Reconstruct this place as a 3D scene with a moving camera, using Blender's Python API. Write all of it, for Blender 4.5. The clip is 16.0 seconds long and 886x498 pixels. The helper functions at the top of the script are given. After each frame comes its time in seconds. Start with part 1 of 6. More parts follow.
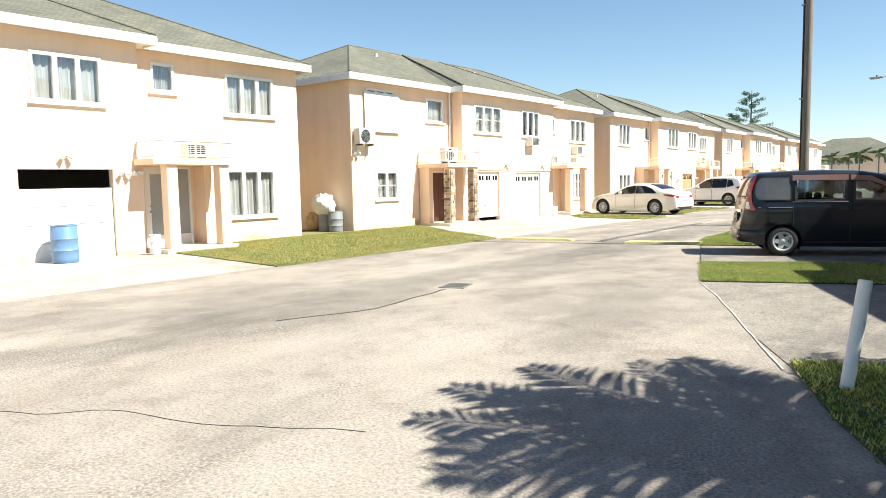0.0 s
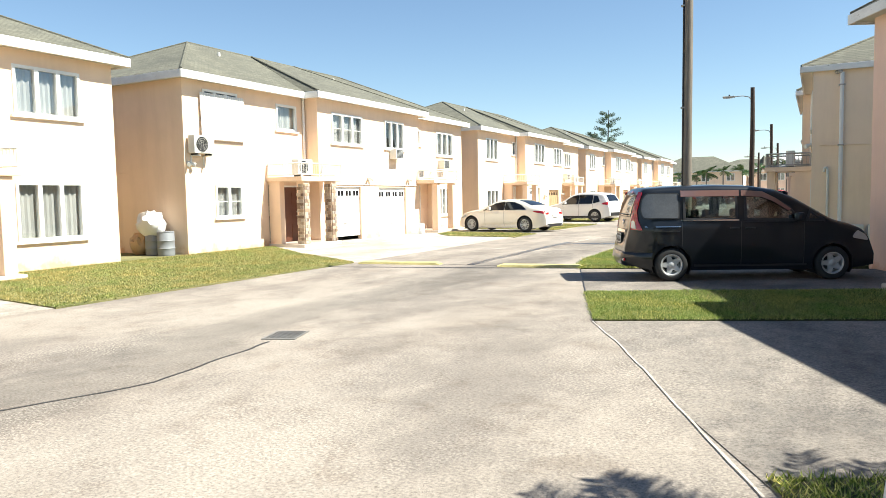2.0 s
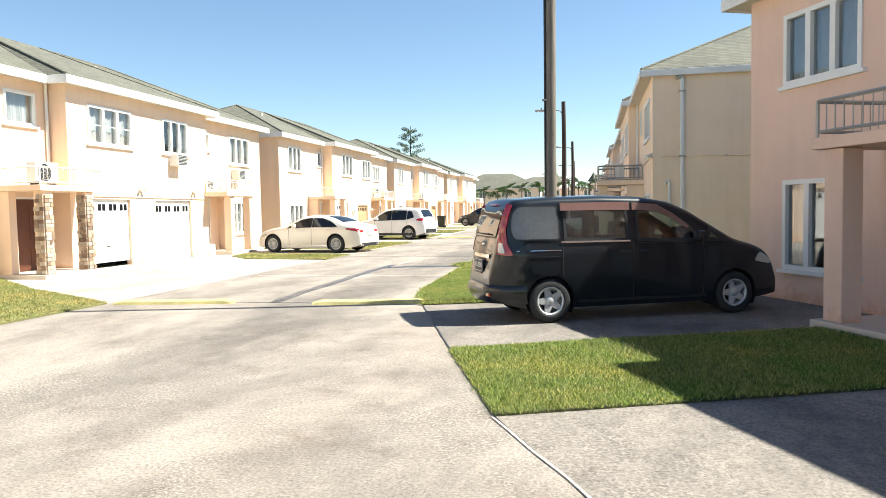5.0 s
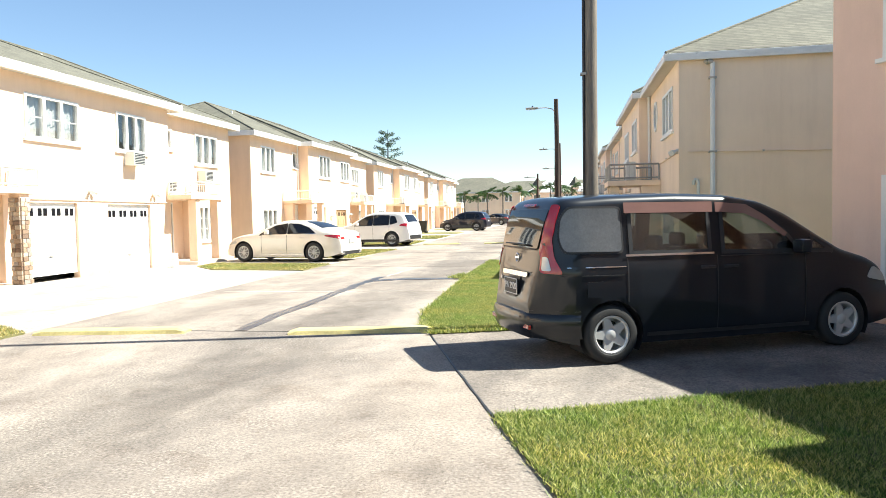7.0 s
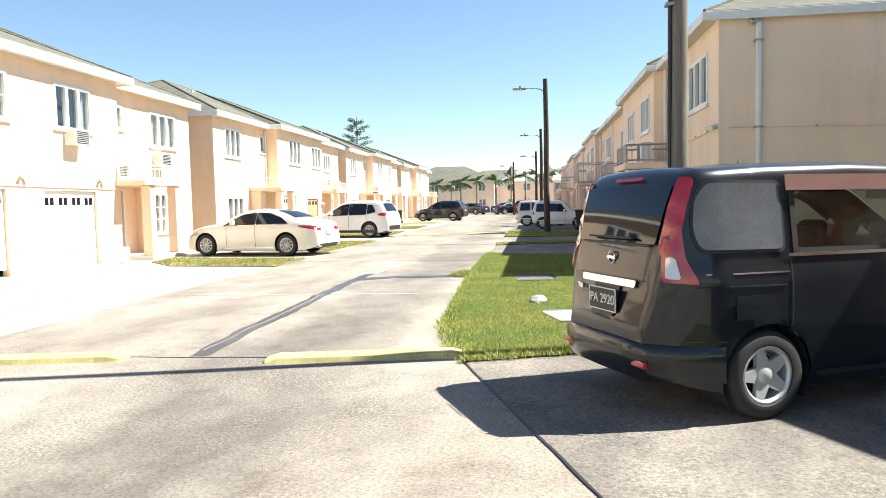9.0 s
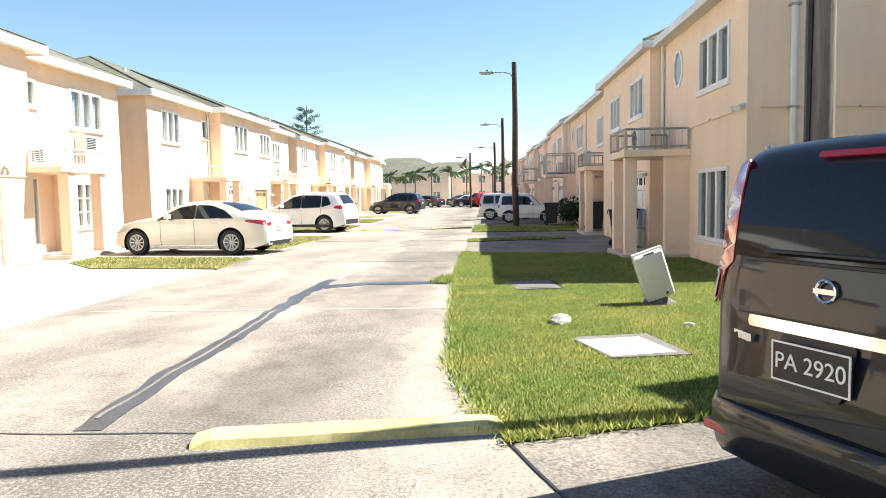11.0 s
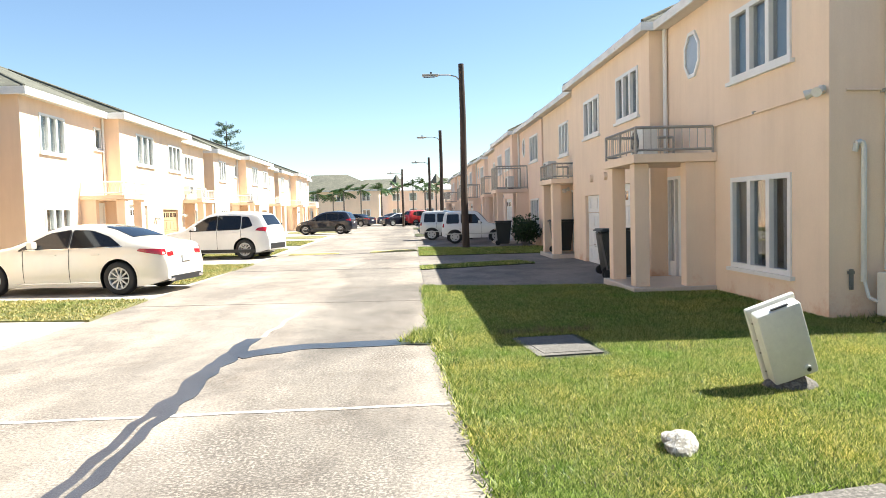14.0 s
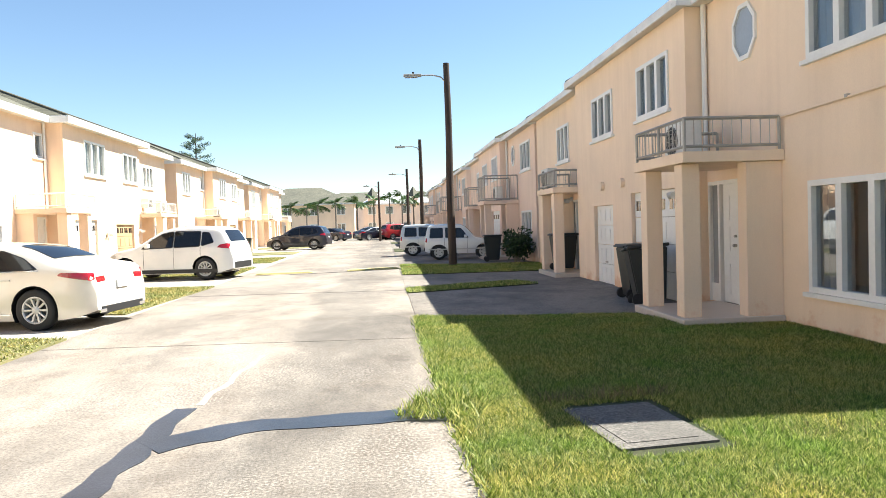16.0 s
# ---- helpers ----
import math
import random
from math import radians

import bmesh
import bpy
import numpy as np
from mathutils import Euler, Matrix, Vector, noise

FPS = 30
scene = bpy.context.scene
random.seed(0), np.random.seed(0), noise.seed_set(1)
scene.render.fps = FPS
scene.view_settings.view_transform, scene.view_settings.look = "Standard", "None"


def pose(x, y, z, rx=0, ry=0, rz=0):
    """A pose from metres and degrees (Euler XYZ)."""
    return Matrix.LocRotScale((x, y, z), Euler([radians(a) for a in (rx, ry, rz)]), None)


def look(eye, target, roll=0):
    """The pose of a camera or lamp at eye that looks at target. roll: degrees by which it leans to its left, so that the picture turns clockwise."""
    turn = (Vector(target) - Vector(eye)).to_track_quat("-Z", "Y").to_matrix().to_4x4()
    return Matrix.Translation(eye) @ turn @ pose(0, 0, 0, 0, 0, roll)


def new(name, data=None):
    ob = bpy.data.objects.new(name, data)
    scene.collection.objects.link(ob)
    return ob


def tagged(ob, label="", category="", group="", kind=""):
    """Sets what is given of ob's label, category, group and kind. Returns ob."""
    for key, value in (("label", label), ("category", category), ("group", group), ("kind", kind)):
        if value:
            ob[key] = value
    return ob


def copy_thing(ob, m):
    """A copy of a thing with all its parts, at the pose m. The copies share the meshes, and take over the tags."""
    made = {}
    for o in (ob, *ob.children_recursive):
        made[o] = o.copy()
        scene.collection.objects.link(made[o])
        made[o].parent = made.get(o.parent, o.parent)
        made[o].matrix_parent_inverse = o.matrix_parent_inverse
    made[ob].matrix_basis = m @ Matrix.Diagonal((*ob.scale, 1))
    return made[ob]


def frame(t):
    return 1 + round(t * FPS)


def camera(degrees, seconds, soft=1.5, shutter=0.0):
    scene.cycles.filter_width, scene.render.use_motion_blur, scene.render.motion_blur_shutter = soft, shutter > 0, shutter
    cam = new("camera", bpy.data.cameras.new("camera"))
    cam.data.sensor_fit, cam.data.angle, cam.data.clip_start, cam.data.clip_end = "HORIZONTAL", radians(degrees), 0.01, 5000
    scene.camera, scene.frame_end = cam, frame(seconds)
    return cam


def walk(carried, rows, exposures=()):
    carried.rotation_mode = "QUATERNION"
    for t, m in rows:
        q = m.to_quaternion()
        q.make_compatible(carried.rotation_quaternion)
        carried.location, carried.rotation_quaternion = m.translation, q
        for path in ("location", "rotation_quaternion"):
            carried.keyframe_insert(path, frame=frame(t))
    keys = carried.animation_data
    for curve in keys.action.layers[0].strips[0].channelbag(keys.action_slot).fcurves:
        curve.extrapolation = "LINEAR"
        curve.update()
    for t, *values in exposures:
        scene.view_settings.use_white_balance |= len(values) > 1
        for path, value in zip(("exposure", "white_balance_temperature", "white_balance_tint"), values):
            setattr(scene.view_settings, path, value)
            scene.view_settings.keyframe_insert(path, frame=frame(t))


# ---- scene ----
cam = camera(63.6, 16.0, soft=0.8)
PATH = [
    (0, (0.109, -0.355, 1.642), (-1.12, 1.212, 1.46), -1.2),
    (0.5, (-0.229, 0.278, 1.627), (-1.412, 1.881, 1.455), -1.2),
    (1, (-0.534, 0.837, 1.625), (-1.613, 2.513, 1.462), -1.1),
    (1.5, (-0.827, 1.457, 1.645), (-1.845, 3.171, 1.487), -1.3),
    (2, (-1.077, 2.036, 1.642), (-2.004, 3.802, 1.496), -1.1),
    (2.5, (-1.365, 2.622, 1.627), (-2.185, 4.441, 1.487), -1.1),
    (3, (-1.648, 3.191, 1.632), (-2.397, 5.041, 1.503), -1.0),
    (3.5, (-1.979, 3.803, 1.615), (-2.575, 5.708, 1.492), -0.9),
    (4, (-2.28, 4.432, 1.586), (-2.834, 6.35, 1.473), -1.0),
    (4.2, (-2.404, 4.671, 1.618), (-2.915, 6.601, 1.5), -1.0),
    (6.5, (-3.607, 7.433, 1.592), (-3.969, 9.398, 1.495), -1.1),
    (7, (-3.868, 8.055, 1.593), (-4.211, 10.023, 1.494), -1.2),
    (7.5, (-4.162, 8.629, 1.583), (-4.485, 10.601, 1.496), -1.2),
    (8, (-4.443, 9.264, 1.569), (-4.748, 11.238, 1.48), -1.3),
    (8.5, (-4.759, 9.824, 1.559), (-5.039, 11.802, 1.477), -1.2),
    (9, (-4.98, 10.525, 1.523), (-5.233, 12.505, 1.395), -1.3),
    (11.3, (-5.888, 13.334, 1.519), (-5.986, 15.325, 1.361), -1.3),
    (11.5, (-5.947, 13.591, 1.53), (-6.034, 15.582, 1.368), -1.5),
    (12, (-6.101, 14.269, 1.514), (-6.141, 16.263, 1.363), -1.3),
    (12.5, (-6.208, 14.87, 1.522), (-6.217, 16.865, 1.387), -1.5),
    (13, (-6.352, 15.539, 1.528), (-6.29, 17.533, 1.399), -1.4),
    (13.5, (-6.473, 16.141, 1.552), (-6.395, 18.136, 1.434), -1.5),
    (14, (-6.569, 16.809, 1.548), (-6.477, 18.804, 1.441), -1.6),
    (14.5, (-6.628, 17.486, 1.557), (-6.514, 19.48, 1.46), -1.7),
    (15, (-6.686, 18.121, 1.584), (-6.557, 20.115, 1.5), -1.7),
    (15.5, (-6.728, 18.765, 1.56), (-6.584, 20.758, 1.479), -2.1),
    (16, (-6.785, 19.47, 1.55), (-6.622, 21.462, 1.479), -1.9),
]
walk(cam, [(t, look(eye, target, roll)) for t, eye, target, roll in PATH], exposures=[(0.0, 1.32, 6450, 5), (4.0, 1.45, 6450, 5), (7.0, 1.6, 6450, 6), (16.0, 1.66, 6450, 6)])

# ---- world, sun, exposure ----
SUN_DIR = Vector((0.972 * math.cos(radians(51)), 0.234 * math.cos(radians(51)), math.sin(radians(51))))
world = bpy.data.worlds.new("world")
scene.world = world
world.use_nodes = True
wn, wl = world.node_tree.nodes, world.node_tree.links
sky = wn.new("ShaderNodeTexSky")
sky.sky_type, sky.sun_disc = "NISHITA", False
sky.sun_elevation, sky.sun_rotation = radians(51), radians(76.5)
sky.air_density, sky.dust_density, sky.ozone_density = 1.0, 0.0, 2.6
wn["Background"].inputs["Strength"].default_value = 0.063
wl.new(sky.outputs["Color"], wn["Background"].inputs["Color"])
sun_data = bpy.data.lights.new("sun", "SUN")
sun_data.energy, sun_data.angle, sun_data.color = 5.0, radians(0.5), (1.0, 0.965, 0.875)
sun = new("sun", sun_data)
sun.matrix_world = look(SUN_DIR * 80, (0, 0, 0))

# ---- materials ----
def nodes_of(name):
    m = bpy.data.materials.new(name)
    m.use_nodes = True
    nt = m.node_tree
    return m, nt, nt.nodes["Principled BSDF"]


def ramp(nt, src, stops):
    r = nt.nodes.new("ShaderNodeValToRGB")
    els = r.color_ramp.elements
    while len(els) < len(stops):
        els.new(0.5)
    for e, (p, c) in zip(els, stops):
        e.position, e.color = p, (*c, 1)
    nt.links.new(src, r.inputs["Fac"])
    return r.outputs["Color"]


def tex_noise(nt, scale, detail=6, rough=0.6, vec=None, distortion=0.0):
    n = nt.nodes.new("ShaderNodeTexNoise")
    n.inputs["Scale"].default_value, n.inputs["Detail"].default_value = scale, detail
    n.inputs["Roughness"].default_value, n.inputs["Distortion"].default_value = rough, distortion
    if vec is not None:
        nt.links.new(vec, n.inputs["Vector"])
    return n.outputs["Fac"]


def coords(nt, kind="Object", scale=(1, 1, 1), rot=(0, 0, 0)):
    c = nt.nodes.new("ShaderNodeTexCoord")
    mp = nt.nodes.new("ShaderNodeMapping")
    mp.inputs["Scale"].default_value, mp.inputs["Rotation"].default_value = scale, rot
    nt.links.new(c.outputs[kind], mp.inputs["Vector"])
    return mp.outputs["Vector"]


def world_pos(nt, scale=(1, 1, 1)):
    g = nt.nodes.new("ShaderNodeNewGeometry")
    mp = nt.nodes.new("ShaderNodeMapping")
    mp.inputs["Scale"].default_value = scale
    nt.links.new(g.outputs["Position"], mp.inputs["Vector"])
    return mp.outputs["Vector"]


def mix(nt, fac, a, b, mode="MIX"):
    m = nt.nodes.new("ShaderNodeMix")
    m.data_type, m.blend_type = "RGBA", mode
    for sock, v in (("Factor", fac), ("A", a), ("B", b)):
        s = [i for i in m.inputs if i.name == sock and (i.type == "RGBA" or sock == "Factor")][0]
        if hasattr(v, "is_output"):
            nt.links.new(v, s)
        elif sock == "Factor":
            s.default_value = v
        else:
            s.default_value = (*v, 1)
    return [o for o in m.outputs if o.type == "RGBA"][0]


def bump(nt, bsdf, height, strength=0.3, dist=0.01):
    b = nt.nodes.new("ShaderNodeBump")
    b.inputs["Strength"].default_value, b.inputs["Distance"].default_value = strength, dist
    nt.links.new(height, b.inputs["Height"])
    nt.links.new(b.outputs["Normal"], bsdf.inputs["Normal"])


def plain(name, col, rough=0.5, metal=0.0, vary=0.12, scale=6.0, bumps=0.0, coat=0.0):
    """A material with two scales of variation round one colour."""
    m, nt, b = nodes_of(name)
    v = world_pos(nt)
    big = ramp(nt, tex_noise(nt, scale * 0.15, 4, 0.6, v), [(0.3, tuple(c * (1 - vary) for c in col)), (0.7, tuple(min(1, c * (1 + vary * 0.5)) for c in col))])
    fine = ramp(nt, tex_noise(nt, scale * 4, 5, 0.7, v), [(0.3, (1 - vary * 0.7,) * 3), (0.65, (1, 1, 1))])
    nt.links.new(mix(nt, 1.0, big, fine, "MULTIPLY"), b.inputs["Base Color"])
    b.inputs["Roughness"].default_value, b.inputs["Metallic"].default_value = rough, metal
    b.inputs["Coat Weight"].default_value = coat
    b.inputs["Coat Roughness"].default_value = 0.05
    if bumps:
        bump(nt, b, tex_noise(nt, scale * 8, 4, 0.6, v), bumps, 0.004)
    return m


def stucco(name, col):
    m, nt, b = nodes_of(name)
    v = world_pos(nt)
    big = ramp(nt, tex_noise(nt, 0.7, 5, 0.6, v), [(0.3, tuple(c * 0.9 for c in col)), (0.7, col)])
    streak = ramp(nt, tex_noise(nt, 1.0, 6, 0.65, world_pos(nt, (2.2, 2.2, 0.25))), [(0.36, (0.86, 0.84, 0.82)), (0.55, (1, 1, 1))])
    fine = ramp(nt, tex_noise(nt, 60, 4, 0.7, v), [(0.3, (0.93, 0.93, 0.93)), (0.7, (1, 1, 1))])
    c = mix(nt, 0.4, big, streak, "MULTIPLY")
    # ragged rust-brown mud splashes along the foot of the wall
    sep = nt.nodes.new("ShaderNodeSeparateXYZ")
    nt.links.new(v, sep.inputs[0])
    rag = nt.nodes.new("ShaderNodeMath")
    rag.operation = "MULTIPLY_ADD"
    nt.links.new(tex_noise(nt, 2.2, 9, 0.72, v), rag.inputs[0])
    rag.inputs[1].default_value = 1.5
    nt.links.new(sep.outputs[2], rag.inputs[2])
    mud = ramp(nt, rag.outputs[0], [(0.72, (0.8, 0.56, 0.4)), (0.98, (1, 1, 1))])
    c = mix(nt, 0.7, c, mud, "MULTIPLY")
    nt.links.new(mix(nt, 1.0, c, fine, "MULTIPLY"), b.inputs["Base Color"])
    b.inputs["Roughness"].default_value = 0.85
    bump(nt, b, tex_noise(nt, 90, 4, 0.7, v), 0.35, 0.006)
    return m


def concrete(name, light, dark, stain, fac=(0.42, 0.6), sc=0.35, lane=None):
    """Worn concrete: bleached and dirty areas, long wheel stains, blotches, aggregate."""
    m, nt, b = nodes_of(name)
    v = world_pos(nt)
    vs = world_pos(nt, (1.0, 0.6, 1.0))
    a = ramp(nt, tex_noise(nt, sc, 12, 0.72, vs, 0.3), [(fac[0], dark), (fac[1], light)])
    track = ramp(nt, tex_noise(nt, 0.55, 9, 0.62, world_pos(nt, (1.0, 0.12, 1.0)), 0.4), [(0.4, stain), (0.54, (1, 1, 1))])
    c = mix(nt, 0.3, a, track, "MULTIPLY")
    blot = ramp(nt, tex_noise(nt, sc * 5, 12, 0.75, v, 0.3), [(0.38, stain), (0.47, (1, 1, 1)), (0.6, (1.2, 1.2, 1.18))])
    c = mix(nt, 0.45, c, blot, "MULTIPLY")
    if lane:
        # a dirty lane worn along the road, with a ragged edge
        xyz = nt.nodes.new("ShaderNodeSeparateXYZ")
        nt.links.new(v, xyz.inputs[0])
        wob = nt.nodes.new("ShaderNodeMath")
        wob.operation = "MULTIPLY_ADD"
        nt.links.new(tex_noise(nt, 0.35, 9, 0.66, world_pos(nt, (1, 0.5, 1))), wob.inputs[0])
        wob.inputs[1].default_value = 5.0
        nt.links.new(xyz.outputs[0], wob.inputs[2])
        off = nt.nodes.new("ShaderNodeMath")
        off.operation = "ADD"
        nt.links.new(wob.outputs[0], off.inputs[0])
        off.inputs[1].default_value = -lane - 2.5
        ab = nt.nodes.new("ShaderNodeMath")
        ab.operation = "ABSOLUTE"
        nt.links.new(off.outputs[0], ab.inputs[0])
        c = mix(nt, 1.0, c, ramp(nt, ab.outputs[0], [(0.5, (0.70, 0.70, 0.70)), (1.1, (1.06, 1.05, 1.04))]), "MULTIPLY")
    agg = ramp(nt, tex_noise(nt, 38, 8, 0.85, v), [(0.38, (0.35, 0.33, 0.31)), (0.5, (0.95, 0.95, 0.95)), (0.62, (1.35, 1.33, 1.3))])
    c = mix(nt, 0.85, c, agg, "MULTIPLY")
    # pale chippings laid bare where the surface has worn, in patches
    chip = ramp(nt, tex_noise(nt, 42, 4, 0.65, v), [(0.5, (0, 0, 0)), (0.58, (1, 1, 1))])
    bare = ramp(nt, tex_noise(nt, 0.5, 8, 0.7, vs), [(0.42, (0, 0, 0)), (0.62, (0.75, 0.75, 0.75))])
    c = mix(nt, mix(nt, 1.0, chip, bare, "MULTIPLY"), c, tuple(min(0.62, x * 1.6) for x in light))
    spots = ramp(nt, tex_noise(nt, 13, 6, 0.75, v), [(0.27, (0.55, 0.52, 0.5)), (0.36, (1, 1, 1))])
    c = mix(nt, 0.6, c, spots, "MULTIPLY")
    nt.links.new(c, b.inputs["Base Color"])
    b.inputs["Roughness"].default_value = 0.9
    bump(nt, b, tex_noise(nt, 60, 8, 0.8, v), 0.7, 0.008)
    return m


def shingle(name, base):
    m, nt, b = nodes_of(name)
    v = world_pos(nt)
    g = nt.nodes.new("ShaderNodeTexBrick")
    vec = world_pos(nt, (1, 1, 1))
    sep = nt.nodes.new("ShaderNodeSeparateXYZ")
    nt.links.new(vec, sep.inputs[0])
    comb = nt.nodes.new("ShaderNodeCombineXYZ")
    add = nt.nodes.new("ShaderNodeMath")
    add.operation = "ADD"
    nt.links.new(sep.outputs[0], add.inputs[0])
    nt.links.new(sep.outputs[1], add.inputs[1])
    nt.links.new(add.outputs[0], comb.inputs[0])
    nt.links.new(sep.outputs[2], comb.inputs[1])
    nt.links.new(comb.outputs[0], g.inputs["Vector"])
    g.inputs["Scale"].default_value = 1.0
    g.inputs["Brick Width"].default_value, g.inputs["Row Height"].default_value = 0.3, 0.07
    g.inputs["Mortar Size"].default_value = 0.008
    g.inputs["Color1"].default_value = (*[c * 1.15 for c in base], 1)
    g.inputs["Color2"].default_value = (*[c * 0.8 for c in base], 1)
    g.inputs["Mortar"].default_value = (*[c * 0.55 for c in base], 1)
    patch = ramp(nt, tex_noise(nt, 0.5, 6, 0.65, v), [(0.35, (0.8, 0.8, 0.78)), (0.65, (1.08, 1.06, 1.0))])
    grit = ramp(nt, tex_noise(nt, 18, 5, 0.8, v), [(0.3, (0.75, 0.75, 0.75)), (0.65, (1.05, 1.05, 1.05))])
    c = mix(nt, 1.0, g.outputs["Color"], patch, "MULTIPLY")
    nt.links.new(mix(nt, 0.9, c, grit, "MULTIPLY"), b.inputs["Base Color"])
    b.inputs["Roughness"].default_value = 0.92
    bump(nt, b, g.outputs["Fac"], -0.3, 0.01)
    return m


def glass(name, tint=(0.9, 0.93, 0.95), clear=0.85):
    """Thin window glass: see-through with a slight mirror gloss."""
    m = bpy.data.materials.new(name)
    m.use_nodes = True
    nt = m.node_tree
    nt.nodes.clear()
    out = nt.nodes.new("ShaderNodeOutputMaterial")
    tr = nt.nodes.new("ShaderNodeBsdfTransparent")
    tr.inputs["Color"].default_value = (*[c * clear for c in tint], 1)
    gl = nt.nodes.new("ShaderNodeBsdfGlossy")
    gl.inputs["Roughness"].default_value = 0.03
    mx = nt.nodes.new("ShaderNodeMixShader")
    mx.inputs[0].default_value = 0.13
    nt.links.new(tr.outputs[0], mx.inputs[1])
    nt.links.new(gl.outputs[0], mx.inputs[2])
    nt.links.new(mx.outputs[0], out.inputs["Surface"])
    return m


def carpaint(name, col, metal=0.0, rough=0.35, flake=0.08):
    m, nt, b = nodes_of(name)
    v = world_pos(nt)
    c = ramp(nt, tex_noise(nt, 2.0, 4, 0.6, v), [(0.3, tuple(x * (1 - flake) for x in col)), (0.7, col)])
    nt.links.new(c, b.inputs["Base Color"])
    b.inputs["Metallic"].default_value, b.inputs["Roughness"].default_value = metal, rough
    b.inputs["Specular IOR Level"].default_value = 0.18 if max(col) < 0.1 else 0.4
    b.inputs["Coat Weight"].default_value, b.inputs["Coat Roughness"].default_value = (0.6 if max(col) < 0.02 else 1.0), 0.03
    return m


def grass_ground(name, green, dry):
    m, nt, b = nodes_of(name)
    v = world_pos(nt)
    c = ramp(nt, tex_noise(nt, 0.6, 6, 0.65, v), [(0.35, green), (0.68, dry)])
    f = ramp(nt, tex_noise(nt, 28, 5, 0.8, v), [(0.25, (0.45, 0.45, 0.4)), (0.7, (1.15, 1.15, 1.1))])
    nt.links.new(mix(nt, 1.0, c, f, "MULTIPLY"), b.inputs["Base Color"])
    b.inputs["Roughness"].default_value = 0.95
    bump(nt, b, tex_noise(nt, 40, 5, 0.8, v), 0.8, 0.02)
    return m


def leafy(name, a, bcol, rough=0.6, thin=0.35):
    """Thin foliage that varies from one blade or leaf to the next and lets some light through."""
    m, nt, b = nodes_of(name)
    g = nt.nodes.new("ShaderNodeNewGeometry")
    v = world_pos(nt)
    c = ramp(nt, g.outputs["Random Per Island"], [(0.0, tuple(x * 0.45 for x in a)), (0.42, a), (1.0, bcol)])
    patch = ramp(nt, tex_noise(nt, 0.9, 6, 0.7, v), [(0.34, (0.7, 0.95, 0.6)), (0.5, (1.0, 1.0, 0.95)), (0.64, (1.38, 1.18, 1.05))])
    col = mix(nt, 0.9, c, patch, "MULTIPLY")
    nt.links.new(col, b.inputs["Base Color"])
    b.inputs["Roughness"].default_value = rough
    tl = nt.nodes.new("ShaderNodeBsdfTranslucent")
    nt.links.new(col, tl.inputs["Color"])
    mx = nt.nodes.new("ShaderNodeMixShader")
    mx.inputs[0].default_value = thin
    nt.links.new(b.outputs[0], mx.inputs[1])
    nt.links.new(tl.outputs[0], mx.inputs[2])
    nt.links.new(mx.outputs[0], nt.nodes["Material Output"].inputs["Surface"])
    return m


def bark(name, dark, light, vert=0.12):
    m, nt, b = nodes_of(name)
    v = world_pos(nt, (1, 1, vert))
    c = ramp(nt, tex_noise(nt, 14, 7, 0.75, v), [(0.3, dark), (0.7, light)])
    nt.links.new(c, b.inputs["Base Color"])
    b.inputs["Roughness"].default_value = 0.9
    bump(nt, b, tex_noise(nt, 22, 6, 0.8, v), 0.7, 0.01)
    return m


def stone_piece(name):
    m, nt, b = nodes_of(name)
    o = nt.nodes.new("ShaderNodeObjectInfo")
    v = world_pos(nt)
    c = ramp(nt, o.outputs["Random"], [(0.0, (0.16, 0.10, 0.07)), (0.35, (0.42, 0.30, 0.2)), (0.7, (0.55, 0.45, 0.34)), (1.0, (0.3, 0.25, 0.22))])
    f = ramp(nt, tex_noise(nt, 25, 6, 0.75, v), [(0.3, (0.7, 0.7, 0.7)), (0.7, (1.1, 1.1, 1.1))])
    nt.links.new(mix(nt, 1.0, c, f, "MULTIPLY"), b.inputs["Base Color"])
    b.inputs["Roughness"].default_value = 0.85
    bump(nt, b, tex_noise(nt, 30, 5, 0.7, v), 0.6, 0.01)
    return m


def peeling(name, col, under):
    """White paint that flakes off in small dark patches."""
    m, nt, b = nodes_of(name)
    v = world_pos(nt, (1, 1, 2.5))
    chips = ramp(nt, tex_noise(nt, 3.0, 9, 0.75, v), [(0.34, (1, 1, 1)), (0.37, (0, 0, 0))])
    dirt = ramp(nt, tex_noise(nt, 1.2, 6, 0.7, v), [(0.35, tuple(c * 0.82 for c in col)), (0.6, col)])
    nt.links.new(mix(nt, chips, dirt, under), b.inputs["Base Color"])
    b.inputs["Roughness"].default_value = 0.6
    bump(nt, b, chips, -0.4, 0.004)
    return m


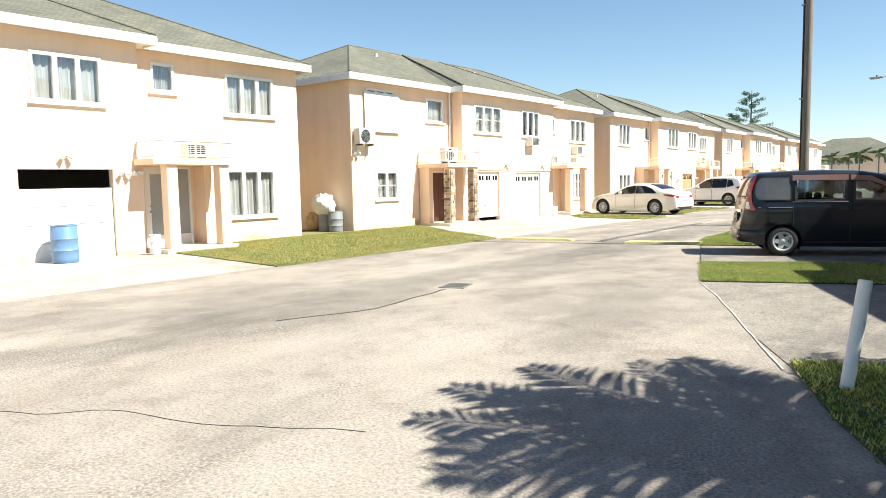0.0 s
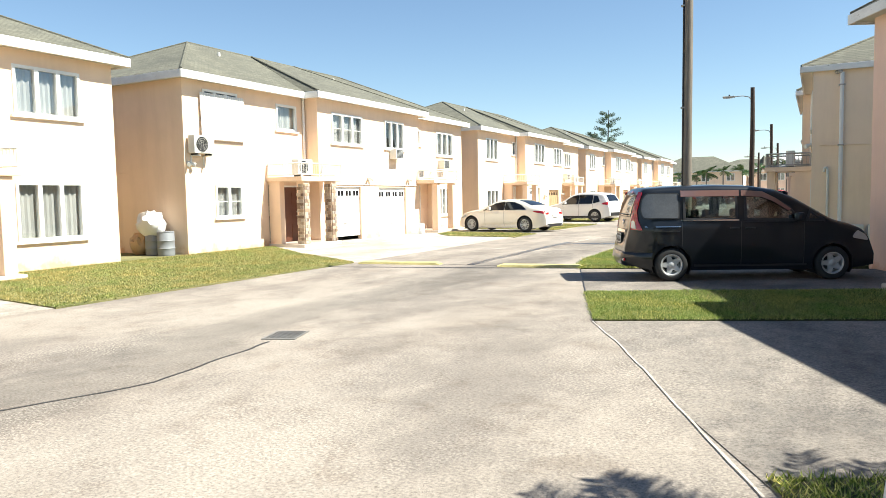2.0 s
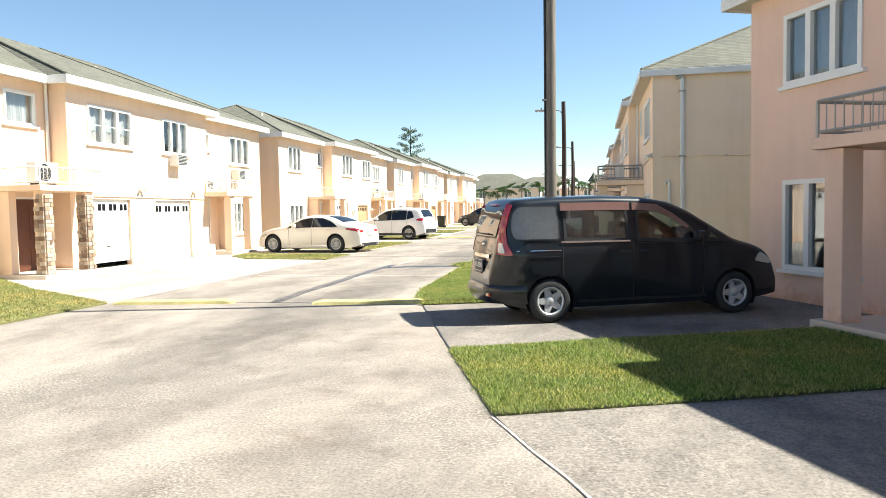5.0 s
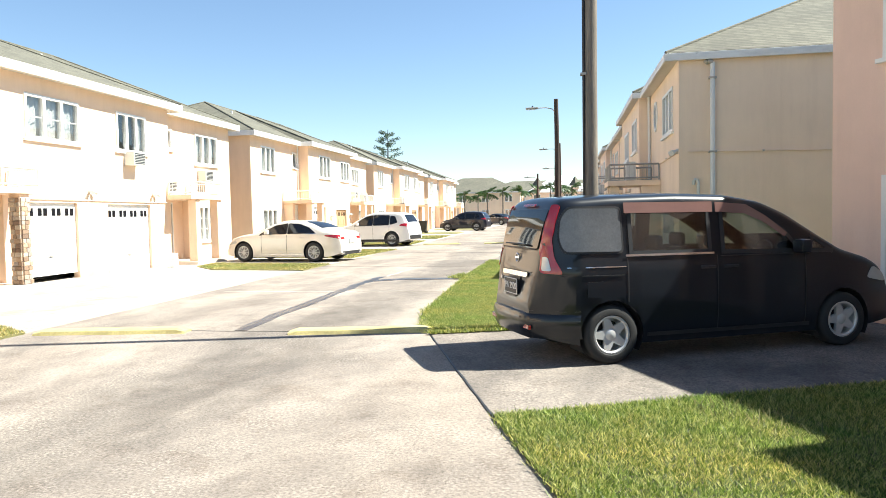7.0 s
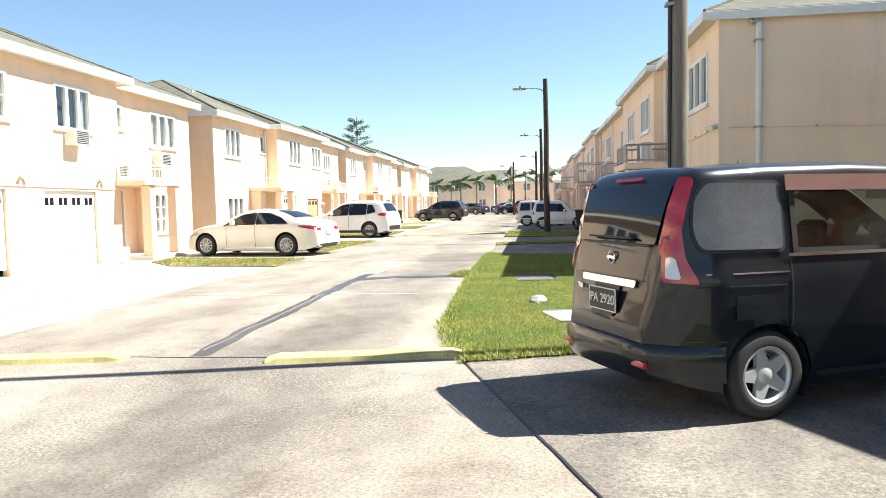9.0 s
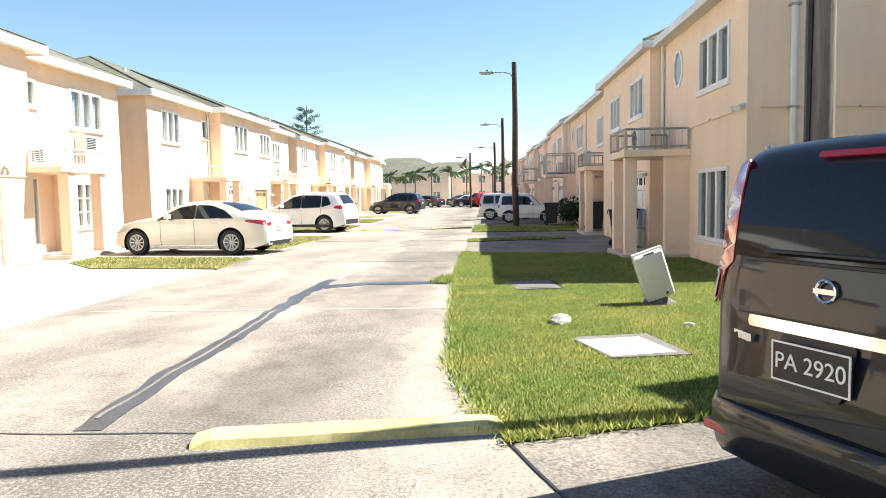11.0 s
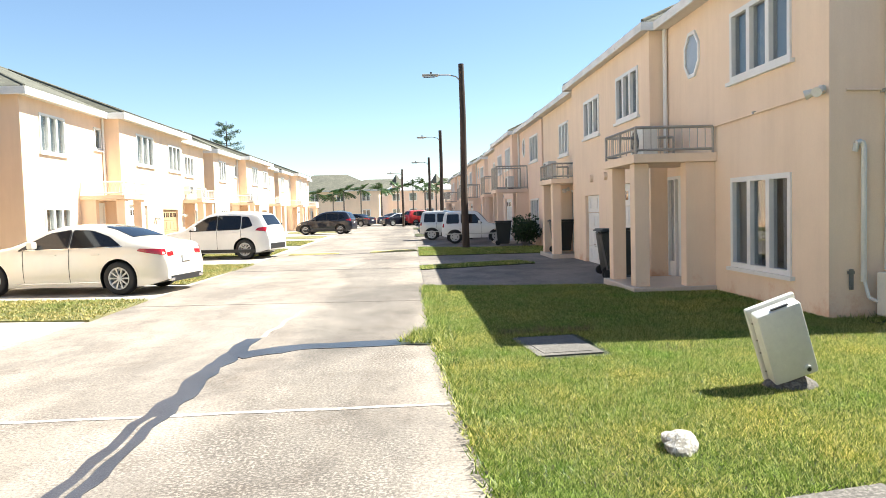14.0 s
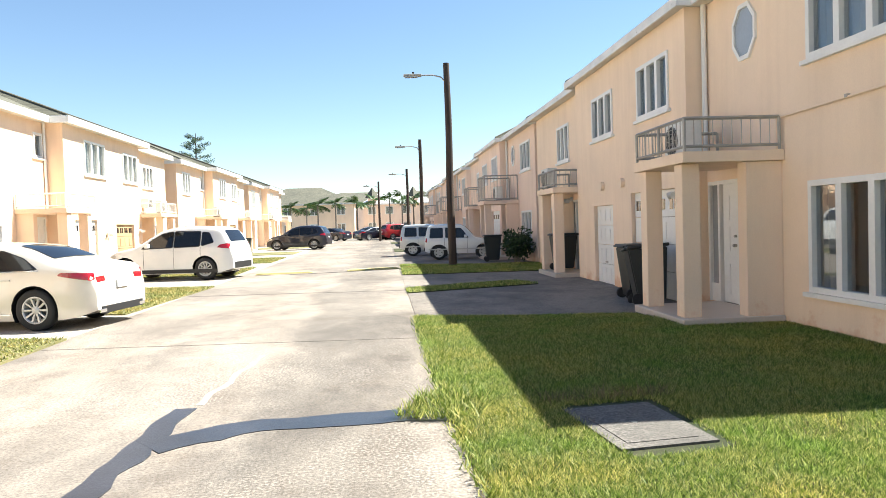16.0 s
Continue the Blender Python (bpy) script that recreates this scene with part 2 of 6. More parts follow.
M = {
    "cream": stucco("cream_stucco", (0.9, 0.70, 0.56)),
    "peach": stucco("peach_stucco", (0.89, 0.67, 0.49)),
    "pink": stucco("pink_stucco", (0.84, 0.60, 0.48)),
    "yellow": stucco("yellow_stucco", (0.94, 0.745, 0.56)),
    "white": plain("white_paint", (0.80, 0.79, 0.76), 0.5, 0, 0.08, 5),
    "fascia": peeling("weathered_fascia_paint", (0.80, 0.79, 0.76), (0.27, 0.22, 0.18)),
    "soffit": plain("soffit_paint", (0.72, 0.68, 0.6), 0.8, 0, 0.1, 4),
    "roof": shingle("asphalt_shingle", (0.15, 0.145, 0.115)),
    "road": concrete("road_concrete", (0.276, 0.239, 0.204), (0.185, 0.16, 0.139), (0.6, 0.54, 0.49), (0.44, 0.55), 0.3, -7.4),
    "apron": concrete("apron_concrete", (0.45, 0.405, 0.35), (0.29, 0.255, 0.22), (0.7, 0.65, 0.6), (0.42, 0.56), 0.4),
    "drive": concrete("driveway_concrete", (0.225, 0.195, 0.167), (0.13, 0.115, 0.103), (0.58, 0.54, 0.52), (0.42, 0.58), 0.5),
    "mortar": concrete("white_joint_mortar", (0.5, 0.45, 0.4), (0.36, 0.31, 0.27), (0.8, 0.78, 0.75)),
    "slab": concrete("pale_slab_concrete", (0.6, 0.57, 0.53), (0.5, 0.46, 0.42), (0.85, 0.82, 0.8)),
    "oldslab": concrete("grey_slab_concrete", (0.17, 0.152, 0.135), (0.11, 0.1, 0.09), (0.7, 0.67, 0.64)),
    "tar": plain("tar_sealant", (0.045, 0.047, 0.058), 0.3, 0, 0.4, 10, 0.5),
    "glass": glass("window_glass"),
    "carglass": glass("car_window_glass", (0.82, 0.88, 0.86), 0.95),
    "vantint": plain("grey_tinted_glass", (0.03, 0.04, 0.055), 0.05, 0, 0.3, 3),
    "tint": plain("tinted_glass", (0.008, 0.009, 0.012), 0.04, 0, 0.05, 2),
    # the pale grey stands in for what these panes reflect
    "reflectglass": plain("pale_reflection_glass", (0.33, 0.345, 0.355), 0.25, 0, 0.12, 8, 0, 0.6),
    "vanfilm": plain("dusty_dark_film", (0.12, 0.125, 0.135), 0.2, 0, 0.3, 10),
    "curtain": plain("pale_curtain", (0.66, 0.63, 0.58), 0.9, 0, 0.15, 5),
    "room": plain("dim_room", (0.3, 0.27, 0.24), 0.9),
    "metal": plain("grey_painted_rail", (0.42, 0.40, 0.36), 0.5, 0.3, 0.15, 12),
    "whitemetal": plain("white_painted_rail", (0.74, 0.72, 0.68), 0.5, 0, 0.12, 12),
    "dark": plain("dark_plastic", (0.02, 0.02, 0.022), 0.5, 0, 0.2, 10),
    "rubber": plain("tyre_rubber", (0.022, 0.022, 0.022), 0.8, 0, 0.2, 14),
    "alloy": plain("alloy_wheel", (0.52, 0.52, 0.51), 0.35, 0.35, 0.1, 14),
    "chrome": plain("chrome", (0.75, 0.75, 0.76), 0.12, 1.0, 0.03, 10),
    "black_paint": carpaint("black_car_paint", (0.010, 0.012, 0.016), 0.0, 0.3),
    "pearl_paint": carpaint("pearl_car_paint", (0.72, 0.67, 0.59), 0.15, 0.3),
    "white_paint": carpaint("white_car_paint", (0.75, 0.74, 0.72), 0.0, 0.3),
    "silver_paint": carpaint("silver_car_paint", (0.55, 0.54, 0.52), 0.4, 0.35),
    "red_paint": carpaint("red_car_paint", (0.35, 0.015, 0.02), 0.1, 0.3),
    "navy_paint": carpaint("dark_navy_car_paint", (0.015, 0.018, 0.03), 0.1, 0.3),
    "redlens": plain("red_lamp_lens", (0.36, 0.006, 0.012), 0.15, 0, 0.1, 10, 0, 1.0),
    "clearlens": plain("clear_lamp_lens", (0.55, 0.55, 0.53), 0.12, 0.2, 0.1, 20, 0, 1.0),
    "visor": plain("smoked_brown_visor", (0.22, 0.12, 0.105), 0.12, 0, 0.1, 10, 0, 1.0),
    "greyseat": plain("dark_seat_fabric", (0.03, 0.03, 0.035), 0.9),
    "lawn": grass_ground("lawn_soil", (0.035, 0.05, 0.014), (0.11, 0.095, 0.045)),
    "blade": leafy("grass_blade", (0.14, 0.21, 0.028), (0.66, 0.625, 0.235), 0.5, 0.5),
    "dryblade": leafy("dry_grass_blade", (0.2, 0.22, 0.05), (0.64, 0.55, 0.25), 0.6, 0.4),
    "drysoil": grass_ground("dry_lawn_soil", (0.13, 0.14, 0.045), (0.3, 0.26, 0.13)),
    "weed": leafy("dry_weed", (0.2, 0.19, 0.08), (0.38, 0.32, 0.16)),
    "frond": leafy("palm_leaf", (0.035, 0.085, 0.02), (0.11, 0.17, 0.04), 0.4),
    # greens lightened and greyed, so distance haze is part of the leaf colour
    "needle": leafy("hazed_tree_leaf", (0.08, 0.12, 0.09), (0.14, 0.19, 0.13)),
    "shrub": leafy("shrub_leaf", (0.02, 0.05, 0.015), (0.06, 0.1, 0.03)),
    "earth": grass_ground("scrub_ground", (0.08, 0.10, 0.04), (0.18, 0.15, 0.08)),
    "pole": bark("weathered_timber_pole", (0.09, 0.075, 0.06), (0.3, 0.26, 0.21), 0.06),
    "brownpole": bark("creosoted_timber_pole", (0.025, 0.018, 0.014), (0.09, 0.06, 0.045), 0.06),
    "trunk": bark("palm_trunk", (0.12, 0.10, 0.08), (0.28, 0.24, 0.2), 3.0),
    "yellow_paint": plain("worn_yellow_road_paint", (0.6, 0.51, 0.22), 0.75, 0, 0.4, 10, 0.5),
    "pvc": plain("white_pvc", (0.74, 0.74, 0.72), 0.4, 0, 0.08, 8),
    "barrel": plain("blue_barrel_plastic", (0.13, 0.24, 0.42), 0.45, 0, 0.2, 6),
    "binblack": plain("black_bin_plastic", (0.025, 0.027, 0.025), 0.45, 0, 0.25, 8),
    "bingrey": plain("grey_bin_plastic", (0.25, 0.26, 0.27), 0.5, 0, 0.2, 8),
    "binbag": plain("white_bin_bag", (0.68, 0.66, 0.62), 0.35, 0, 0.1, 8),
    "wood": plain("brown_door_wood", (0.13, 0.045, 0.025), 0.4, 0, 0.3, 6),
    "palewood": plain("pale_shutter_wood", (0.5, 0.33, 0.18), 0.6, 0, 0.2, 6),
    "tile": plain("porch_tile", (0.6, 0.52, 0.44), 0.35, 0, 0.12, 6),
    "acwhite": plain("ac_unit_casing", (0.7, 0.69, 0.64), 0.45, 0, 0.12, 6),
    "rock": concrete("pale_rock", (0.45, 0.43, 0.39), (0.22, 0.2, 0.17), (0.6, 0.55, 0.5), (0.42, 0.6), 5),
    "iron": plain("cast_iron_grate", (0.27, 0.255, 0.235), 0.6, 0.5, 0.25, 20),
    "ghost": plain("number_plate", (0.6, 0.6, 0.58), 0.4),
    "stone": stone_piece("facing_stone"),
    "whiteroof": plain("white_metal_roof", (0.72, 0.72, 0.72), 0.5, 0.1, 0.08, 2),
}

# ---- mesh tools ----
def finish(name, bm, mat, smooth=False):
    me = bpy.data.meshes.new(name)
    bmesh.ops.recalc_face_normals(bm, faces=bm.faces)
    bm.to_mesh(me)
    bm.free()
    if mat is not None:
        me.materials.append(mat)
    if smooth:
        me.shade_smooth()
        me.set_sharp_from_angle(angle=radians(40))
    return me


def part(name, bm, material, parent=None, label="", smooth=False):
    ob = new(name, finish(name, bm, material, smooth))
    if parent is not None:
        ob.parent = parent
    if label:
        ob["label"] = label
    return ob


def thing(name, m, label, category, group="", kind=""):
    ob = new(name)
    ob.matrix_basis = m
    return tagged(ob, label, category, group, kind)


def box(bm, x0, x1, y0, y1, z0, z1, bevel=0.0):
    r = bmesh.ops.create_cube(bm, size=1.0, matrix=Matrix.Translation(((x0 + x1) / 2, (y0 + y1) / 2, (z0 + z1) / 2)) @ Matrix.Diagonal((abs(x1 - x0), abs(y1 - y0), abs(z1 - z0), 1)))
    if bevel:
        es = list({e for v in r["verts"] for e in v.link_edges})
        bmesh.ops.bevel(bm, geom=es, offset=bevel, segments=2, affect="EDGES", profile=0.5)
    return bm


def boxes(*bs, bevel=0.0):
    bm = bmesh.new()
    for b in bs:
        box(bm, *b, bevel=bevel)
    return bm


def rod(bm, a, b, r, seg=8, r2=None):
    a, b = Vector(a), Vector(b)
    d = b - a
    m = Matrix.Translation((a + b) / 2) @ d.to_track_quat("Z", "Y").to_matrix().to_4x4()
    bmesh.ops.create_cone(bm, cap_ends=True, segments=seg, radius1=r, radius2=r if r2 is None else r2, depth=d.length, matrix=m)
    return bm


def rods(pts, r, seg=8):
    bm = bmesh.new()
    for a, b in zip(pts[:-1], pts[1:]):
        rod(bm, a, b, r, seg)
    return bm


def prism(pts, z0, z1):
    """An upright prism over a polygon in plan."""
    bm = bmesh.new()
    lo = [bm.verts.new((x, y, z0)) for x, y in pts]
    hi = [bm.verts.new((x, y, z1)) for x, y in pts]
    n = len(pts)
    bm.faces.new(lo[::-1])
    bm.faces.new(hi)
    for i in range(n):
        bm.faces.new((lo[i], lo[(i + 1) % n], hi[(i + 1) % n], hi[i]))
    return bm


def slab_poly(bm, pts, t):
    """A face through 3D points, given thickness t downwards."""
    hi = [bm.verts.new(p) for p in pts]
    lo = [bm.verts.new((p[0], p[1], p[2] - t)) for p in pts]
    bm.faces.new(hi)
    bm.faces.new(lo[::-1])
    n = len(pts)
    for i in range(n):
        bm.faces.new((hi[i], lo[i], lo[(i + 1) % n], hi[(i + 1) % n]))


def holed_wall(bm, u0, u1, z0, z1, y0, y1, holes):
    """A wall along local x from u0 to u1, faces at y0 (outer) and y1, with rectangular holes (a, b, lo, hi) through it."""
    us = sorted({u0, u1, *[h[0] for h in holes], *[h[1] for h in holes]})
    zs = sorted({z0, z1, *[h[2] for h in holes], *[h[3] for h in holes]})
    us = [u for u in us if u0 <= u <= u1]
    zs = [z for z in zs if z0 <= z <= z1]

    def solid(i, j):
        if not (0 <= i < len(us) - 1 and 0 <= j < len(zs) - 1):
            return False
        u, z = (us[i] + us[i + 1]) / 2, (zs[j] + zs[j + 1]) / 2
        return not any(a < u < b and lo < z < hi for a, b, lo, hi in holes)

    cache = {}

    def v(i, j, y):
        k = (i, j, y)
        if k not in cache:
            cache[k] = bm.verts.new((us[i], y, zs[j]))
        return cache[k]

    for i in range(len(us) - 1):
        for j in range(len(zs) - 1):
            if not solid(i, j):
                continue
            bm.faces.new((v(i, j, y0), v(i + 1, j, y0), v(i + 1, j + 1, y0), v(i, j + 1, y0)))
            bm.faces.new((v(i, j, y1), v(i, j + 1, y1), v(i + 1, j + 1, y1), v(i + 1, j, y1)))
            for (di, dj), (p, q) in (((-1, 0), ((i, j), (i, j + 1))), ((1, 0), ((i + 1, j), (i + 1, j + 1))), ((0, -1), ((i, j), (i + 1, j))), ((0, 1), ((i, j + 1), (i + 1, j + 1)))):
                if not solid(i + di, j + dj):
                    bm.faces.new((v(*p, y0), v(*p, y1), v(*q, y1), v(*q, y0)))
    return bm

# ---- ground ----
def flat(name, pts, z0, z1, mat, label, category):
    return tagged(part(name, prism(pts, z0, z1), mat), label, category, kind="structure")


ground_bm = bmesh.new()
bmesh.ops.create_grid(ground_bm, x_segments=40, y_segments=40, size=900, matrix=Matrix.Translation((-8, 60, -0.06)))
tagged(part("ground", ground_bm, M["earth"]), "dry scrubby ground reaching to the horizon", "ground", kind="structure")

flat("road", [(-12.2, -30), (6, -30), (6, 3), (-1.2, 6.1), (-2.0, 7.6), (-2.86, 9.5), (-3.6, 11.0), (-4.45, 13.5), (-5.65, 17.2), (-6.05, 19), (-6.3, 25), (-6.25, 110), (-12.0, 110), (-11.6, 40), (-11.55, 17), (-11.7, 9)],
     -0.2, 0.0, M["road"], "weathered concrete road with grey-brown stains", "road")
flat("driveway_1", [(-26, -30), (-12.2, -30), (-11.7, 9), (-11.55, 17), (-11.6, 40), (-12.0, 110), (-19, 110), (-19, -3), (-26, -3)],
     -0.2, 0.006, M["apron"], "sun-bleached concrete parking apron before the houses", "driveway")
flat("driveway_2", [(-1.2, 6.1), (6, 3), (10, 9), (3.6, 20), (0.2, 19.0), (-4.1, 17.75), (-5.65, 17.2), (-4.45, 13.5), (-3.6, 11.0), (-2.86, 9.5), (-2.0, 7.6)],
     -0.2, 0.008, M["drive"], "stained grey concrete driveway", "driveway")
flat("driveway_3", [(-6.3, 30.9), (-0.9, 30.0), (-0.9, 112), (-6.25, 112)], -0.2, 0.008, M["drive"], "grey concrete driveways before the houses", "driveway")
flat("driveway_4", [(-19, 104), (40, 104), (40, 160), (-60, 160), (-60, 108), (-19, 108)], -0.2, 0.004, M["apron"], "pale concrete forecourt at the end of the road", "driveway")

LAWNS = [
    [(-18.0, 10.4), (-17.1, 9.84), (-11.63, 9.05), (-11.5, 17.0), (-15.1, 19.2), (-18.0, 21.4), (-18.0, 17.6), (-27, 17.6), (-27, 15.3), (-18.0, 15.3)],
    [(-15.9, 29.8), (-14.6, 28.4), (-11.5, 27.9), (-11.55, 30.5), (-16.0, 31.3)],
    [(-17.0, 34.7), (-11.75, 33.5), (-11.5, 39.6), (-17.0, 40.6)],
    [(-17.0, 45.2), (-11.9, 44.2), (-12.0, 49.0), (-17.0, 49.6)],
    [(-17.0, 53.2), (-12.0, 52.6), (-12.0, 58.0), (-17.0, 59.0)],
    [(-17.0, 63.0), (-12.2, 62.6), (-12.2, 67.0), (-17.0, 67.5)],
    [(-17.0, 75.5), (-12.2, 75.0), (-12.2, 80.0), (-17.0, 81.0)],
    [(-4.45, 13.5), (-3.6, 11.0), (1.2, 12.9), (0.25, 15.4)],
    [(-1.3, 6.35), (-0.75, 5.0), (0.1, 3.4), (5, 1.5), (6, 8.5), (2.5, 8.0)],
    [(-5.65, 17.2), (-6.03, 19.0), (-6.2, 22.0), (-6.3, 25.3), (-6.3, 31.2), (-2.9, 30.4), (-2.6, 29.05), (-1.1, 29.0), (-1.1, 25.64), (10, 25.64), (10, 22), (-0.2, 19.35), (-4.06, 17.8)],
    [(-6.3, 35.5), (-6.3, 36.7), (-3.4, 37.7), (-3.1, 36.5)],
    [(-6.25, 41.4), (-6.2, 46.9), (-3.2, 45.4), (-1.2, 44.9), (-1.9, 41.0)],
    [(-6.2, 60.5), (-6.2, 66.0), (-1.2, 66.5), (-1.2, 60.0)],
    [(-6.2, 78.0), (-6.2, 84.0), (-1.2, 84.5), (-1.2, 77.5)],
]
LAWN_OBS = []
for i, pts in enumerate(LAWNS):
    LAWN_OBS.append(flat("lawn_%d" % (i + 1), pts, -0.2, 0.03, M["drysoil" if i < 7 else "lawn"], "patchy mown lawn with dry yellow spots", "lawn"))


def strip(pts, w, z0, z1, wob=0.0):
    """A ribbon along a line in plan, with an uneven edge."""
    bm = bmesh.new()
    fine = []
    for (x0, y0), (x1, y1) in zip(pts[:-1], pts[1:]):
        n = max(2, int(math.hypot(x1 - x0, y1 - y0) / 0.12))
        fine += [(x0 + (x1 - x0) * k / n, y0 + (y1 - y0) * k / n) for k in range(n)]
    fine.append(pts[-1])
    rows = []
    for k, (x, y) in enumerate(fine):
        x2, y2 = fine[min(k + 1, len(fine) - 1)]
        x1, y1 = fine[max(k - 1, 0)]
        d = Vector((x2 - x1, y2 - y1, 0)).normalized()
        nx, ny = -d.y, d.x
        o = noise.noise((x * 2.1, y * 2.1, 3.0)) * wob
        a = w / 2 * (1 + 0.45 * noise.noise((x * 3, y * 3, 0.0)))
        b = w / 2 * (1 + 0.45 * noise.noise((x * 3, y * 3, 9.0)))
        rows.append([bm.verts.new((x + nx * (o + a), y + ny * (o + a), z)) for z in (z0, z1)] + [bm.verts.new((x + nx * (o - b), y + ny * (o - b), z)) for z in (z1, z0)])
    for p, q in zip(rows[:-1], rows[1:]):
        for k in range(4):
            bm.faces.new((p[k], p[(k + 1) % 4], q[(k + 1) % 4], q[k]))
    bm.faces.new(rows[0])
    bm.faces.new(rows[-1][::-1])
    return bm


def crack(name, pts, w, mat, z, wob, label):
    return tagged(part(name, strip(pts, w, -0.05, z, wob), mat), label, "road crack", kind="structure")


crack("sealed_crack_1", [(-8.45, 17.45), (-8.55, 19.0), (-8.53, 20.1), (-8.56, 21.0), (-8.6, 22.6), (-8.62, 24.3), (-8.6, 25.1), (-8.58, 25.85)], 0.21, M["tar"], 0.006, 0.07, "wandering road crack sealed with dark tar")
crack("sealed_crack_2", [(-8.52, 24.72), (-8.06, 25.08), (-7.4, 25.2), (-6.75, 25.26), (-6.25, 25.15)], 0.33, M["tar"], 0.007, 0.05, "road crack sealed with dark tar")
crack("joint_10", [(-8.5, 17.7), (-8.55, 19.0), (-8.53, 20.1), (-8.56, 21.0), (-8.6, 22.4)], 0.03, M["drive"], 0.009, 0.07, "pale old mortar showing along the sealed crack")
crack("joint_1", [(-3.63, 11.0), (-2.86, 9.5), (-2.33, 8.36), (-2.0, 7.6), (-1.3, 6.1)], 0.02, M["mortar"], 0.010, 0.012, "pale mortar joint along the edge of the road")
crack("joint_2", [(-11.2, 22.4), (-6.25, 22.45)], 0.07, M["mortar"], 0.005, 0.02, "pale joint across the concrete road")
crack("joint_3", [(-5.65, 17.2), (-4.45, 13.5)], 0.018, M["dark"], 0.010, 0.012, "dark open joint between road and driveway")
crack("joint_4", [(-11.4, 17.35), (-5.7, 17.45)], 0.02, M["dark"], 0.004, 0.03, "thin dark joint across the road")
crack("joint_5", [(-6.7, 8.35), (-6.55, 7.4), (-6.4, 6.5), (-6.9, 5.2)], 0.03, M["dark"], 0.004, 0.05, "thin dark crack running to the drain")
crack("joint_6", [(-6.6, 1.2), (-5.2, 2.1), (-4.0, 2.5), (-3.2, 3.0)], 0.006, M["dark"], 0.004, 0.12, "thin hairline crack in the concrete")
crack("joint_7", [(-8.5, 25.95), (-8.42, 27.2), (-8.35, 28.4)], 0.07, M["apron"], 0.004, 0.08, "pale worn joint along the road")
crack("joint_8", [(-11.5, 37.0), (-6.3, 36.4)], 0.03, M["dark"], 0.004, 0.02, "thin dark joint across the road")
crack("joint_9", [(-11.5, 29.6), (-6.3, 29.2)], 0.02, M["drive"], 0.004, 0.02, "faint joint across the road")


def speed_bump(a, b):
    d = Vector((b[0] - a[0], b[1] - a[1], 0))
    th = thing("wheel_stop", pose(a[0], a[1], 0, 0, 0, math.degrees(math.atan2(d.y, d.x))), "worn yellow-painted concrete speed bump across the road", "speed bump", "yellow speed bumps")
    bm = bmesh.new()
    n = 16
    rows = []
    for k in range(n + 1):
        x = d.length * k / n
        e = 0.02 * noise.noise((x * 4, a[0], 0))
        end = 0.5 if k in (0, n) else 1.0
        rows.append([bm.verts.new((x, yy + e, zz)) for yy, zz in ((-0.14, 0), (-0.12, 0.05 * end), (-0.07, 0.07 * end + e * 0.3), (0.07, 0.07 * end), (0.12, 0.05 * end), (0.14, 0))])
    for p, q in zip(rows[:-1], rows[1:]):
        for k in range(5):
            bm.faces.new((p[k], p[k + 1], q[k + 1], q[k]))
        bm.faces.new((p[5], p[0], q[0], q[5]))
    bm.faces.new(rows[0])
    bm.faces.new(rows[-1])
    part("kerb", bm, M["yellow_paint"], th)


speed_bump((-7.62, 17.24), (-5.68, 17.56))
speed_bump((-11.3, 17.0), (-9.15, 17.3))
speed_bump((-8.1, 44.6), (-6.3, 44.9))
speed_bump((-11.2, 44.3), (-9.3, 44.5))

# ---- townhouses ----
RECESS, LEN, DEPTH, T = 0.62, 19.0, 9.75, 0.2


def window(parent, u0, u1, z0, z1, y, lights=3, curtain=True, bars=0, sill=True, air=False, mat="white"):
    """A framed window of upright lights in a hole in the wall whose outer face is at y."""
    f = 0.075
    w = (u1 - u0 - f) / lights
    lit = [(u0 + f / 2 + w * k + (f / 2 if k == 0 else 0.055), u0 + f / 2 + w * (k + 1) - (f / 2 if k == lights - 1 else 0.055), z0 + f, z1 - f) for k in range(lights)]
    win = part("window", holed_wall(bmesh.new(), u0, u1, z0, z1, y - 0.03, y + 0.09, lit), M[mat], parent)
    for k in range(lights):
        a, b = u0 + f / 2 + w * k + 0.02, u0 + f / 2 + w * (k + 1) - 0.02
        part("pane", boxes((a, b, y + 0.035, y + 0.043, z0 + f * 0.7, z1 - f * 0.7)), M["glass"], win).visible_shadow = False
    if sill:
        part("sill", boxes((u0 - 0.08, u1 + 0.08, y - 0.07, y + 0.0, z0 - 0.06, z0 - 0.003)), M["white"], win)
    for k in range(bars):
        zz = z0 + f + (z1 - z0 - 2 * f) * (k + 1) / (bars + 1)
        part("bar", boxes((u0 + f, u1 - f, y + 0.02, y + 0.03, zz - 0.012, zz + 0.012)), M["white"], win)
    if curtain:
        bm = bmesh.new()
        n = 36
        top = [bm.verts.new((u0 + (u1 - u0) * k / n, y + 0.15 + 0.03 * math.sin(k * 1.9 + u0), z1 + 0.05)) for k in range(n + 1)]
        bot = [bm.verts.new((u0 + (u1 - u0) * k / n, y + 0.16 + 0.03 * math.sin(k * 1.9 + u0 + 0.3), z0 - 0.05)) for k in range(n + 1)]
        for k in range(n):
            if curtain is True or k / n < curtain * 0.5 or k / n > 1 - curtain * 0.5:
                bm.faces.new((top[k], top[k + 1], bot[k + 1], bot[k]))
        part("curtain", bm, M["curtain"], win, "pale gathered curtain")
    return win


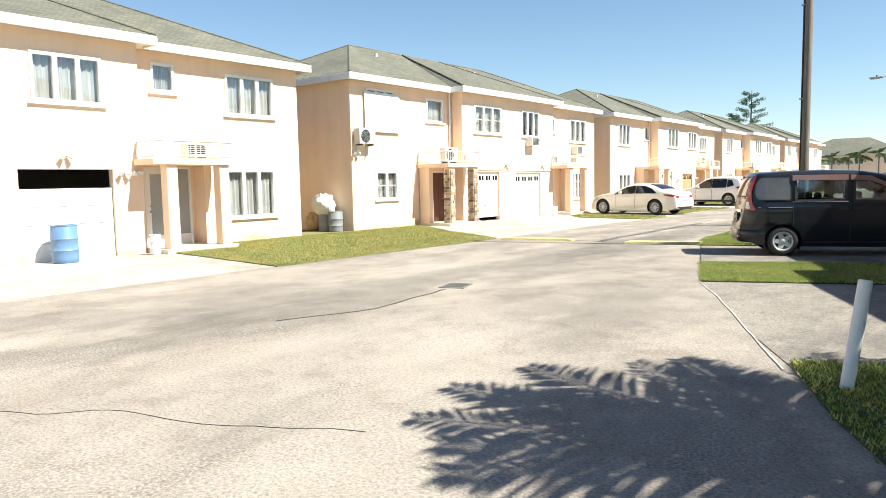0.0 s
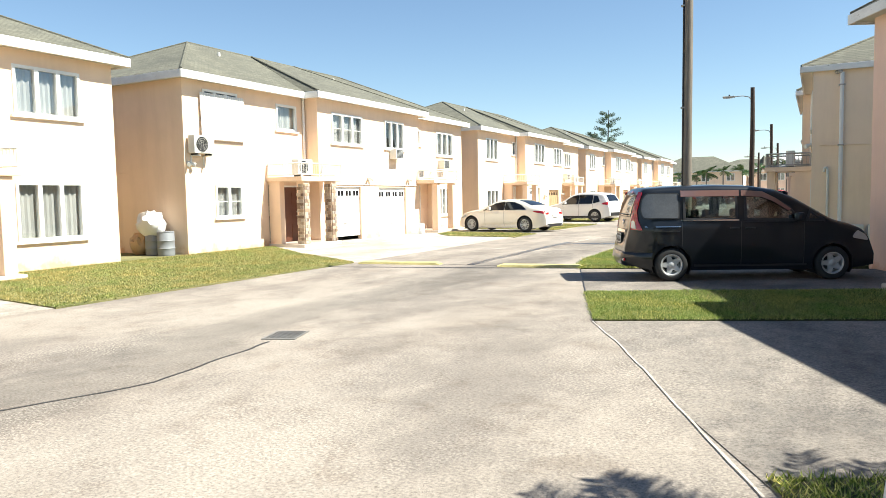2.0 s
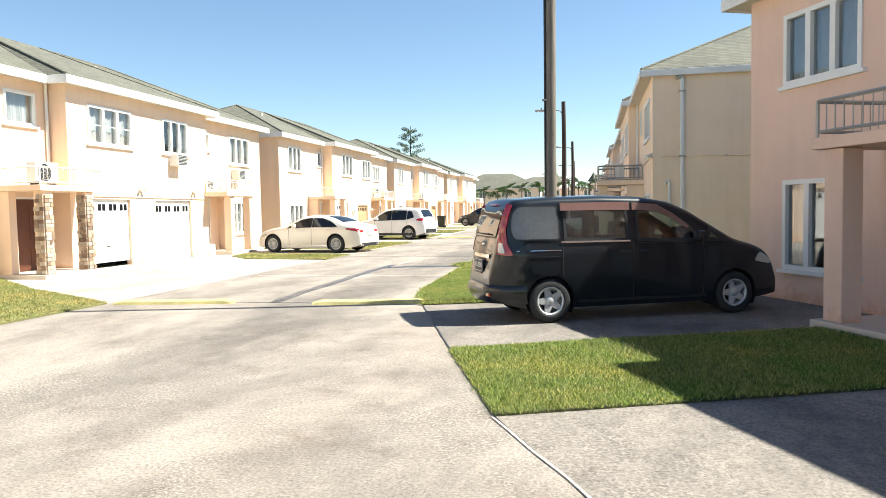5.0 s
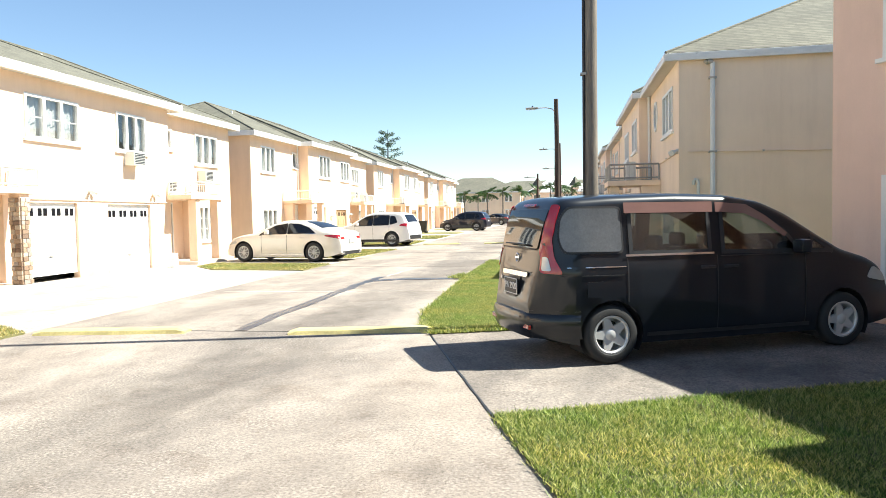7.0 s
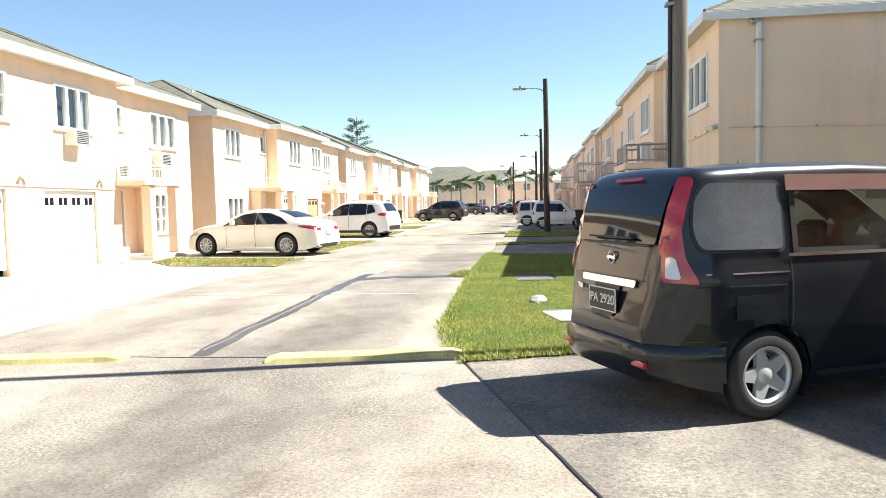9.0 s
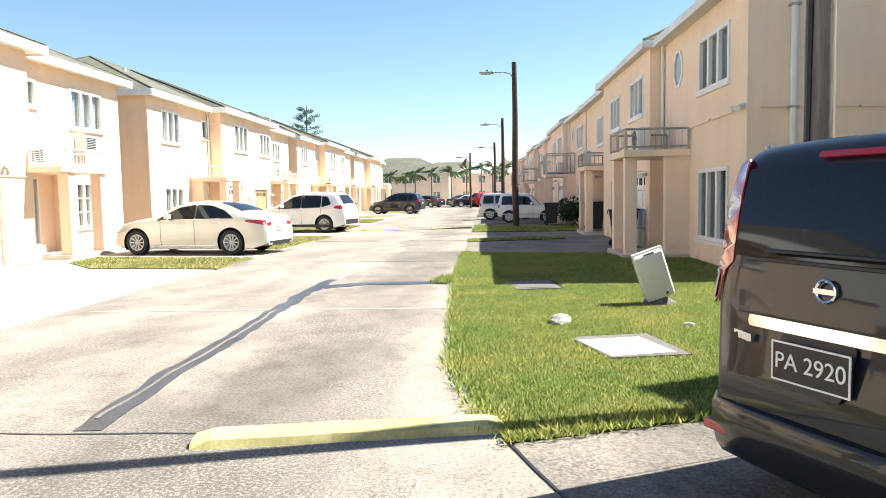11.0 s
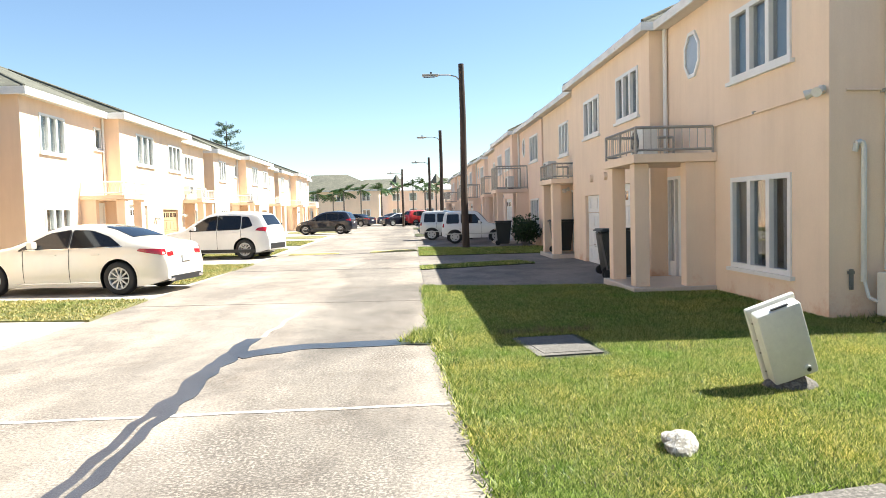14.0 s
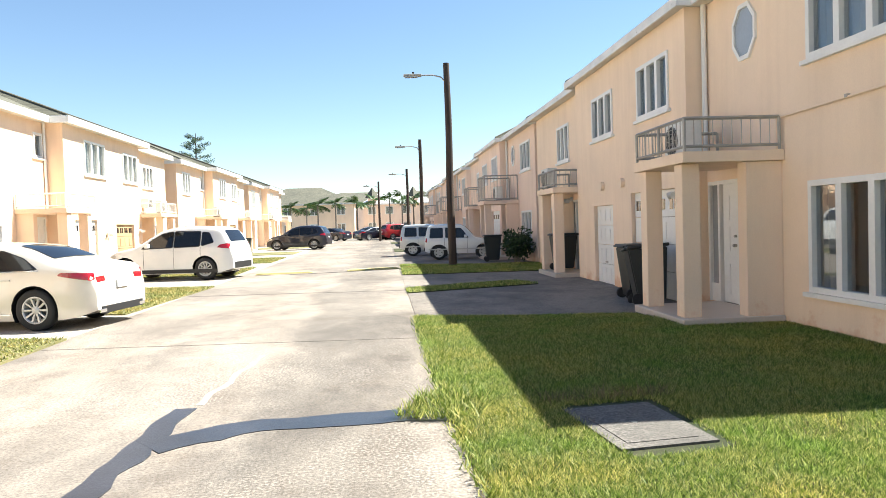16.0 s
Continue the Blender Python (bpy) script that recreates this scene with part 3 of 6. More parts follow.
def octagon_window(parent, uc, zc, rx, rz, y):
    bm = bmesh.new()
    ring = [(math.cos(math.pi / 8 + k * math.pi / 4), math.sin(math.pi / 8 + k * math.pi / 4)) for k in range(8)]
    for s0, s1, yy in ((1.0, 0.86, -0.03),):
        vs = [[bm.verts.new((uc + c * rx * 1.08 * s, y + d, zc + q * rz * 1.08 * s)) for c, q in ring] for s, d in ((1.0, 0.02), (1.0, -0.035), (0.84, -0.035), (0.84, 0.02))]
        for a in range(4):
            for k in range(8):
                bm.faces.new((vs[a][k], vs[a][(k + 1) % 8], vs[(a + 1) % 4][(k + 1) % 8], vs[(a + 1) % 4][k]))
    w = part("window", bm, M["white"], parent, "white octagonal window")
    bm = bmesh.new()
    lo = [bm.verts.new((uc + c * rx * 0.95, y - 0.008, zc + q * rz * 0.95)) for c, q in ring]
    hi = [bm.verts.new((uc + c * rx * 0.95, y - 0.003, zc + q * rz * 0.95)) for c, q in ring]
    bm.faces.new(lo)
    bm.faces.new(hi[::-1])
    for k in range(8):
        bm.faces.new((lo[k], lo[(k + 1) % 8], hi[(k + 1) % 8], hi[k]))
    part("pane", bm, M["reflectglass"], w, "pale glass pane with a reflection in its colour")


def garage_door(parent, u0, u1, h, y, gap=0.0, lights=True, mat="white", topgap=0.0):
    """A sectional garage door set back in its opening; gap: how far it stands open below."""
    z1 = h - topgap
    rows = 4
    bs = []
    for r in range(rows):
        a, b = gap + (z1 - gap) * r / rows, gap + (z1 - gap) * (r + 1) / rows
        bs.append((u0 + 0.02, u1 - 0.02, y + 0.08, y + 0.12, a + 0.006, b - 0.006))
        n = 4
        if r < rows - 1 or not lights:
            for k in range(n):
                c0, c1 = u0 + (u1 - u0) * k / n + 0.07, u0 + (u1 - u0) * (k + 1) / n - 0.07
                bs.append((c0, c1, y + 0.068, y + 0.085, a + 0.09, b - 0.09))
    d = part("garage_door", boxes(*bs), M[mat], parent, "white sectional garage door")
    if lights:
        for k in range(4):
            c = u0 + (u1 - u0) * (k + 0.5) / 4
            a = gap + (z1 - gap) * (rows - 1) / rows
            for s in (-1, 1):
                part("pane", boxes((c + s * 0.1 - 0.07, c + s * 0.1 + 0.07, y + 0.07, y + 0.083, a + 0.14, a + 0.34)), M["tint"], d)
    part("handle", boxes((u0 + (u1 - u0) / 2 - 0.07, u0 + (u1 - u0) / 2 + 0.07, y + 0.05, y + 0.075, gap + 0.5, gap + 0.53)), M["metal"], d)
    return d


def house_door(parent, u0, u1, h, y, side=0.3, mat="white", hinge=1, glazed=False):
    """A front door with a glazed side light, in a frame."""
    f = 0.06
    s0, s1 = (u0, u0 + side) if hinge > 0 else (u1 - side, u1)
    d0, d1 = (u0 + side, u1) if hinge > 0 else (u0, u1 - side)
    if not side:
        d0, d1 = u0, u1
    bs = [(u0, u0 + f, y - 0.02, y + 0.1, 0.1, h), (u1 - f, u1, y - 0.02, y + 0.1, 0.1, h), (u0 + f, u1 - f, y - 0.02, y + 0.1, h - f, h)]
    if side:
        c = d0 if hinge > 0 else d1
        bs.append((c - f / 2, c + f / 2, y - 0.02, y + 0.1, 0.1, h - f))
        bs.append((s0 + f / 2, s1 - f / 2, y + 0.0, y + 0.08, 0.1, 0.4))
    dr = part("door", boxes(*bs), M["white"], parent)
    w = d1 - d0 - 2 * f
    if glazed:
        lb = [(d0 + f, d0 + f + 0.12, y + 0.02, y + 0.06, 0.12, h - f), (d1 - f - 0.12, d1 - f, y + 0.02, y + 0.06, 0.12, h - f), (d0 + f + 0.12, d1 - f - 0.12, y + 0.02, y + 0.06, 0.12, 0.4), (d0 + f + 0.12, d1 - f - 0.12, y + 0.02, y + 0.06, h - f - 0.14, h - f)]
        leaf = part("leaf", boxes(*lb), M[mat], dr)
        part("pane", boxes((d0 + f + 0.1, d1 - f - 0.1, y + 0.035, y + 0.045, 0.38, h - f - 0.12)), M["reflectglass"], dr)
    else:
        lb = [(d0 + f, d1 - f, y + 0.03, y + 0.07, 0.12, h - f)]
        for a, b in ((0.25, 0.75), (0.95, 1.35), (1.45, h - 0.25)):
            for s in (0, 1):
                lb.append((d0 + f + 0.08 + s * w * 0.5, d0 + f + w * 0.5 - 0.05 + s * w * 0.5, y + 0.018, y + 0.035, a, b))
        leaf = part("leaf", boxes(*lb), M[mat], dr)
    if side:
        part("pane", boxes((s0 + f, s1 - f / 2, y + 0.035, y + 0.043, 0.4, h - f)), M["reflectglass"], dr)
    hx = d1 - f - 0.1 if hinge > 0 else d0 + f + 0.1
    part("handle", rod(bmesh.new(), (hx, y - 0.04, 1.05), (hx, y + 0.03, 1.05), 0.025), M["metal"], dr)
    part("lock", rod(bmesh.new(), (hx, y - 0.02, 1.2), (hx, y + 0.03, 1.2), 0.022), M["metal"], dr)
    return dr


def railing(parent, pts, z0, z1, mat, gap=0.13):
    """A balcony railing along points in plan."""
    part("top_rail", rods([(x, y, z1) for x, y in pts], 0.026, 4), mat, parent)
    part("bottom_rail", rods([(x, y, z0 + 0.07) for x, y in pts], 0.022, 4), mat, parent)
    for x, y in pts:
        part("post", rod(bmesh.new(), (x, y, z0), (x, y, z1), 0.024, 6), mat, parent)
    me = finish("baluster", rod(bmesh.new(), (0, 0, z0 + 0.07), (0, 0, z1), 0.007, 5), mat)
    for (x0, y0), (x1, y1) in zip(pts[:-1], pts[1:]):
        n = int(math.hypot(x1 - x0, y1 - y0) / gap)
        for k in range(1, n):
            b = new("baluster", me)
            b.parent = parent
            b.location = (x0 + (x1 - x0) * k / n, y0 + (y1 - y0) * k / n, 0)


LEFT_PORCH = dict(near=3.58, far=5.95, cols=(3.9, 5.45), front=-1.55, size=0.3)
FAR_PORCH = dict(near=4.4, far=6.4, cols=(4.62, 6.05), front=-1.0, size=0.26)
RIGHT_PORCH = dict(near=3.28, far=5.2, cols=(3.62, 4.98), front=-1.45, size=0.26)


def porch(house, mirror, wall, rail_mat, rec, kind, bay, tall=0.45):
    """Deck, columns, balcony and front door in the recess beside the bay; rec: how deep the recess is, bay: where the bay begins."""
    def U(u):
        return LEN - u if mirror else u

    def bx(u0, u1, *r):
        a, b = sorted((U(u0), U(u1)))
        return (a, b, *r)

    near, far, front, h = kind["near"], kind["far"], rec + kind["front"], kind["size"] / 2
    mid = min(far, bay - 0.005)
    part("porch_deck", boxes(bx(near + 0.02, mid + 0.05 if mid < bay - 0.15 else bay - 0.005, front - 0.02, rec - 0.003, -0.1, 0.12), bevel=0.015), M["tile"], house, "tiled porch step")
    for u in kind["cols"]:
        part("column", boxes(bx(u - h, u + h, front + 0.07, front + 0.07 + 2 * h, 0.12, 2.265), bevel=0.012), wall, house)
    part("pier", boxes(bx(near + 0.08, near + 0.32, rec - 0.52, rec - 0.003, 0.12, 2.265)), wall, house)
    slab = [bx(near, mid, front, rec - 0.003, 2.27, 2.42)]
    if far > bay - 0.005:
        slab.append(bx(bay - 0.005, far + 0.05, front, -0.004, 2.27, 2.42))
    bal = part("balcony", boxes(*slab, bevel=0.008), wall, house)
    end = -0.05 if far > bay - 0.005 else rec - 0.05
    railing(bal, [(U(near + 0.05), rec - 0.05), (U(near + 0.05), front + 0.05), (U((near + far) / 2), front + 0.05), (U(far - 0.04), front + 0.05), (U(far - 0.04), end)], 2.42, 2.42 + tall, rail_mat)


def ac_unit(parent_m, label="white outdoor air conditioner with a round fan grille"):
    """A condenser whose front faces local -y, base at z 0."""
    th = thing("air_conditioner", parent_m, label, "air conditioner", "air conditioners")
    part("casing", boxes((-0.4, 0.4, -0.14, 0.14, 0.05, 0.6), bevel=0.02), M["acwhite"], th)
    for s in (-0.28, 0.28):
        part("foot", boxes((s - 0.03, s + 0.03, -0.13, 0.13, 0.0, 0.05)), M["dark"], th)
    bm = bmesh.new()
    rod(bm, (-0.1, -0.146, 0.32), (-0.1, -0.138, 0.32), 0.23, 24)
    part("fan", bm, M["dark"], th)
    g = part("grille", bmesh.new(), M["metal"], th)
    bm = bmesh.new()
    for r in (0.06, 0.12, 0.18, 0.235):
        pts = [(-0.1 + r * math.cos(a * math.pi / 10), -0.155, 0.32 + r * math.sin(a * math.pi / 10)) for a in range(21)]
        for a, b in zip(pts[:-1], pts[1:]):
            rod(bm, a, b, 0.005, 4)
    for a in range(6):
        c, s = math.cos(a * math.pi / 3), math.sin(a * math.pi / 3)
        rod(bm, (-0.1 + 0.03 * c, -0.155, 0.32 + 0.03 * s), (-0.1 + 0.235 * c, -0.155, 0.32 + 0.235 * s), 0.005, 4)
    bm.to_mesh(g.data)
    bm.free()
    return th


def window_ac(m, label="small window air conditioner with a slatted front"):
    th = thing("window_air_conditioner", m, label, "air conditioner", "window air conditioners")
    part("casing", boxes((-0.3, 0.3, -0.35, 0.0, 0.0, 0.42), bevel=0.015), M["acwhite"], th)
    me = finish("slat", boxes((-0.26, 0.26, -0.362, -0.352, -0.012, 0.012)), M["dark"])
    for k in range(7):
        s = new("slat", me)
        s.parent, s.location = th, (0, 0, 0.06 + k * 0.05)
    return th


def townhouse(m, wall, label, windows, openings, rail, group="townhouses", left_door=None, right_door=None, tall=0.45, eaves=(0.34, 0.34, 0.3), rec=RECESS, eave=(5.30, 5.53), porch_kind=LEFT_PORCH, far_kind=None, bay=(5.75, 13.25)):
    BAY0, BAY1 = bay
    fz0, fz1 = eave
    WALL_TOP, ze = fz0 + 0.045, fz1 + 0.02
    h = thing("townhouse", m, label, "house", group)
    holes = {"a": [], "b": [], "c": []}

    def strip_of(u):
        return "a" if u < BAY0 else ("b" if u < BAY1 else "c")

    for w in windows:
        if w.get("kind") != "oct":
            holes[strip_of(w["u"][0])].append((*w["u"], *w["z"]))
    for o in openings:
        holes[strip_of(o["u"][0])].append((*o["u"], -0.2, o["h"]))
    for d in (left_door, right_door):
        if d:
            holes[strip_of(d["u"][0])].append((*d["u"], -0.2, d["h"]))
    part("wall", holed_wall(bmesh.new(), 0, BAY0, -0.2, WALL_TOP, rec, rec + T, holes["a"]), wall, h)
    part("wall", holed_wall(bmesh.new(), BAY0, BAY1, -0.2, WALL_TOP, 0, T, holes["b"]), wall, h)
    part("wall", holed_wall(bmesh.new(), BAY1, LEN, -0.2, WALL_TOP, rec, rec + T, holes["c"]), wall, h)
    for b in ((BAY0, BAY0 + T, T, rec + T), (BAY1 - T, BAY1, T, rec + T), (0, T, rec + T, DEPTH - T), (LEN - T, LEN, rec + T, DEPTH - T), (0, LEN, DEPTH - T, DEPTH)):
        part("wall", boxes((*b, -0.2, WALL_TOP)), wall, h)
    # unseen floors and cross walls, added so no light leaks through the house
    part("inner_floor", boxes((T, LEN - T, rec + T + 0.05, DEPTH - T, 2.55, 2.7), (T, LEN - T, rec + T + 0.05, DEPTH - T, 0.0, 0.05), (T, LEN - T, 4.2, 4.3, 0.05, 2.55), (T, LEN - T, 4.2, 4.3, 2.7, fz0),
                                (BAY0 + T, BAY1 - T, T + 0.03, rec + T, 2.5, 2.7)), M["room"], h)
    (E, EB, EE), zr = eaves, 7.72
    x0, x1, y0, y1 = -EE, LEN + EE, rec - E, DEPTH + E
    ym = (y0 + y1) / 2
    hip = ym - y0
    ra, rb = (x0 + hip, ym, zr), (x1 - hip, ym, zr)
    bm = bmesh.new()
    slab_poly(bm, [(x0, y0, ze), (x1, y0, ze), rb, ra], 0.06)
    slab_poly(bm, [(x1, y1, ze), (x0, y1, ze), ra, rb], 0.06)
    slab_poly(bm, [(x0, y1, ze), (x0, y0, ze), ra], 0.06)
    slab_poly(bm, [(x1, y0, ze), (x1, y1, ze), rb], 0.06)
    roof = part("roof", bm, M["roof"], h, "grey-green asphalt shingle hip roof")
    b0, b1, yb = BAY0 - EB, BAY1 + EB, -EB
    bm = bmesh.new()
    q0, q1 = (b0 + 2.7, ym, zr + 0.02), (b1 - 2.7, ym, zr + 0.02)
    slab_poly(bm, [(b0, yb, ze), (b1, yb, ze), q1, q0], 0.06)
    slab_poly(bm, [(b0, y0 + 0.02, ze + 0.01), (b0, yb, ze), q0], 0.06)
    slab_poly(bm, [(b1, yb, ze), (b1, y0 + 0.02, ze + 0.01), q1], 0.06)
    part("bay_roof", bm, M["roof"], roof)
    for a, b in (((x0, y0, ze), ra), ((x1, y0, ze), rb), ((x0, y1, ze), ra), ((x1, y1, ze), rb), (ra, rb), ((b0, yb, ze), q0), ((b1, yb, ze), q1)):
        part("ridge_cap", rod(bmesh.new(), (a[0], a[1], a[2] + 0.005), (b[0], b[1], b[2] + 0.008), 0.04, 6), M["roof"], roof)
    for u in (4.8, 12.0):
        part("vent", rod(bmesh.new(), (u, ym - 1.4, 6.9), (u, ym - 1.4, 7.22), 0.06, 8), M["whitemetal"], roof)
    ft = 0.04
    fas = [(x0 - ft, b0, y0 - ft, y0, fz0, fz1), (b1, x1 + ft, y0 - ft, y0, fz0, fz1), (b0 - ft, b1 + ft, yb - ft, yb, fz0, fz1), (b0 - ft, b0, yb, y0, fz0, fz1), (b1, b1 + ft, yb, y0, fz0, fz1),
           (x0 - ft, x0, y0, y1, fz0, fz1), (x1, x1 + ft, y0, y1, fz0, fz1), (x0 - ft, x1 + ft, y1, y1 + ft, fz0, fz1)]
    for f in fas:
        part("fascia", boxes(f, bevel=0.006), M["fascia"], roof, "white painted fascia board")
    part("soffit", boxes((x0, x1, y0, y1, fz0 + 0.05, fz0 + 0.08), (b0, b1, yb, y0, fz0 + 0.05, fz0 + 0.08)), M["soffit"], roof)
    for w in windows:
        y = 0 if strip_of(w["u"][0]) == "b" else rec
        if w.get("kind") == "oct":
            octagon_window(h, *w["u"], *w["z"], y)
        else:
            window(h, *w["u"], *w["z"], y, w.get("lights", 3), w.get("curtain", True), w.get("bars", 0))
    for o in openings:
        y = 0 if strip_of(o["u"][0]) == "b" else rec
        garage_door(h, *o["u"], o["h"], y, o.get("gap", 0.0), o.get("lights", True), o.get("mat", "white"), o.get("topgap", 0.0))
    for d, mir in ((left_door, False), (right_door, True)):
        if d:
            house_door(h, *d["u"], d["h"], rec, d.get("side", 0.3), d.get("mat", "white"), d.get("hinge", 1), d.get("glazed", False))
        porch(h, mir, wall, rail, rec, porch_kind if mir or not far_kind else far_kind, LEN - BAY1 if mir else BAY0, tall)
    for u, s in ((BAY0 - 0.09, 1), (BAY1 + 0.09, 1)):
        part("downpipe", rod(bmesh.new(), (u, rec - 0.06, 2.45), (u, rec - 0.06, fz0 + 0.05), 0.045, 8), M["white"], h)
    return h


def win(u0, u1, z0, z1, **k):
    return {"u": (u0, u1), "z": (z0, z1), **k}


def opening(u0, u1, h, **k):
    return {"u": (u0, u1), "h": h, **k}


LEFT_X, RIGHT_X, RREC = -17.4, -1.61, 0.35
LW = [win(1.1, 2.75, 3.72, 4.97), win(5.0, 5.6, 4.15, 4.97, lights=1), win(1.15, 2.85, 0.75, 2.0), win(7.4, 9.3, 3.72, 4.98), win(11.2, 12.9, 3.7, 4.9),
      win(15.5, 17.0, 3.7, 4.75), win(14.0, 14.6, 4.1, 4.75, lights=1), win(16.4, 17.9, 0.6, 2.0)]
LEFT_DOOR = {"u": (4.55, 5.6), "h": 2.2, "side": 0.0}
RIGHT_DOOR = {"u": (13.4, 14.4), "h": 2.2, "side": 0.32, "hinge": -1}


def left_m(y):
    return pose(LEFT_X, y, 0, 0, 0, 90)


house_a = townhouse(left_m(-3.75), M["peach"], "two-storey cream stucco townhouse with white windows and a half-open garage", 
    [win(1.2, 2.8, 3.77, 4.87), win(1.2, 2.8, 0.75, 2.1), win(6.8, 8.4, 3.78, 4.88), win(10.65, 12.3, 3.72, 4.86), win(13.95, 14.65, 4.27, 5.05, lights=1), win(16.28, 18.03, 3.79, 4.98), win(16.2, 17.97, 0.75, 2.19)],
    [opening(6.4, 8.4, 2.15), opening(10.25, 12.45, 2.17, topgap=0.45, lights=False)], M["whitemetal"], left_door=LEFT_DOOR, right_door={"u": (13.6, 15.0), "h": 2.26, "side": 0.5, "hinge": -1, "glazed": True})
house_b = townhouse(left_m(17.65), M["peach"], "two-storey peach stucco townhouse with stone-faced porch and white garages",
    [win(0.8, 2.3, 3.9, 5.12), win(4.2, 5.3, 4.1, 5.02, lights=1), win(1.2, 2.4, 1.1, 2.15, lights=2, bars=1), win(6.6, 8.65, 3.74, 4.9, bars=1), win(10.35, 11.9, 3.72, 4.92, curtain=0.5), win(13.95, 14.5, 4.1, 4.85, lights=1), win(16.15, 17.9, 3.7, 4.88), win(16.2, 17.5, 0.7, 2.1, bars=2)],
    [opening(6.4, 8.45, 2.1, gap=0.16), opening(9.8, 12.0, 2.08)], M["whitemetal"], left_door={"u": (4.35, 5.35), "h": 2.15, "side": 0.0, "mat": "wood"}, right_door=RIGHT_DOOR)
house_c = townhouse(left_m(38.75), M["peach"], "two-storey peach stucco townhouse with white windows and balconies", LW,
    [opening(6.4, 8.3, 2.1), opening(10.2, 12.2, 1.95, mat="palewood")], M["whitemetal"], left_door=LEFT_DOOR, right_door=RIGHT_DOOR)
for k in (1, 2):
    copy_thing(house_c, left_m(38.75 + 21.1 * k))

RW = [win(0.88, 2.72, 3.5, 4.6), {"u": (4.3, 4.29), "z": (0.34, 0.42), "kind": "oct"}, win(0.88, 2.72, 0.5, 1.95, curtain=0.65), win(6.35, 7.95, 3.48, 4.52), win(9.5, 11.05, 3.42, 4.43),
      win(14.6, 16.0, 3.3, 4.4), win(16.2, 17.7, 0.5, 1.95, curtain=0.35)]


def flip(ws):
    out = []
    for w in ws:
        w = dict(w)
        if w.get("kind") == "oct":
            w["u"] = (LEN - w["u"][0], w["u"][1])
        else:
            w["u"] = (LEN - w["u"][1], LEN - w["u"][0])
        out.append(w)
    return out


def right_m(y):
    return pose(RIGHT_X, y + LEN, 0, 0, 0, -90)


R_NEAR = {"u": (LEN - 5.6, LEN - 4.55), "h": 2.1, "side": 0.38, "hinge": 1}
R_FAR = {"u": (4.6, 5.6), "h": 2.1, "side": 0.38, "hinge": 1}
house_y = townhouse(right_m(25.62), M["yellow"], "two-storey pale yellow stucco townhouse in its own shade", flip(RW),
    [opening(LEN - 8.45, LEN - 6.15, 2.05), opening(LEN - 11.1, LEN - 9.65, 1.85, lights=False)], M["metal"], "townhouses", R_FAR, R_NEAR, eaves=(0.3, 0.2, 0.1), rec=RREC, eave=(5.02, 5.19), porch_kind=RIGHT_PORCH, far_kind=FAR_PORCH, bay=(6.45, 13.35))
house_y2 = townhouse(right_m(44.95), M["cream"], "two-storey pale peach stucco townhouse with tall balcony railings", flip(RW),
    [opening(LEN - 8.45, LEN - 6.15, 2.05), opening(LEN - 12.4, LEN - 10.4, 2.05)], M["metal"], "townhouses", R_FAR, R_NEAR, tall=1.0, eaves=(0.3, 0.2, 0.1), rec=RREC, eave=(5.02, 5.19), porch_kind=RIGHT_PORCH, far_kind=FAR_PORCH, bay=(6.45, 13.35))
for k in (1, 2):
    copy_thing(house_y2, right_m(44.95 + 21.2 * k))
RC = Vector((-0.12, 19.12, 0))
R_ANG = 25.0
rn = Vector((-math.cos(radians(R_ANG)), -math.sin(radians(R_ANG)), 0))
house_r = townhouse(Matrix.Translation(RC + rn * RECESS) @ pose(0, 0, 0, 0, 0, -90 + R_ANG), M["pink"], "two-storey salmon pink stucco townhouse in its own shade",
    [win(0.85, 2.45, 3.5, 4.64), win(0.85, 2.45, 0.52, 1.98, curtain=0.35), win(6.4, 8.0, 3.5, 4.6), win(10.6, 12.2, 3.5, 4.6)], [opening(6.4, 8.4, 2.1)], M["metal"], "townhouses", {"u": (4.5, 5.5), "h": 2.1, "side": 0.35}, None, eaves=(0.3, 0.25, 0.35), eave=(5.02, 5.22), porch_kind=dict(LEFT_PORCH, near=3.28, cols=(3.58, 5.38)))

# ---- vehicles ----
def interp(tab, x):
    for (a, p), (b, q) in zip(tab[:-1], tab[1:]):
        if x <= b:
            k = min(1, max(0, (x - a) / (b - a)))
            return p + (q - p) * k
    return tab[-1][1]


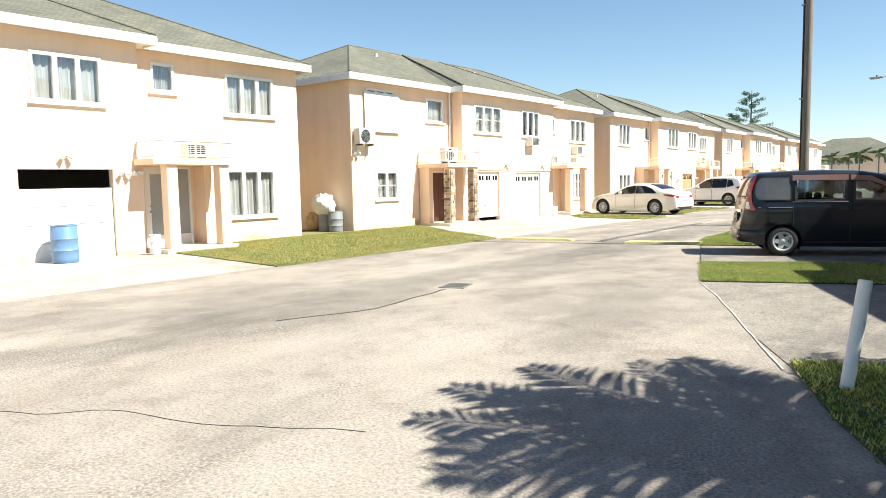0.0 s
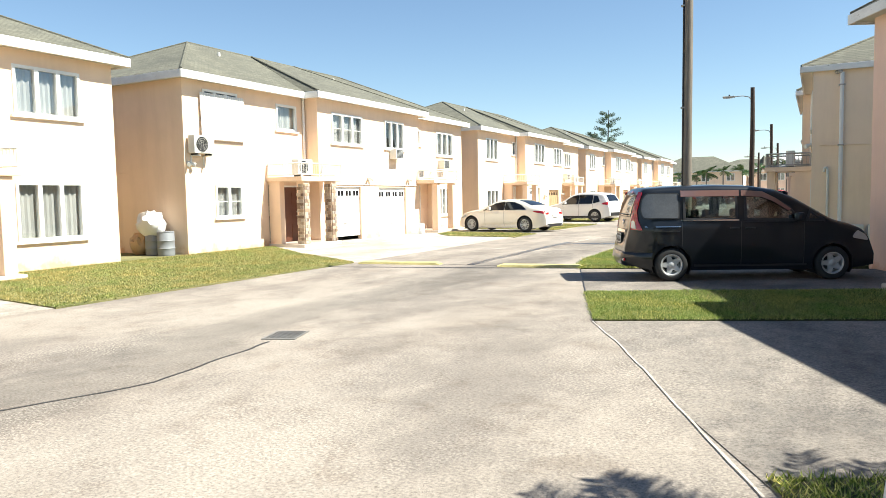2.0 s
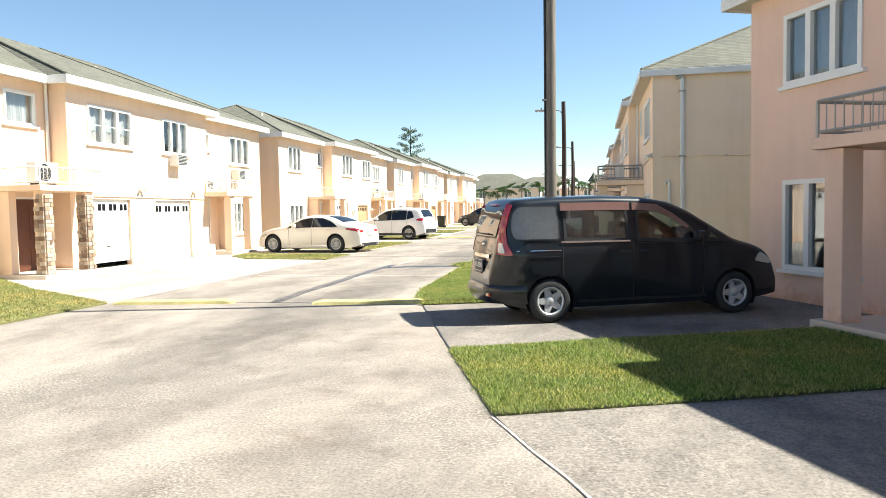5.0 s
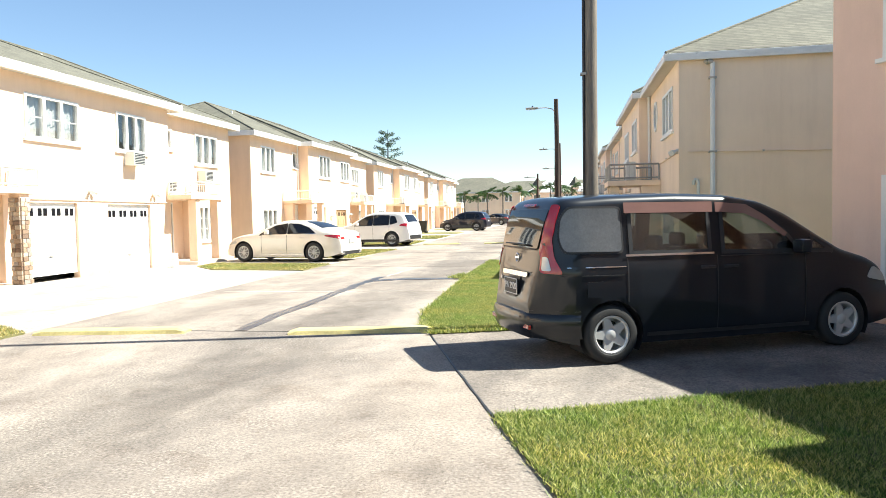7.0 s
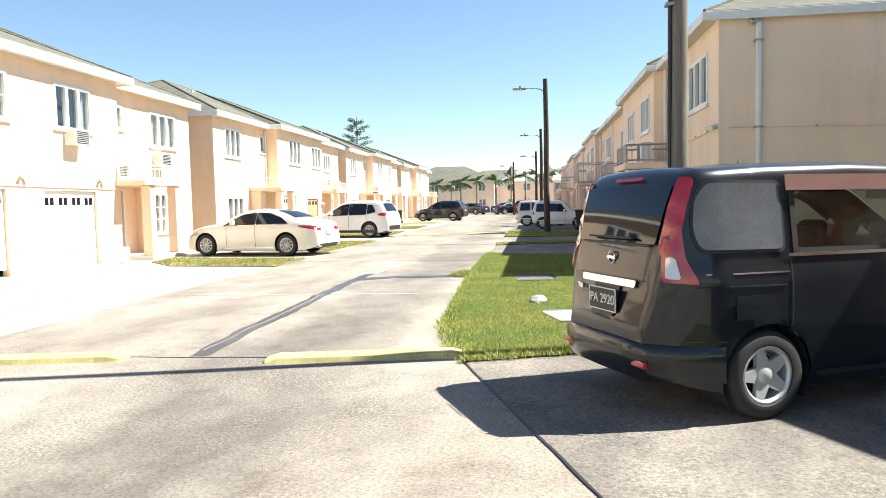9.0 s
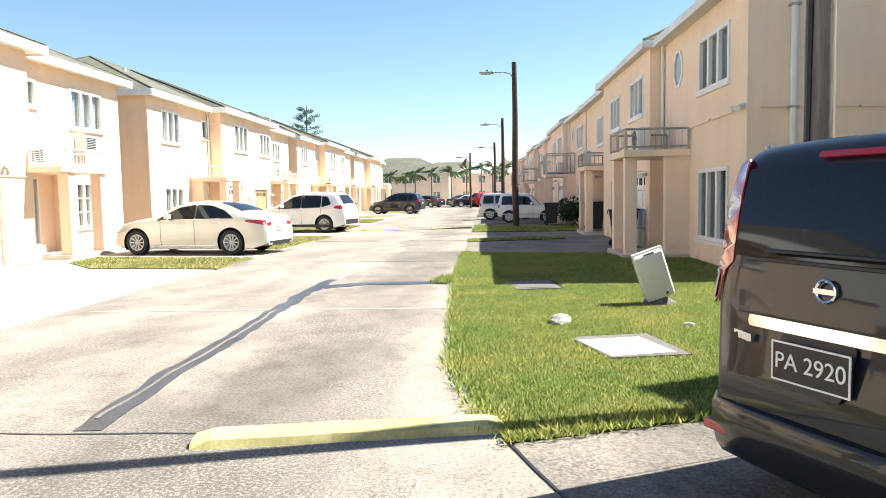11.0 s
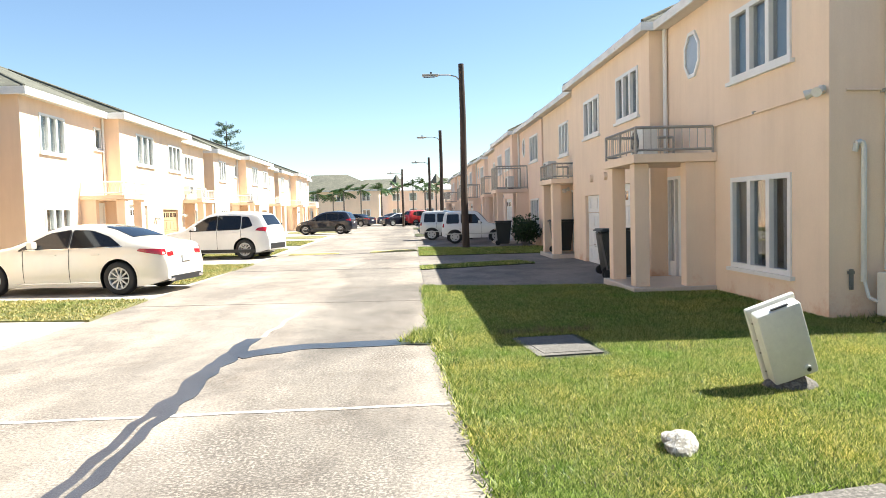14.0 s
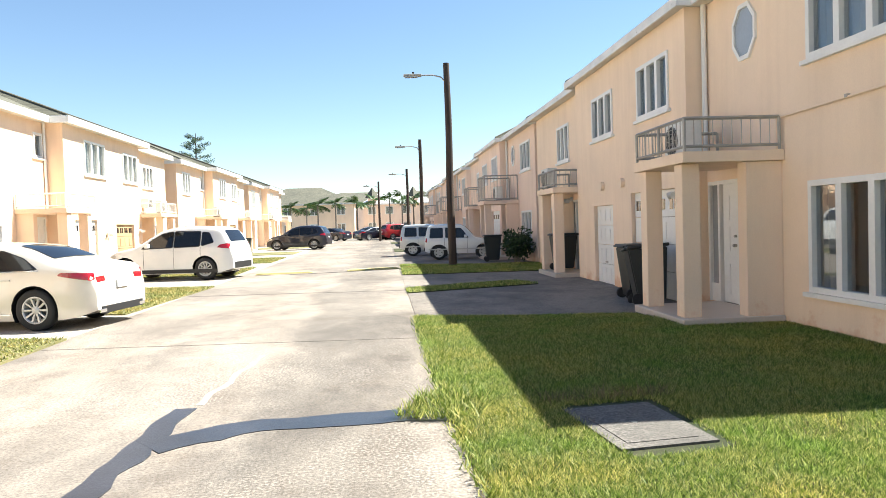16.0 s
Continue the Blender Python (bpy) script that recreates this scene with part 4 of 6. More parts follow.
class Shape:
    """The outer surface of a car: profile of the top, plan and section of the sides. x from the rear bumper forwards."""

    def __init__(self, top, half, belt, roofw, rear_in=0.1, front_in=0.2, bot=0.2, rear_pow=2.4):
        self.rear_pow = rear_pow
        self.top_tab, self.half, self.L, self.bot0 = top, half, top[-1][0], bot
        self.H = max(z for _, z in top)
        self.sec = [(0.15, 0.93), (0.34, 0.985), (0.62, 1.0), (belt - 0.12, 0.995), (belt, 0.965), (self.H, roofw)]
        self.rear_in, self.front_in = rear_in, front_in

    def top(self, x):
        s = [interp(self.top_tab, min(self.L, max(0, x + d))) for d in (-0.06, -0.03, 0, 0.03, 0.06)]
        return sum(s) / 5

    def bottom(self, x):
        return self.bot0 + 0.14 * max(0, (0.7 - x) / 0.7) ** 2 + 0.06 * max(0, (x - self.L + 0.8) / 0.8) ** 2

    def plan(self, x):
        return 1 - self.rear_in * max(0, (0.5 - x) / 0.5) ** self.rear_pow - self.front_in * max(0, (x - self.L + 1.0) / 1.0) ** 2.2

    def side(self, x, z):
        return self.half * self.plan(x) * interp(self.sec, z)

    def edge(self, x, z):
        t, r = self.top(x), 0.09
        y = self.side(x, z)
        k = (z - (t - r)) / r
        return y - r * (1 - math.sqrt(max(0, 1 - k * k))) if k > 0 else y


def inside_poly(x, z, pts):
    ok = False
    for (x0, z0), (x1, z1) in zip(pts, pts[1:] + pts[:1]):
        if (z0 > z) != (z1 > z) and x < (x1 - x0) * (z - z0) / (z1 - z0) + x0:
            ok = not ok
    return ok


def car_body(S, arches, r, open_windows=(), open_screen=None):
    """The painted shell; window polygons in open_windows and the windscreen's stretch in open_screen are left open."""
    bm = bmesh.new()
    step, nz = (0.04, 26) if open_windows else (0.08, 12)
    xs = sorted({0.0, 0.02, 0.05, S.L, S.L - 0.02, S.L - 0.05, *[round(step * k, 3) for k in range(1, int(S.L / step))]})
    rings = []
    for x in xs:
        b, t = S.bottom(x), S.top(x)
        zs = [b + (t - 0.09 - b) * k / nz for k in range(nz + 1)] + [t - 0.055, t - 0.025, t - 0.006]
        right = [(S.edge(x, z), z) for z in zs]
        w = right[-1][0]
        cr = 0.035
        topc = [(w * f, t + cr * (1 - f * f) * 0.8) for f in (0.88, 0.75, 0.4, 0.0)]
        pts = [(0.0, b)] + right + topc
        full = pts + [(-y, z) for y, z in pts[-2:0:-1]]
        rings.append([bm.verts.new((x, y, z)) for y, z in full])
    n = len(rings[0])
    for p, q in zip(rings[:-1], rings[1:]):
        for k in range(n):
            bm.faces.new((p[k], p[(k + 1) % n], q[(k + 1) % n], q[k]))
    bm.faces.new(rings[0])
    bm.faces.new(rings[-1][::-1])
    dead = []
    for f in bm.faces:
        c = f.calc_center_median()
        if any(inside_poly(c.x, c.z, w) for w in open_windows) and abs(c.y) > 0.4:
            dead.append(f)
        elif open_screen and open_screen[0] < c.x < open_screen[1] and abs(c.y) < 0.6 and c.z > S.top(c.x) - 0.01:
            dead.append(f)
    bmesh.ops.delete(bm, geom=dead, context="FACES")
    for xc, zc in arches:
        def inside(v):
            return (v.co.x - xc) ** 2 + (v.co.z - zc) ** 2 < r * r
        dead = [f for f in bm.faces if len(f.verts) == 4 and all(inside(v) for v in f.verts)]
        bmesh.ops.delete(bm, geom=dead, context="FACES")
        for v in bm.verts:
            if inside(v) and v.link_faces:
                d = Vector((v.co.x - xc, v.co.z - zc))
                d = d.normalized() * r if d.length > 1e-4 else Vector((0, r))
                v.co.x, v.co.z = xc + d.x, zc + d.y
    bmesh.ops.delete(bm, geom=[v for v in bm.verts if not v.link_faces], context="VERTS")
    return bm


def cut_poly(pts, step):
    """A flat polygon in its own plane, cut into a grid so that it can be bent."""
    bm = bmesh.new()
    bm.faces.new([bm.verts.new((p[0], 0, p[1])) for p in pts])
    lo = [min(p[i] for p in pts) for i in (0, 1)]
    hi = [max(p[i] for p in pts) for i in (0, 1)]
    for axis, i in (((1, 0, 0), 0), ((0, 0, 1), 1)):
        k = lo[i] + step
        while k < hi[i] - 0.01:
            co = (k, 0, 0) if i == 0 else (0, 0, k)
            bmesh.ops.bisect_plane(bm, geom=bm.verts[:] + bm.edges[:] + bm.faces[:], plane_co=co, plane_no=axis)
            k += step
    return bm


def thicken(bm, t):
    bmesh.ops.recalc_face_normals(bm, faces=bm.faces)
    bmesh.ops.solidify(bm, geom=bm.faces[:], thickness=t)
    return bm


def round_poly(pts, r=0.05, n=3):
    out = []
    m = len(pts)
    for i in range(m):
        p, a, b = Vector(pts[i]), Vector(pts[i - 1]), Vector(pts[(i + 1) % m])
        ra = min(r, (a - p).length * 0.4)
        rb = min(r, (b - p).length * 0.4)
        s, e = p + (a - p).normalized() * ra, p + (b - p).normalized() * rb
        for k in range(n + 1):
            t = k / n
            q = s * (1 - t) ** 2 + p * 2 * t * (1 - t) + e * t * t
            out.append((q.x, q.y))
    return out


def side_panel(name, S, pts, sgn, off, mat, parent, label="", step=0.2, r=0.05, t=0.008):
    bm = cut_poly(round_poly(pts, r), step)
    for v in bm.verts:
        v.co.y = sgn * (S.edge(v.co.x, v.co.z) + off)
    return part(name, thicken(bm, t), mat, parent, label, True)


def top_panel(name, S, pts, off, mat, parent, label="", step=0.12, r=0.05, t=0.008):
    """A panel on the upper surface; pts are (x, share of the half width)."""
    bm = cut_poly(round_poly(pts, r), step)
    for v in bm.verts:
        x, f = v.co.x, v.co.z
        tt = S.top(x)
        w = S.edge(x, tt - 0.006)
        sl = (S.top(x + 0.02) - S.top(x - 0.02)) / 0.04
        nn = Vector((-sl, 0, 1)).normalized()
        v.co = Vector((x, f * w, tt + 0.028 * (1 - f * f))) + nn * off
    return part(name, thicken(bm, t), mat, parent, label, True)


def rear_x(S, z):
    """How far forward the back of the body lies at height z."""
    a, b = -0.06, 0.6
    for _ in range(30):
        m = (a + b) / 2
        a, b = (m, b) if S.top(m) < z else (a, m)
    return (a + b) / 2


def rear_panel(name, S, pts, off, mat, parent, label="", step=0.06, r=0.03, t=0.008):
    """A panel on the upright back of the body; pts are (share of the half width, z)."""
    bm = cut_poly(round_poly(pts, r), step)
    for v in bm.verts:
        f, z = v.co.x, v.co.z
        x = rear_x(S, z - 0.026 * (1 - f * f))
        w = S.edge(x, S.top(x) - 0.006)
        v.co = Vector((x - off, f * w, z + off * 0.2))
    return part(name, thicken(bm, t), mat, parent, label, True)


def bumper(S, parent, mat, x1=0.5):
    """A rear bumper wrapped round the back corners."""
    plan = [(x1, S.half + 0.006)] + [(x - 0.03, S.side(max(0, x), 0.5) + 0.012) for x in (0.36, 0.28, 0.2, 0.13, 0.07, 0.03, 0.0)] + [(-0.05, S.half * 0.4)]
    plan += [(-0.06, 0.0)] + [(x, -y) for x, y in plan[::-1]]
    bm = bmesh.new()
    rows = []
    for x, y in plan:
        k = Vector((x - 1.2, y, 0)).normalized()
        rows.append([bm.verts.new((x - k.x * d, y - k.y * d, z)) for d, z in ((0.14, 0.27), (0.05, 0.28), (0.02, 0.33), (0.0, 0.42), (0.0, 0.5), (0.02, 0.535), (0.1, 0.55))])
    for p, q in zip(rows[:-1], rows[1:]):
        for k in range(6):
            bm.faces.new((p[k], p[k + 1], q[k + 1], q[k]))
    return part("bumper", bm, mat, parent, smooth=True)


def seat(x, y, parent, mat):
    bm = boxes((x, x + 0.48, y - 0.24, y + 0.24, 0.45, 0.7), bevel=0.05)
    box(bm, x - 0.14, x + 0.02, y - 0.23, y + 0.23, 0.6, 1.12, bevel=0.05)
    box(bm, x - 0.16, x - 0.06, y - 0.13, y + 0.13, 1.14, 1.3, bevel=0.04)
    return part("seat", bm, mat, parent, "dark fabric seat")


def lathe(prof, n=28):
    """A ring of revolution round the y axis from (radius, y) points."""
    bm = bmesh.new()
    rings = [[bm.verts.new((r * math.cos(2 * math.pi * k / n), y, r * math.sin(2 * math.pi * k / n))) for k in range(n)] for r, y in prof]
    for p, q in zip(rings[:-1], rings[1:]):
        for k in range(n):
            bm.faces.new((p[k], p[(k + 1) % n], q[(k + 1) % n], q[k]))
    return bm


WHEELS = {}


def wheel(car, x, y, r, spokes, sgn):
    """A wheel whose outer side faces sgn * y."""
    rr = r * 0.66
    key = (round(r, 3), spokes)
    if key not in WHEELS:
        tyre = finish("wheel", lathe([(rr, 0.0), (rr + 0.01, 0.012), (r - 0.04, 0.016), (r - 0.012, 0.0), (r, -0.03), (r, -0.17), (r - 0.03, -0.2), (rr, -0.2), (rr, 0.0)]), M["rubber"], True)
        rim = finish("rim", lathe([(rr, 0.004), (rr - 0.015, 0.006), (rr - 0.03, -0.01), (rr - 0.035, -0.12), (0.0001, -0.13)]), M["alloy"], True)
        bm = bmesh.new()
        star = spokes == 5
        for a, b, z0, z1 in (((rr * 0.16, rr * 0.31, 0.03, rr - 0.012) if star else (rr * 0.085, rr * 0.058, 0.05, rr - 0.02)),):
            vs = [bm.verts.new(p) for p in ((-b, -0.02, z0), (b, -0.02, z0), (a * 0.9, -0.005, z1), (-a * 0.9, -0.005, z1), (-b, -0.055, z0), (b, -0.055, z0), (a * 0.9, -0.045, z1), (-a * 0.9, -0.045, z1))]
            for f in ((0, 1, 2, 3), (7, 6, 5, 4), (0, 4, 5, 1), (1, 5, 6, 2), (2, 6, 7, 3), (3, 7, 4, 0)):
                bm.faces.new([vs[i] for i in f])
        spoke = finish("spoke", bm, M["alloy"])
        hub = finish("hub", lathe([(0.0001, 0.0), (0.04, -0.002), (0.065, -0.02), (0.07, -0.06)], 16), M["alloy"], True)
        disc = finish("brake_disc", lathe([(0.0001, -0.09), (rr * 0.7, -0.09), (rr * 0.7, -0.1)], 20), M["dark"])
        WHEELS[key] = tyre, rim, spoke, hub, disc
    tyre, rim, spoke, hub, disc = WHEELS[key]
    w = new("wheel", tyre)
    w.parent = car
    w.matrix_basis = pose(x, y, r, 0, 0, 0 if sgn > 0 else 180)
    for nm, me in (("rim", rim), ("hub", hub), ("brake_disc", disc)):
        new(nm, me).parent = w
    for k in range(spokes):
        s = new("spoke", spoke)
        s.parent = w
        s.matrix_basis = pose(0, 0, 0, 0, 360 * k / spokes + 18, 0)
    return w


def car(m, label, spec, near=True):
    """A parked vehicle; the pose is that of the point on the ground under the middle of the rear axle, x forwards."""
    S = Shape(spec["top"], spec["half"], spec["belt"], spec["roofw"], spec.get("rear_in", 0.1), spec.get("front_in", 0.2), spec.get("bot", 0.2), spec.get("rear_pow", 2.4))
    ra, wb, r = spec["rear"], spec["wb"], spec["r"]
    th = thing(spec.get("name", "car"), m, label, spec.get("name", "car").replace("_", " "), "parked vehicles")
    holder = th
    made = []
    paint = M[spec["paint"]]
    clear = spec.get("clear", ())
    made.append(part("body", car_body(S, [(ra, r), (ra + wb, r)], r * 1.17, [spec["windows"][k] for k in clear], spec.get("screen")), paint, holder, smooth=True))
    # dark box added inside the shell to block light
    bm = bmesh.new()
    box(bm, 0.35, S.L - 0.35, -S.half * 0.62, S.half * 0.62, spec.get("bot", 0.2) + 0.03, 0.62)
    made.append(part("underbody", bm, M["dark"], holder))
    for xc in (ra, ra + wb):
        for s in (-1, 1):
            w = wheel(holder, xc, s * (S.half - 0.025), r, spec.get("spokes", 5), s)
            made.append(w)
            a = [(xc + r * 1.17 * math.cos(k * math.pi / 12), r + r * 1.17 * math.sin(k * math.pi / 12)) for k in range(-2, 15)]
            bm = bmesh.new()
            v0 = [bm.verts.new((x, s * (S.half - 0.03), z)) for x, z in a]
            v1 = [bm.verts.new((x, s * (S.half - 0.36), z)) for x, z in a]
            for k in range(len(a) - 1):
                bm.faces.new((v0[k], v0[k + 1], v1[k + 1], v1[k]))
            bm.faces.new(v1)
            made.append(part("wheel_arch", bm, M["dark"], holder))
    for s in (-1, 1):
        for k, wpts in enumerate(spec["windows"]):
            mat = M[spec["window_mats"][k]] if "window_mats" in spec else M["tint"]
            if k in clear:
                pane = side_panel("window", S, wpts, s, 0.004, M["carglass"], holder, r=0.05)
                pane.visible_shadow = False
                made.append(pane)
                for a, b in zip(wpts, wpts[1:] + wpts[:1]):
                    d = (Vector(b) - Vector(a)).normalized() * 0.022
                    e = Vector((-d.y, d.x))
                    made.append(side_panel("window_trim", S, [tuple(Vector(a) - d - e), tuple(Vector(b) + d - e), tuple(Vector(b) + d + e), tuple(Vector(a) - d + e)], s, 0.01, M["dark"], holder, r=0.004, t=0.006))
                continue
            made.append(side_panel("window_trim", S, [(x + (x - sum(p[0] for p in wpts) / len(wpts)) * 0.06, z + (z - sum(p[1] for p in wpts) / len(wpts)) * 0.1) for x, z in wpts], s, 0.012, M["dark"], holder, r=0.06))
            made.append(side_panel("window", S, wpts, s, 0.019, mat, holder, r=0.05))
        for pts in spec.get("tail", []):
            made.append(side_panel("tail_lamp", S, pts, s, spec.get("lamp_off", 0.02), M["redlens"], holder, "red tail lamp", 0.045, 0.03))
        for pts in spec.get("tail_clear", []):
            made.append(side_panel("reverse_lamp", S, pts, s, 0.05, M["clearlens"], holder, "clear reversing lamp", 0.03, 0.02))
        for pts in spec.get("head", []):
            made.append(side_panel("headlamp", S, pts, s, 0.016, M["clearlens"], holder, "clear headlamp", 0.08, 0.05))
        # besides real trim, this draws the van's painted highlight strips
        for pts, mt, off in spec.get("trim", []):
            made.append(side_panel("trim", S, pts, s, off + 0.006, M[mt], holder, step=0.25, r=0.005, t=0.006))
        for x in spec.get("seams", []):
            near = min((ra, ra + wb), key=lambda c: abs(c - x))
            z0 = r + math.sqrt(max(0.0, (1.25 * r) ** 2 - (x - near) ** 2)) if abs(x - near) < 1.25 * r else 0.28
            made.append(side_panel("door_seam", S, [(x - 0.006, z0), (x + 0.006, z0), (x + 0.006, spec["belt"] - 0.01), (x - 0.006, spec["belt"] - 0.01)], s, 0.006, M["dark"], holder, step=0.15, r=0.001, t=0.002))
        for x in spec.get("handles", []):
            y = s * S.side(x, spec["belt"] - 0.14)
            made.append(part("door_handle", boxes((x - 0.09, x + 0.09, y - 0.02, y + 0.02, spec["belt"] - 0.15, spec["belt"] - 0.12), bevel=0.008), M[spec.get("handle_mat", spec["paint"])], holder))
        x, z = spec["mirror"]
        y = S.side(x, z)
        made.append(part("mirror", boxes((x - 0.06, x + 0.07, s * (y + 0.03) if s > 0 else -(y + 0.2), s * (y + 0.2) if s > 0 else -(y + 0.03), z - 0.02, z + 0.13), bevel=0.03), paint, holder, smooth=True))
        for x0, x1, f0, f1, mt, nm in spec.get("corner", []):
            made.append(top_panel(nm, S, [(x0, s * f0), (x0, s * f1), (x1, s * f1), (x1, s * f0)], 0.006, M[mt], holder, r=0.02))
    for x0, x1, f0, f1, nm in spec["glass"]:
        pane = top_panel(nm, S, [(x0, -f0), (x0, f0), (x1, f1), (x1, -f1)], 0.014, M["carglass" if spec.get("screen") else "tint"], holder)
        pane.visible_shadow = not spec.get("screen")
        made.append(pane)
    for nm, pts, mt, off, lb in spec.get("rear_panels", []):
        made.append(rear_panel(nm, S, pts, off, M[mt], holder, lb))
    if spec.get("bumper"):
        made.append(bumper(S, holder, paint, ra - r * 1.17))
        for x, y in spec["seats"]:
            made.append(seat(x, y, holder, M["greyseat"]))
        made.append(part("dashboard", boxes((3.1, 3.45, -0.66, 0.66, 0.75, 1.02), bevel=0.05), M["greyseat"], holder))
        bm = bmesh.new()
        ring = [Vector((2.92 + 0.06 * math.sin(a * math.pi / 10), -0.36 + 0.19 * math.cos(a * math.pi / 10), 1.02 + 0.18 * math.sin(a * math.pi / 10))) for a in range(21)]
        for a, b in zip(ring[:-1], ring[1:]):
            rod(bm, a, b, 0.014, 6)
        rod(bm, (2.92, -0.36, 1.02), (3.15, -0.36, 0.95), 0.03, 8)
        made.append(part("steering_wheel", bm, M["dark"], holder))
        made.append(part("rear_view_mirror", boxes((2.62, 2.65, -0.13, 0.13, 1.47, 1.54), bevel=0.012), M["dark"], holder))
    for x, z, w, h, mt, nm in spec.get("rear_bits", []):
        made.append(part(nm, boxes((x - 0.02, x + 0.015, -w / 2, w / 2, z - h / 2, z + h / 2), bevel=0.006), M[mt], holder))
    for x, y, z, w, h, mt, nm in spec.get("rear_pairs", []):
        for s in (-1, 1):
            made.append(part(nm, boxes((x - 0.012, x + 0.02, s * y - w / 2, s * y + w / 2, z - h / 2, z + h / 2), bevel=0.005), M[mt], holder))
    fx = S.L
    made.append(part("grille", boxes((fx - 0.08, fx + 0.004, -0.45, 0.45, 0.36, 0.52), bevel=0.02), M["dark"], holder))
    shift = Matrix.Translation((-ra, 0, 0))
    for o in made:
        o.matrix_basis = shift @ o.matrix_basis
    return th


VAN = dict(name="van", paint="black_paint", half=0.80, belt=1.10, roofw=0.86, rear=0.8, wb=2.87, r=0.305, spokes=5, rear_in=0.36, rear_pow=2.0, front_in=0.2, bot=0.2,
    top=[(0, 0.50), (0.015, 0.62), (0.04, 0.9), (0.065, 0.97), (0.10, 1.15), (0.15, 1.36), (0.21, 1.55), (0.26, 1.65), (0.24, 1.70), (0.84, 1.732), (1.59, 1.744), (2.24, 1.721), (2.66, 1.648), (2.98, 1.51), (3.36, 1.28), (3.68, 1.096), (4.01, 1.004), (4.24, 0.912), (4.38, 0.764), (4.434, 0.6), (4.46, 0.45)],
    windows=[[(0.3, 1.17), (0.92, 1.16), (0.92, 1.60), (0.36, 1.61), (0.28, 1.5), (0.26, 1.3)], [(1.03, 1.14), (1.96, 1.13), (1.96, 1.6), (1.03, 1.61)], [(2.12, 1.12), (3.1, 1.10), (2.9, 1.32), (2.64, 1.49), (2.4, 1.58), (2.12, 1.6)], [(3.2, 1.1), (3.5, 1.09), (3.26, 1.25)]],
    window_mats=["vanfilm", "vantint", "vantint", "vantint"], clear=(1, 2, 3), screen=(2.7, 3.45),
    tail=[[(0.075, 0.96), (0.27, 0.945), (0.2, 1.12), (0.19, 1.3), (0.24, 1.52), (0.29, 1.655), (0.235, 1.655), (0.165, 1.45), (0.11, 1.2)]], tail_clear=[[(0.085, 0.985), (0.165, 0.98), (0.145, 1.12), (0.105, 1.13)]],
    head=[[(4, 0.76), (4.33, 0.7), (4.28, 0.8), (4.1, 0.9)]],
    # the chrome strip under the sliding window paints the belt's sunlight highlight
    trim=[([(0.96, 1.105), (2, 1.10), (2, 1.122), (0.96, 1.127)], "chrome", 0.012), ([(2.08, 1.075), (3, 1.07), (3, 1.08), (2.08, 1.085)], "dark", 0.01),
          ([(0.96, 1.55), (2, 1.545), (2, 1.655), (0.96, 1.66)], "visor", 0.035), ([(2.04, 1.545), (2.4, 1.52), (2.62, 1.43), (2.88, 1.26), (2.92, 1.3), (2.66, 1.49), (2.42, 1.62), (2.04, 1.65)], "visor", 0.03),
          # chrome line below the rear side window: a shoulder reflection drawn as trim
          ([(0.32, 1.005), (0.96, 1.0), (0.96, 1.01), (0.32, 1.015)], "chrome", 0.002), ([(0.26, 0.925), (0.94, 0.915), (0.94, 0.922), (0.26, 0.932)], "dark", 0.003), ([(0, 0.565), (0.45, 0.56), (0.45, 0.566), (0, 0.571)], "dark", 0.003),
          ([(0.52, 0.7), (0.72, 0.7), (0.72, 0.86), (0.52, 0.86)], "black_paint", 0.004), ([(1.2, 0.27), (3.2, 0.27), (3.2, 0.31), (1.2, 0.31)], "dark", 0.012)],
    seams=[0.985, 2.04, 3.15], handles=[1.92, 2.2], mirror=(3.02, 1.10), handle_mat="dark", glass=[(2.7, 3.48, 0.84, 0.9, "windscreen")],
    lamp_off=0.04, bumper=True, seats=[(2.4, -0.36), (2.4, 0.36), (1.65, -0.36), (1.65, 0.36), (0.85, -0.36), (0.85, 0.36)],
    rear_panels=[
                 ("rear_window", [(-0.97, 1.2), (0.97, 1.2), (0.95, 1.6), (-0.95, 1.6)], "tint", 0.012, "dark glossy rear window"), ("tailgate_gap", [(-0.86, 1.185), (0.86, 1.185), (0.86, 1.197), (-0.86, 1.197)], "dark", 0.01, ""),
                 ("tailgate_gap", [(-0.86, 0.945), (0.86, 0.945), (0.86, 0.955), (-0.86, 0.955)], "dark", 0.008, ""), ("brake_lamp", [(-0.3, 1.635), (0.3, 1.635), (0.3, 1.66), (-0.3, 1.66)], "redlens", 0.02, "red high brake lamp"),
                 ("chrome_bar", [(-0.72, 0.895), (0.72, 0.895), (0.72, 0.945), (-0.72, 0.945)], "chrome", 0.02, "chrome garnish bar"), ("plate_recess", [(-0.33, 0.67), (0.33, 0.67), (0.36, 0.89), (-0.36, 0.89)], "dark", 0.006, "")],
    rear_bits=[(0.07, 1.24, 0.6, 0.014, "dark", "wiper")], rear_pairs=[(-0.022, 0.5, 0.40, 0.15, 0.045, "redlens", "reflector")])
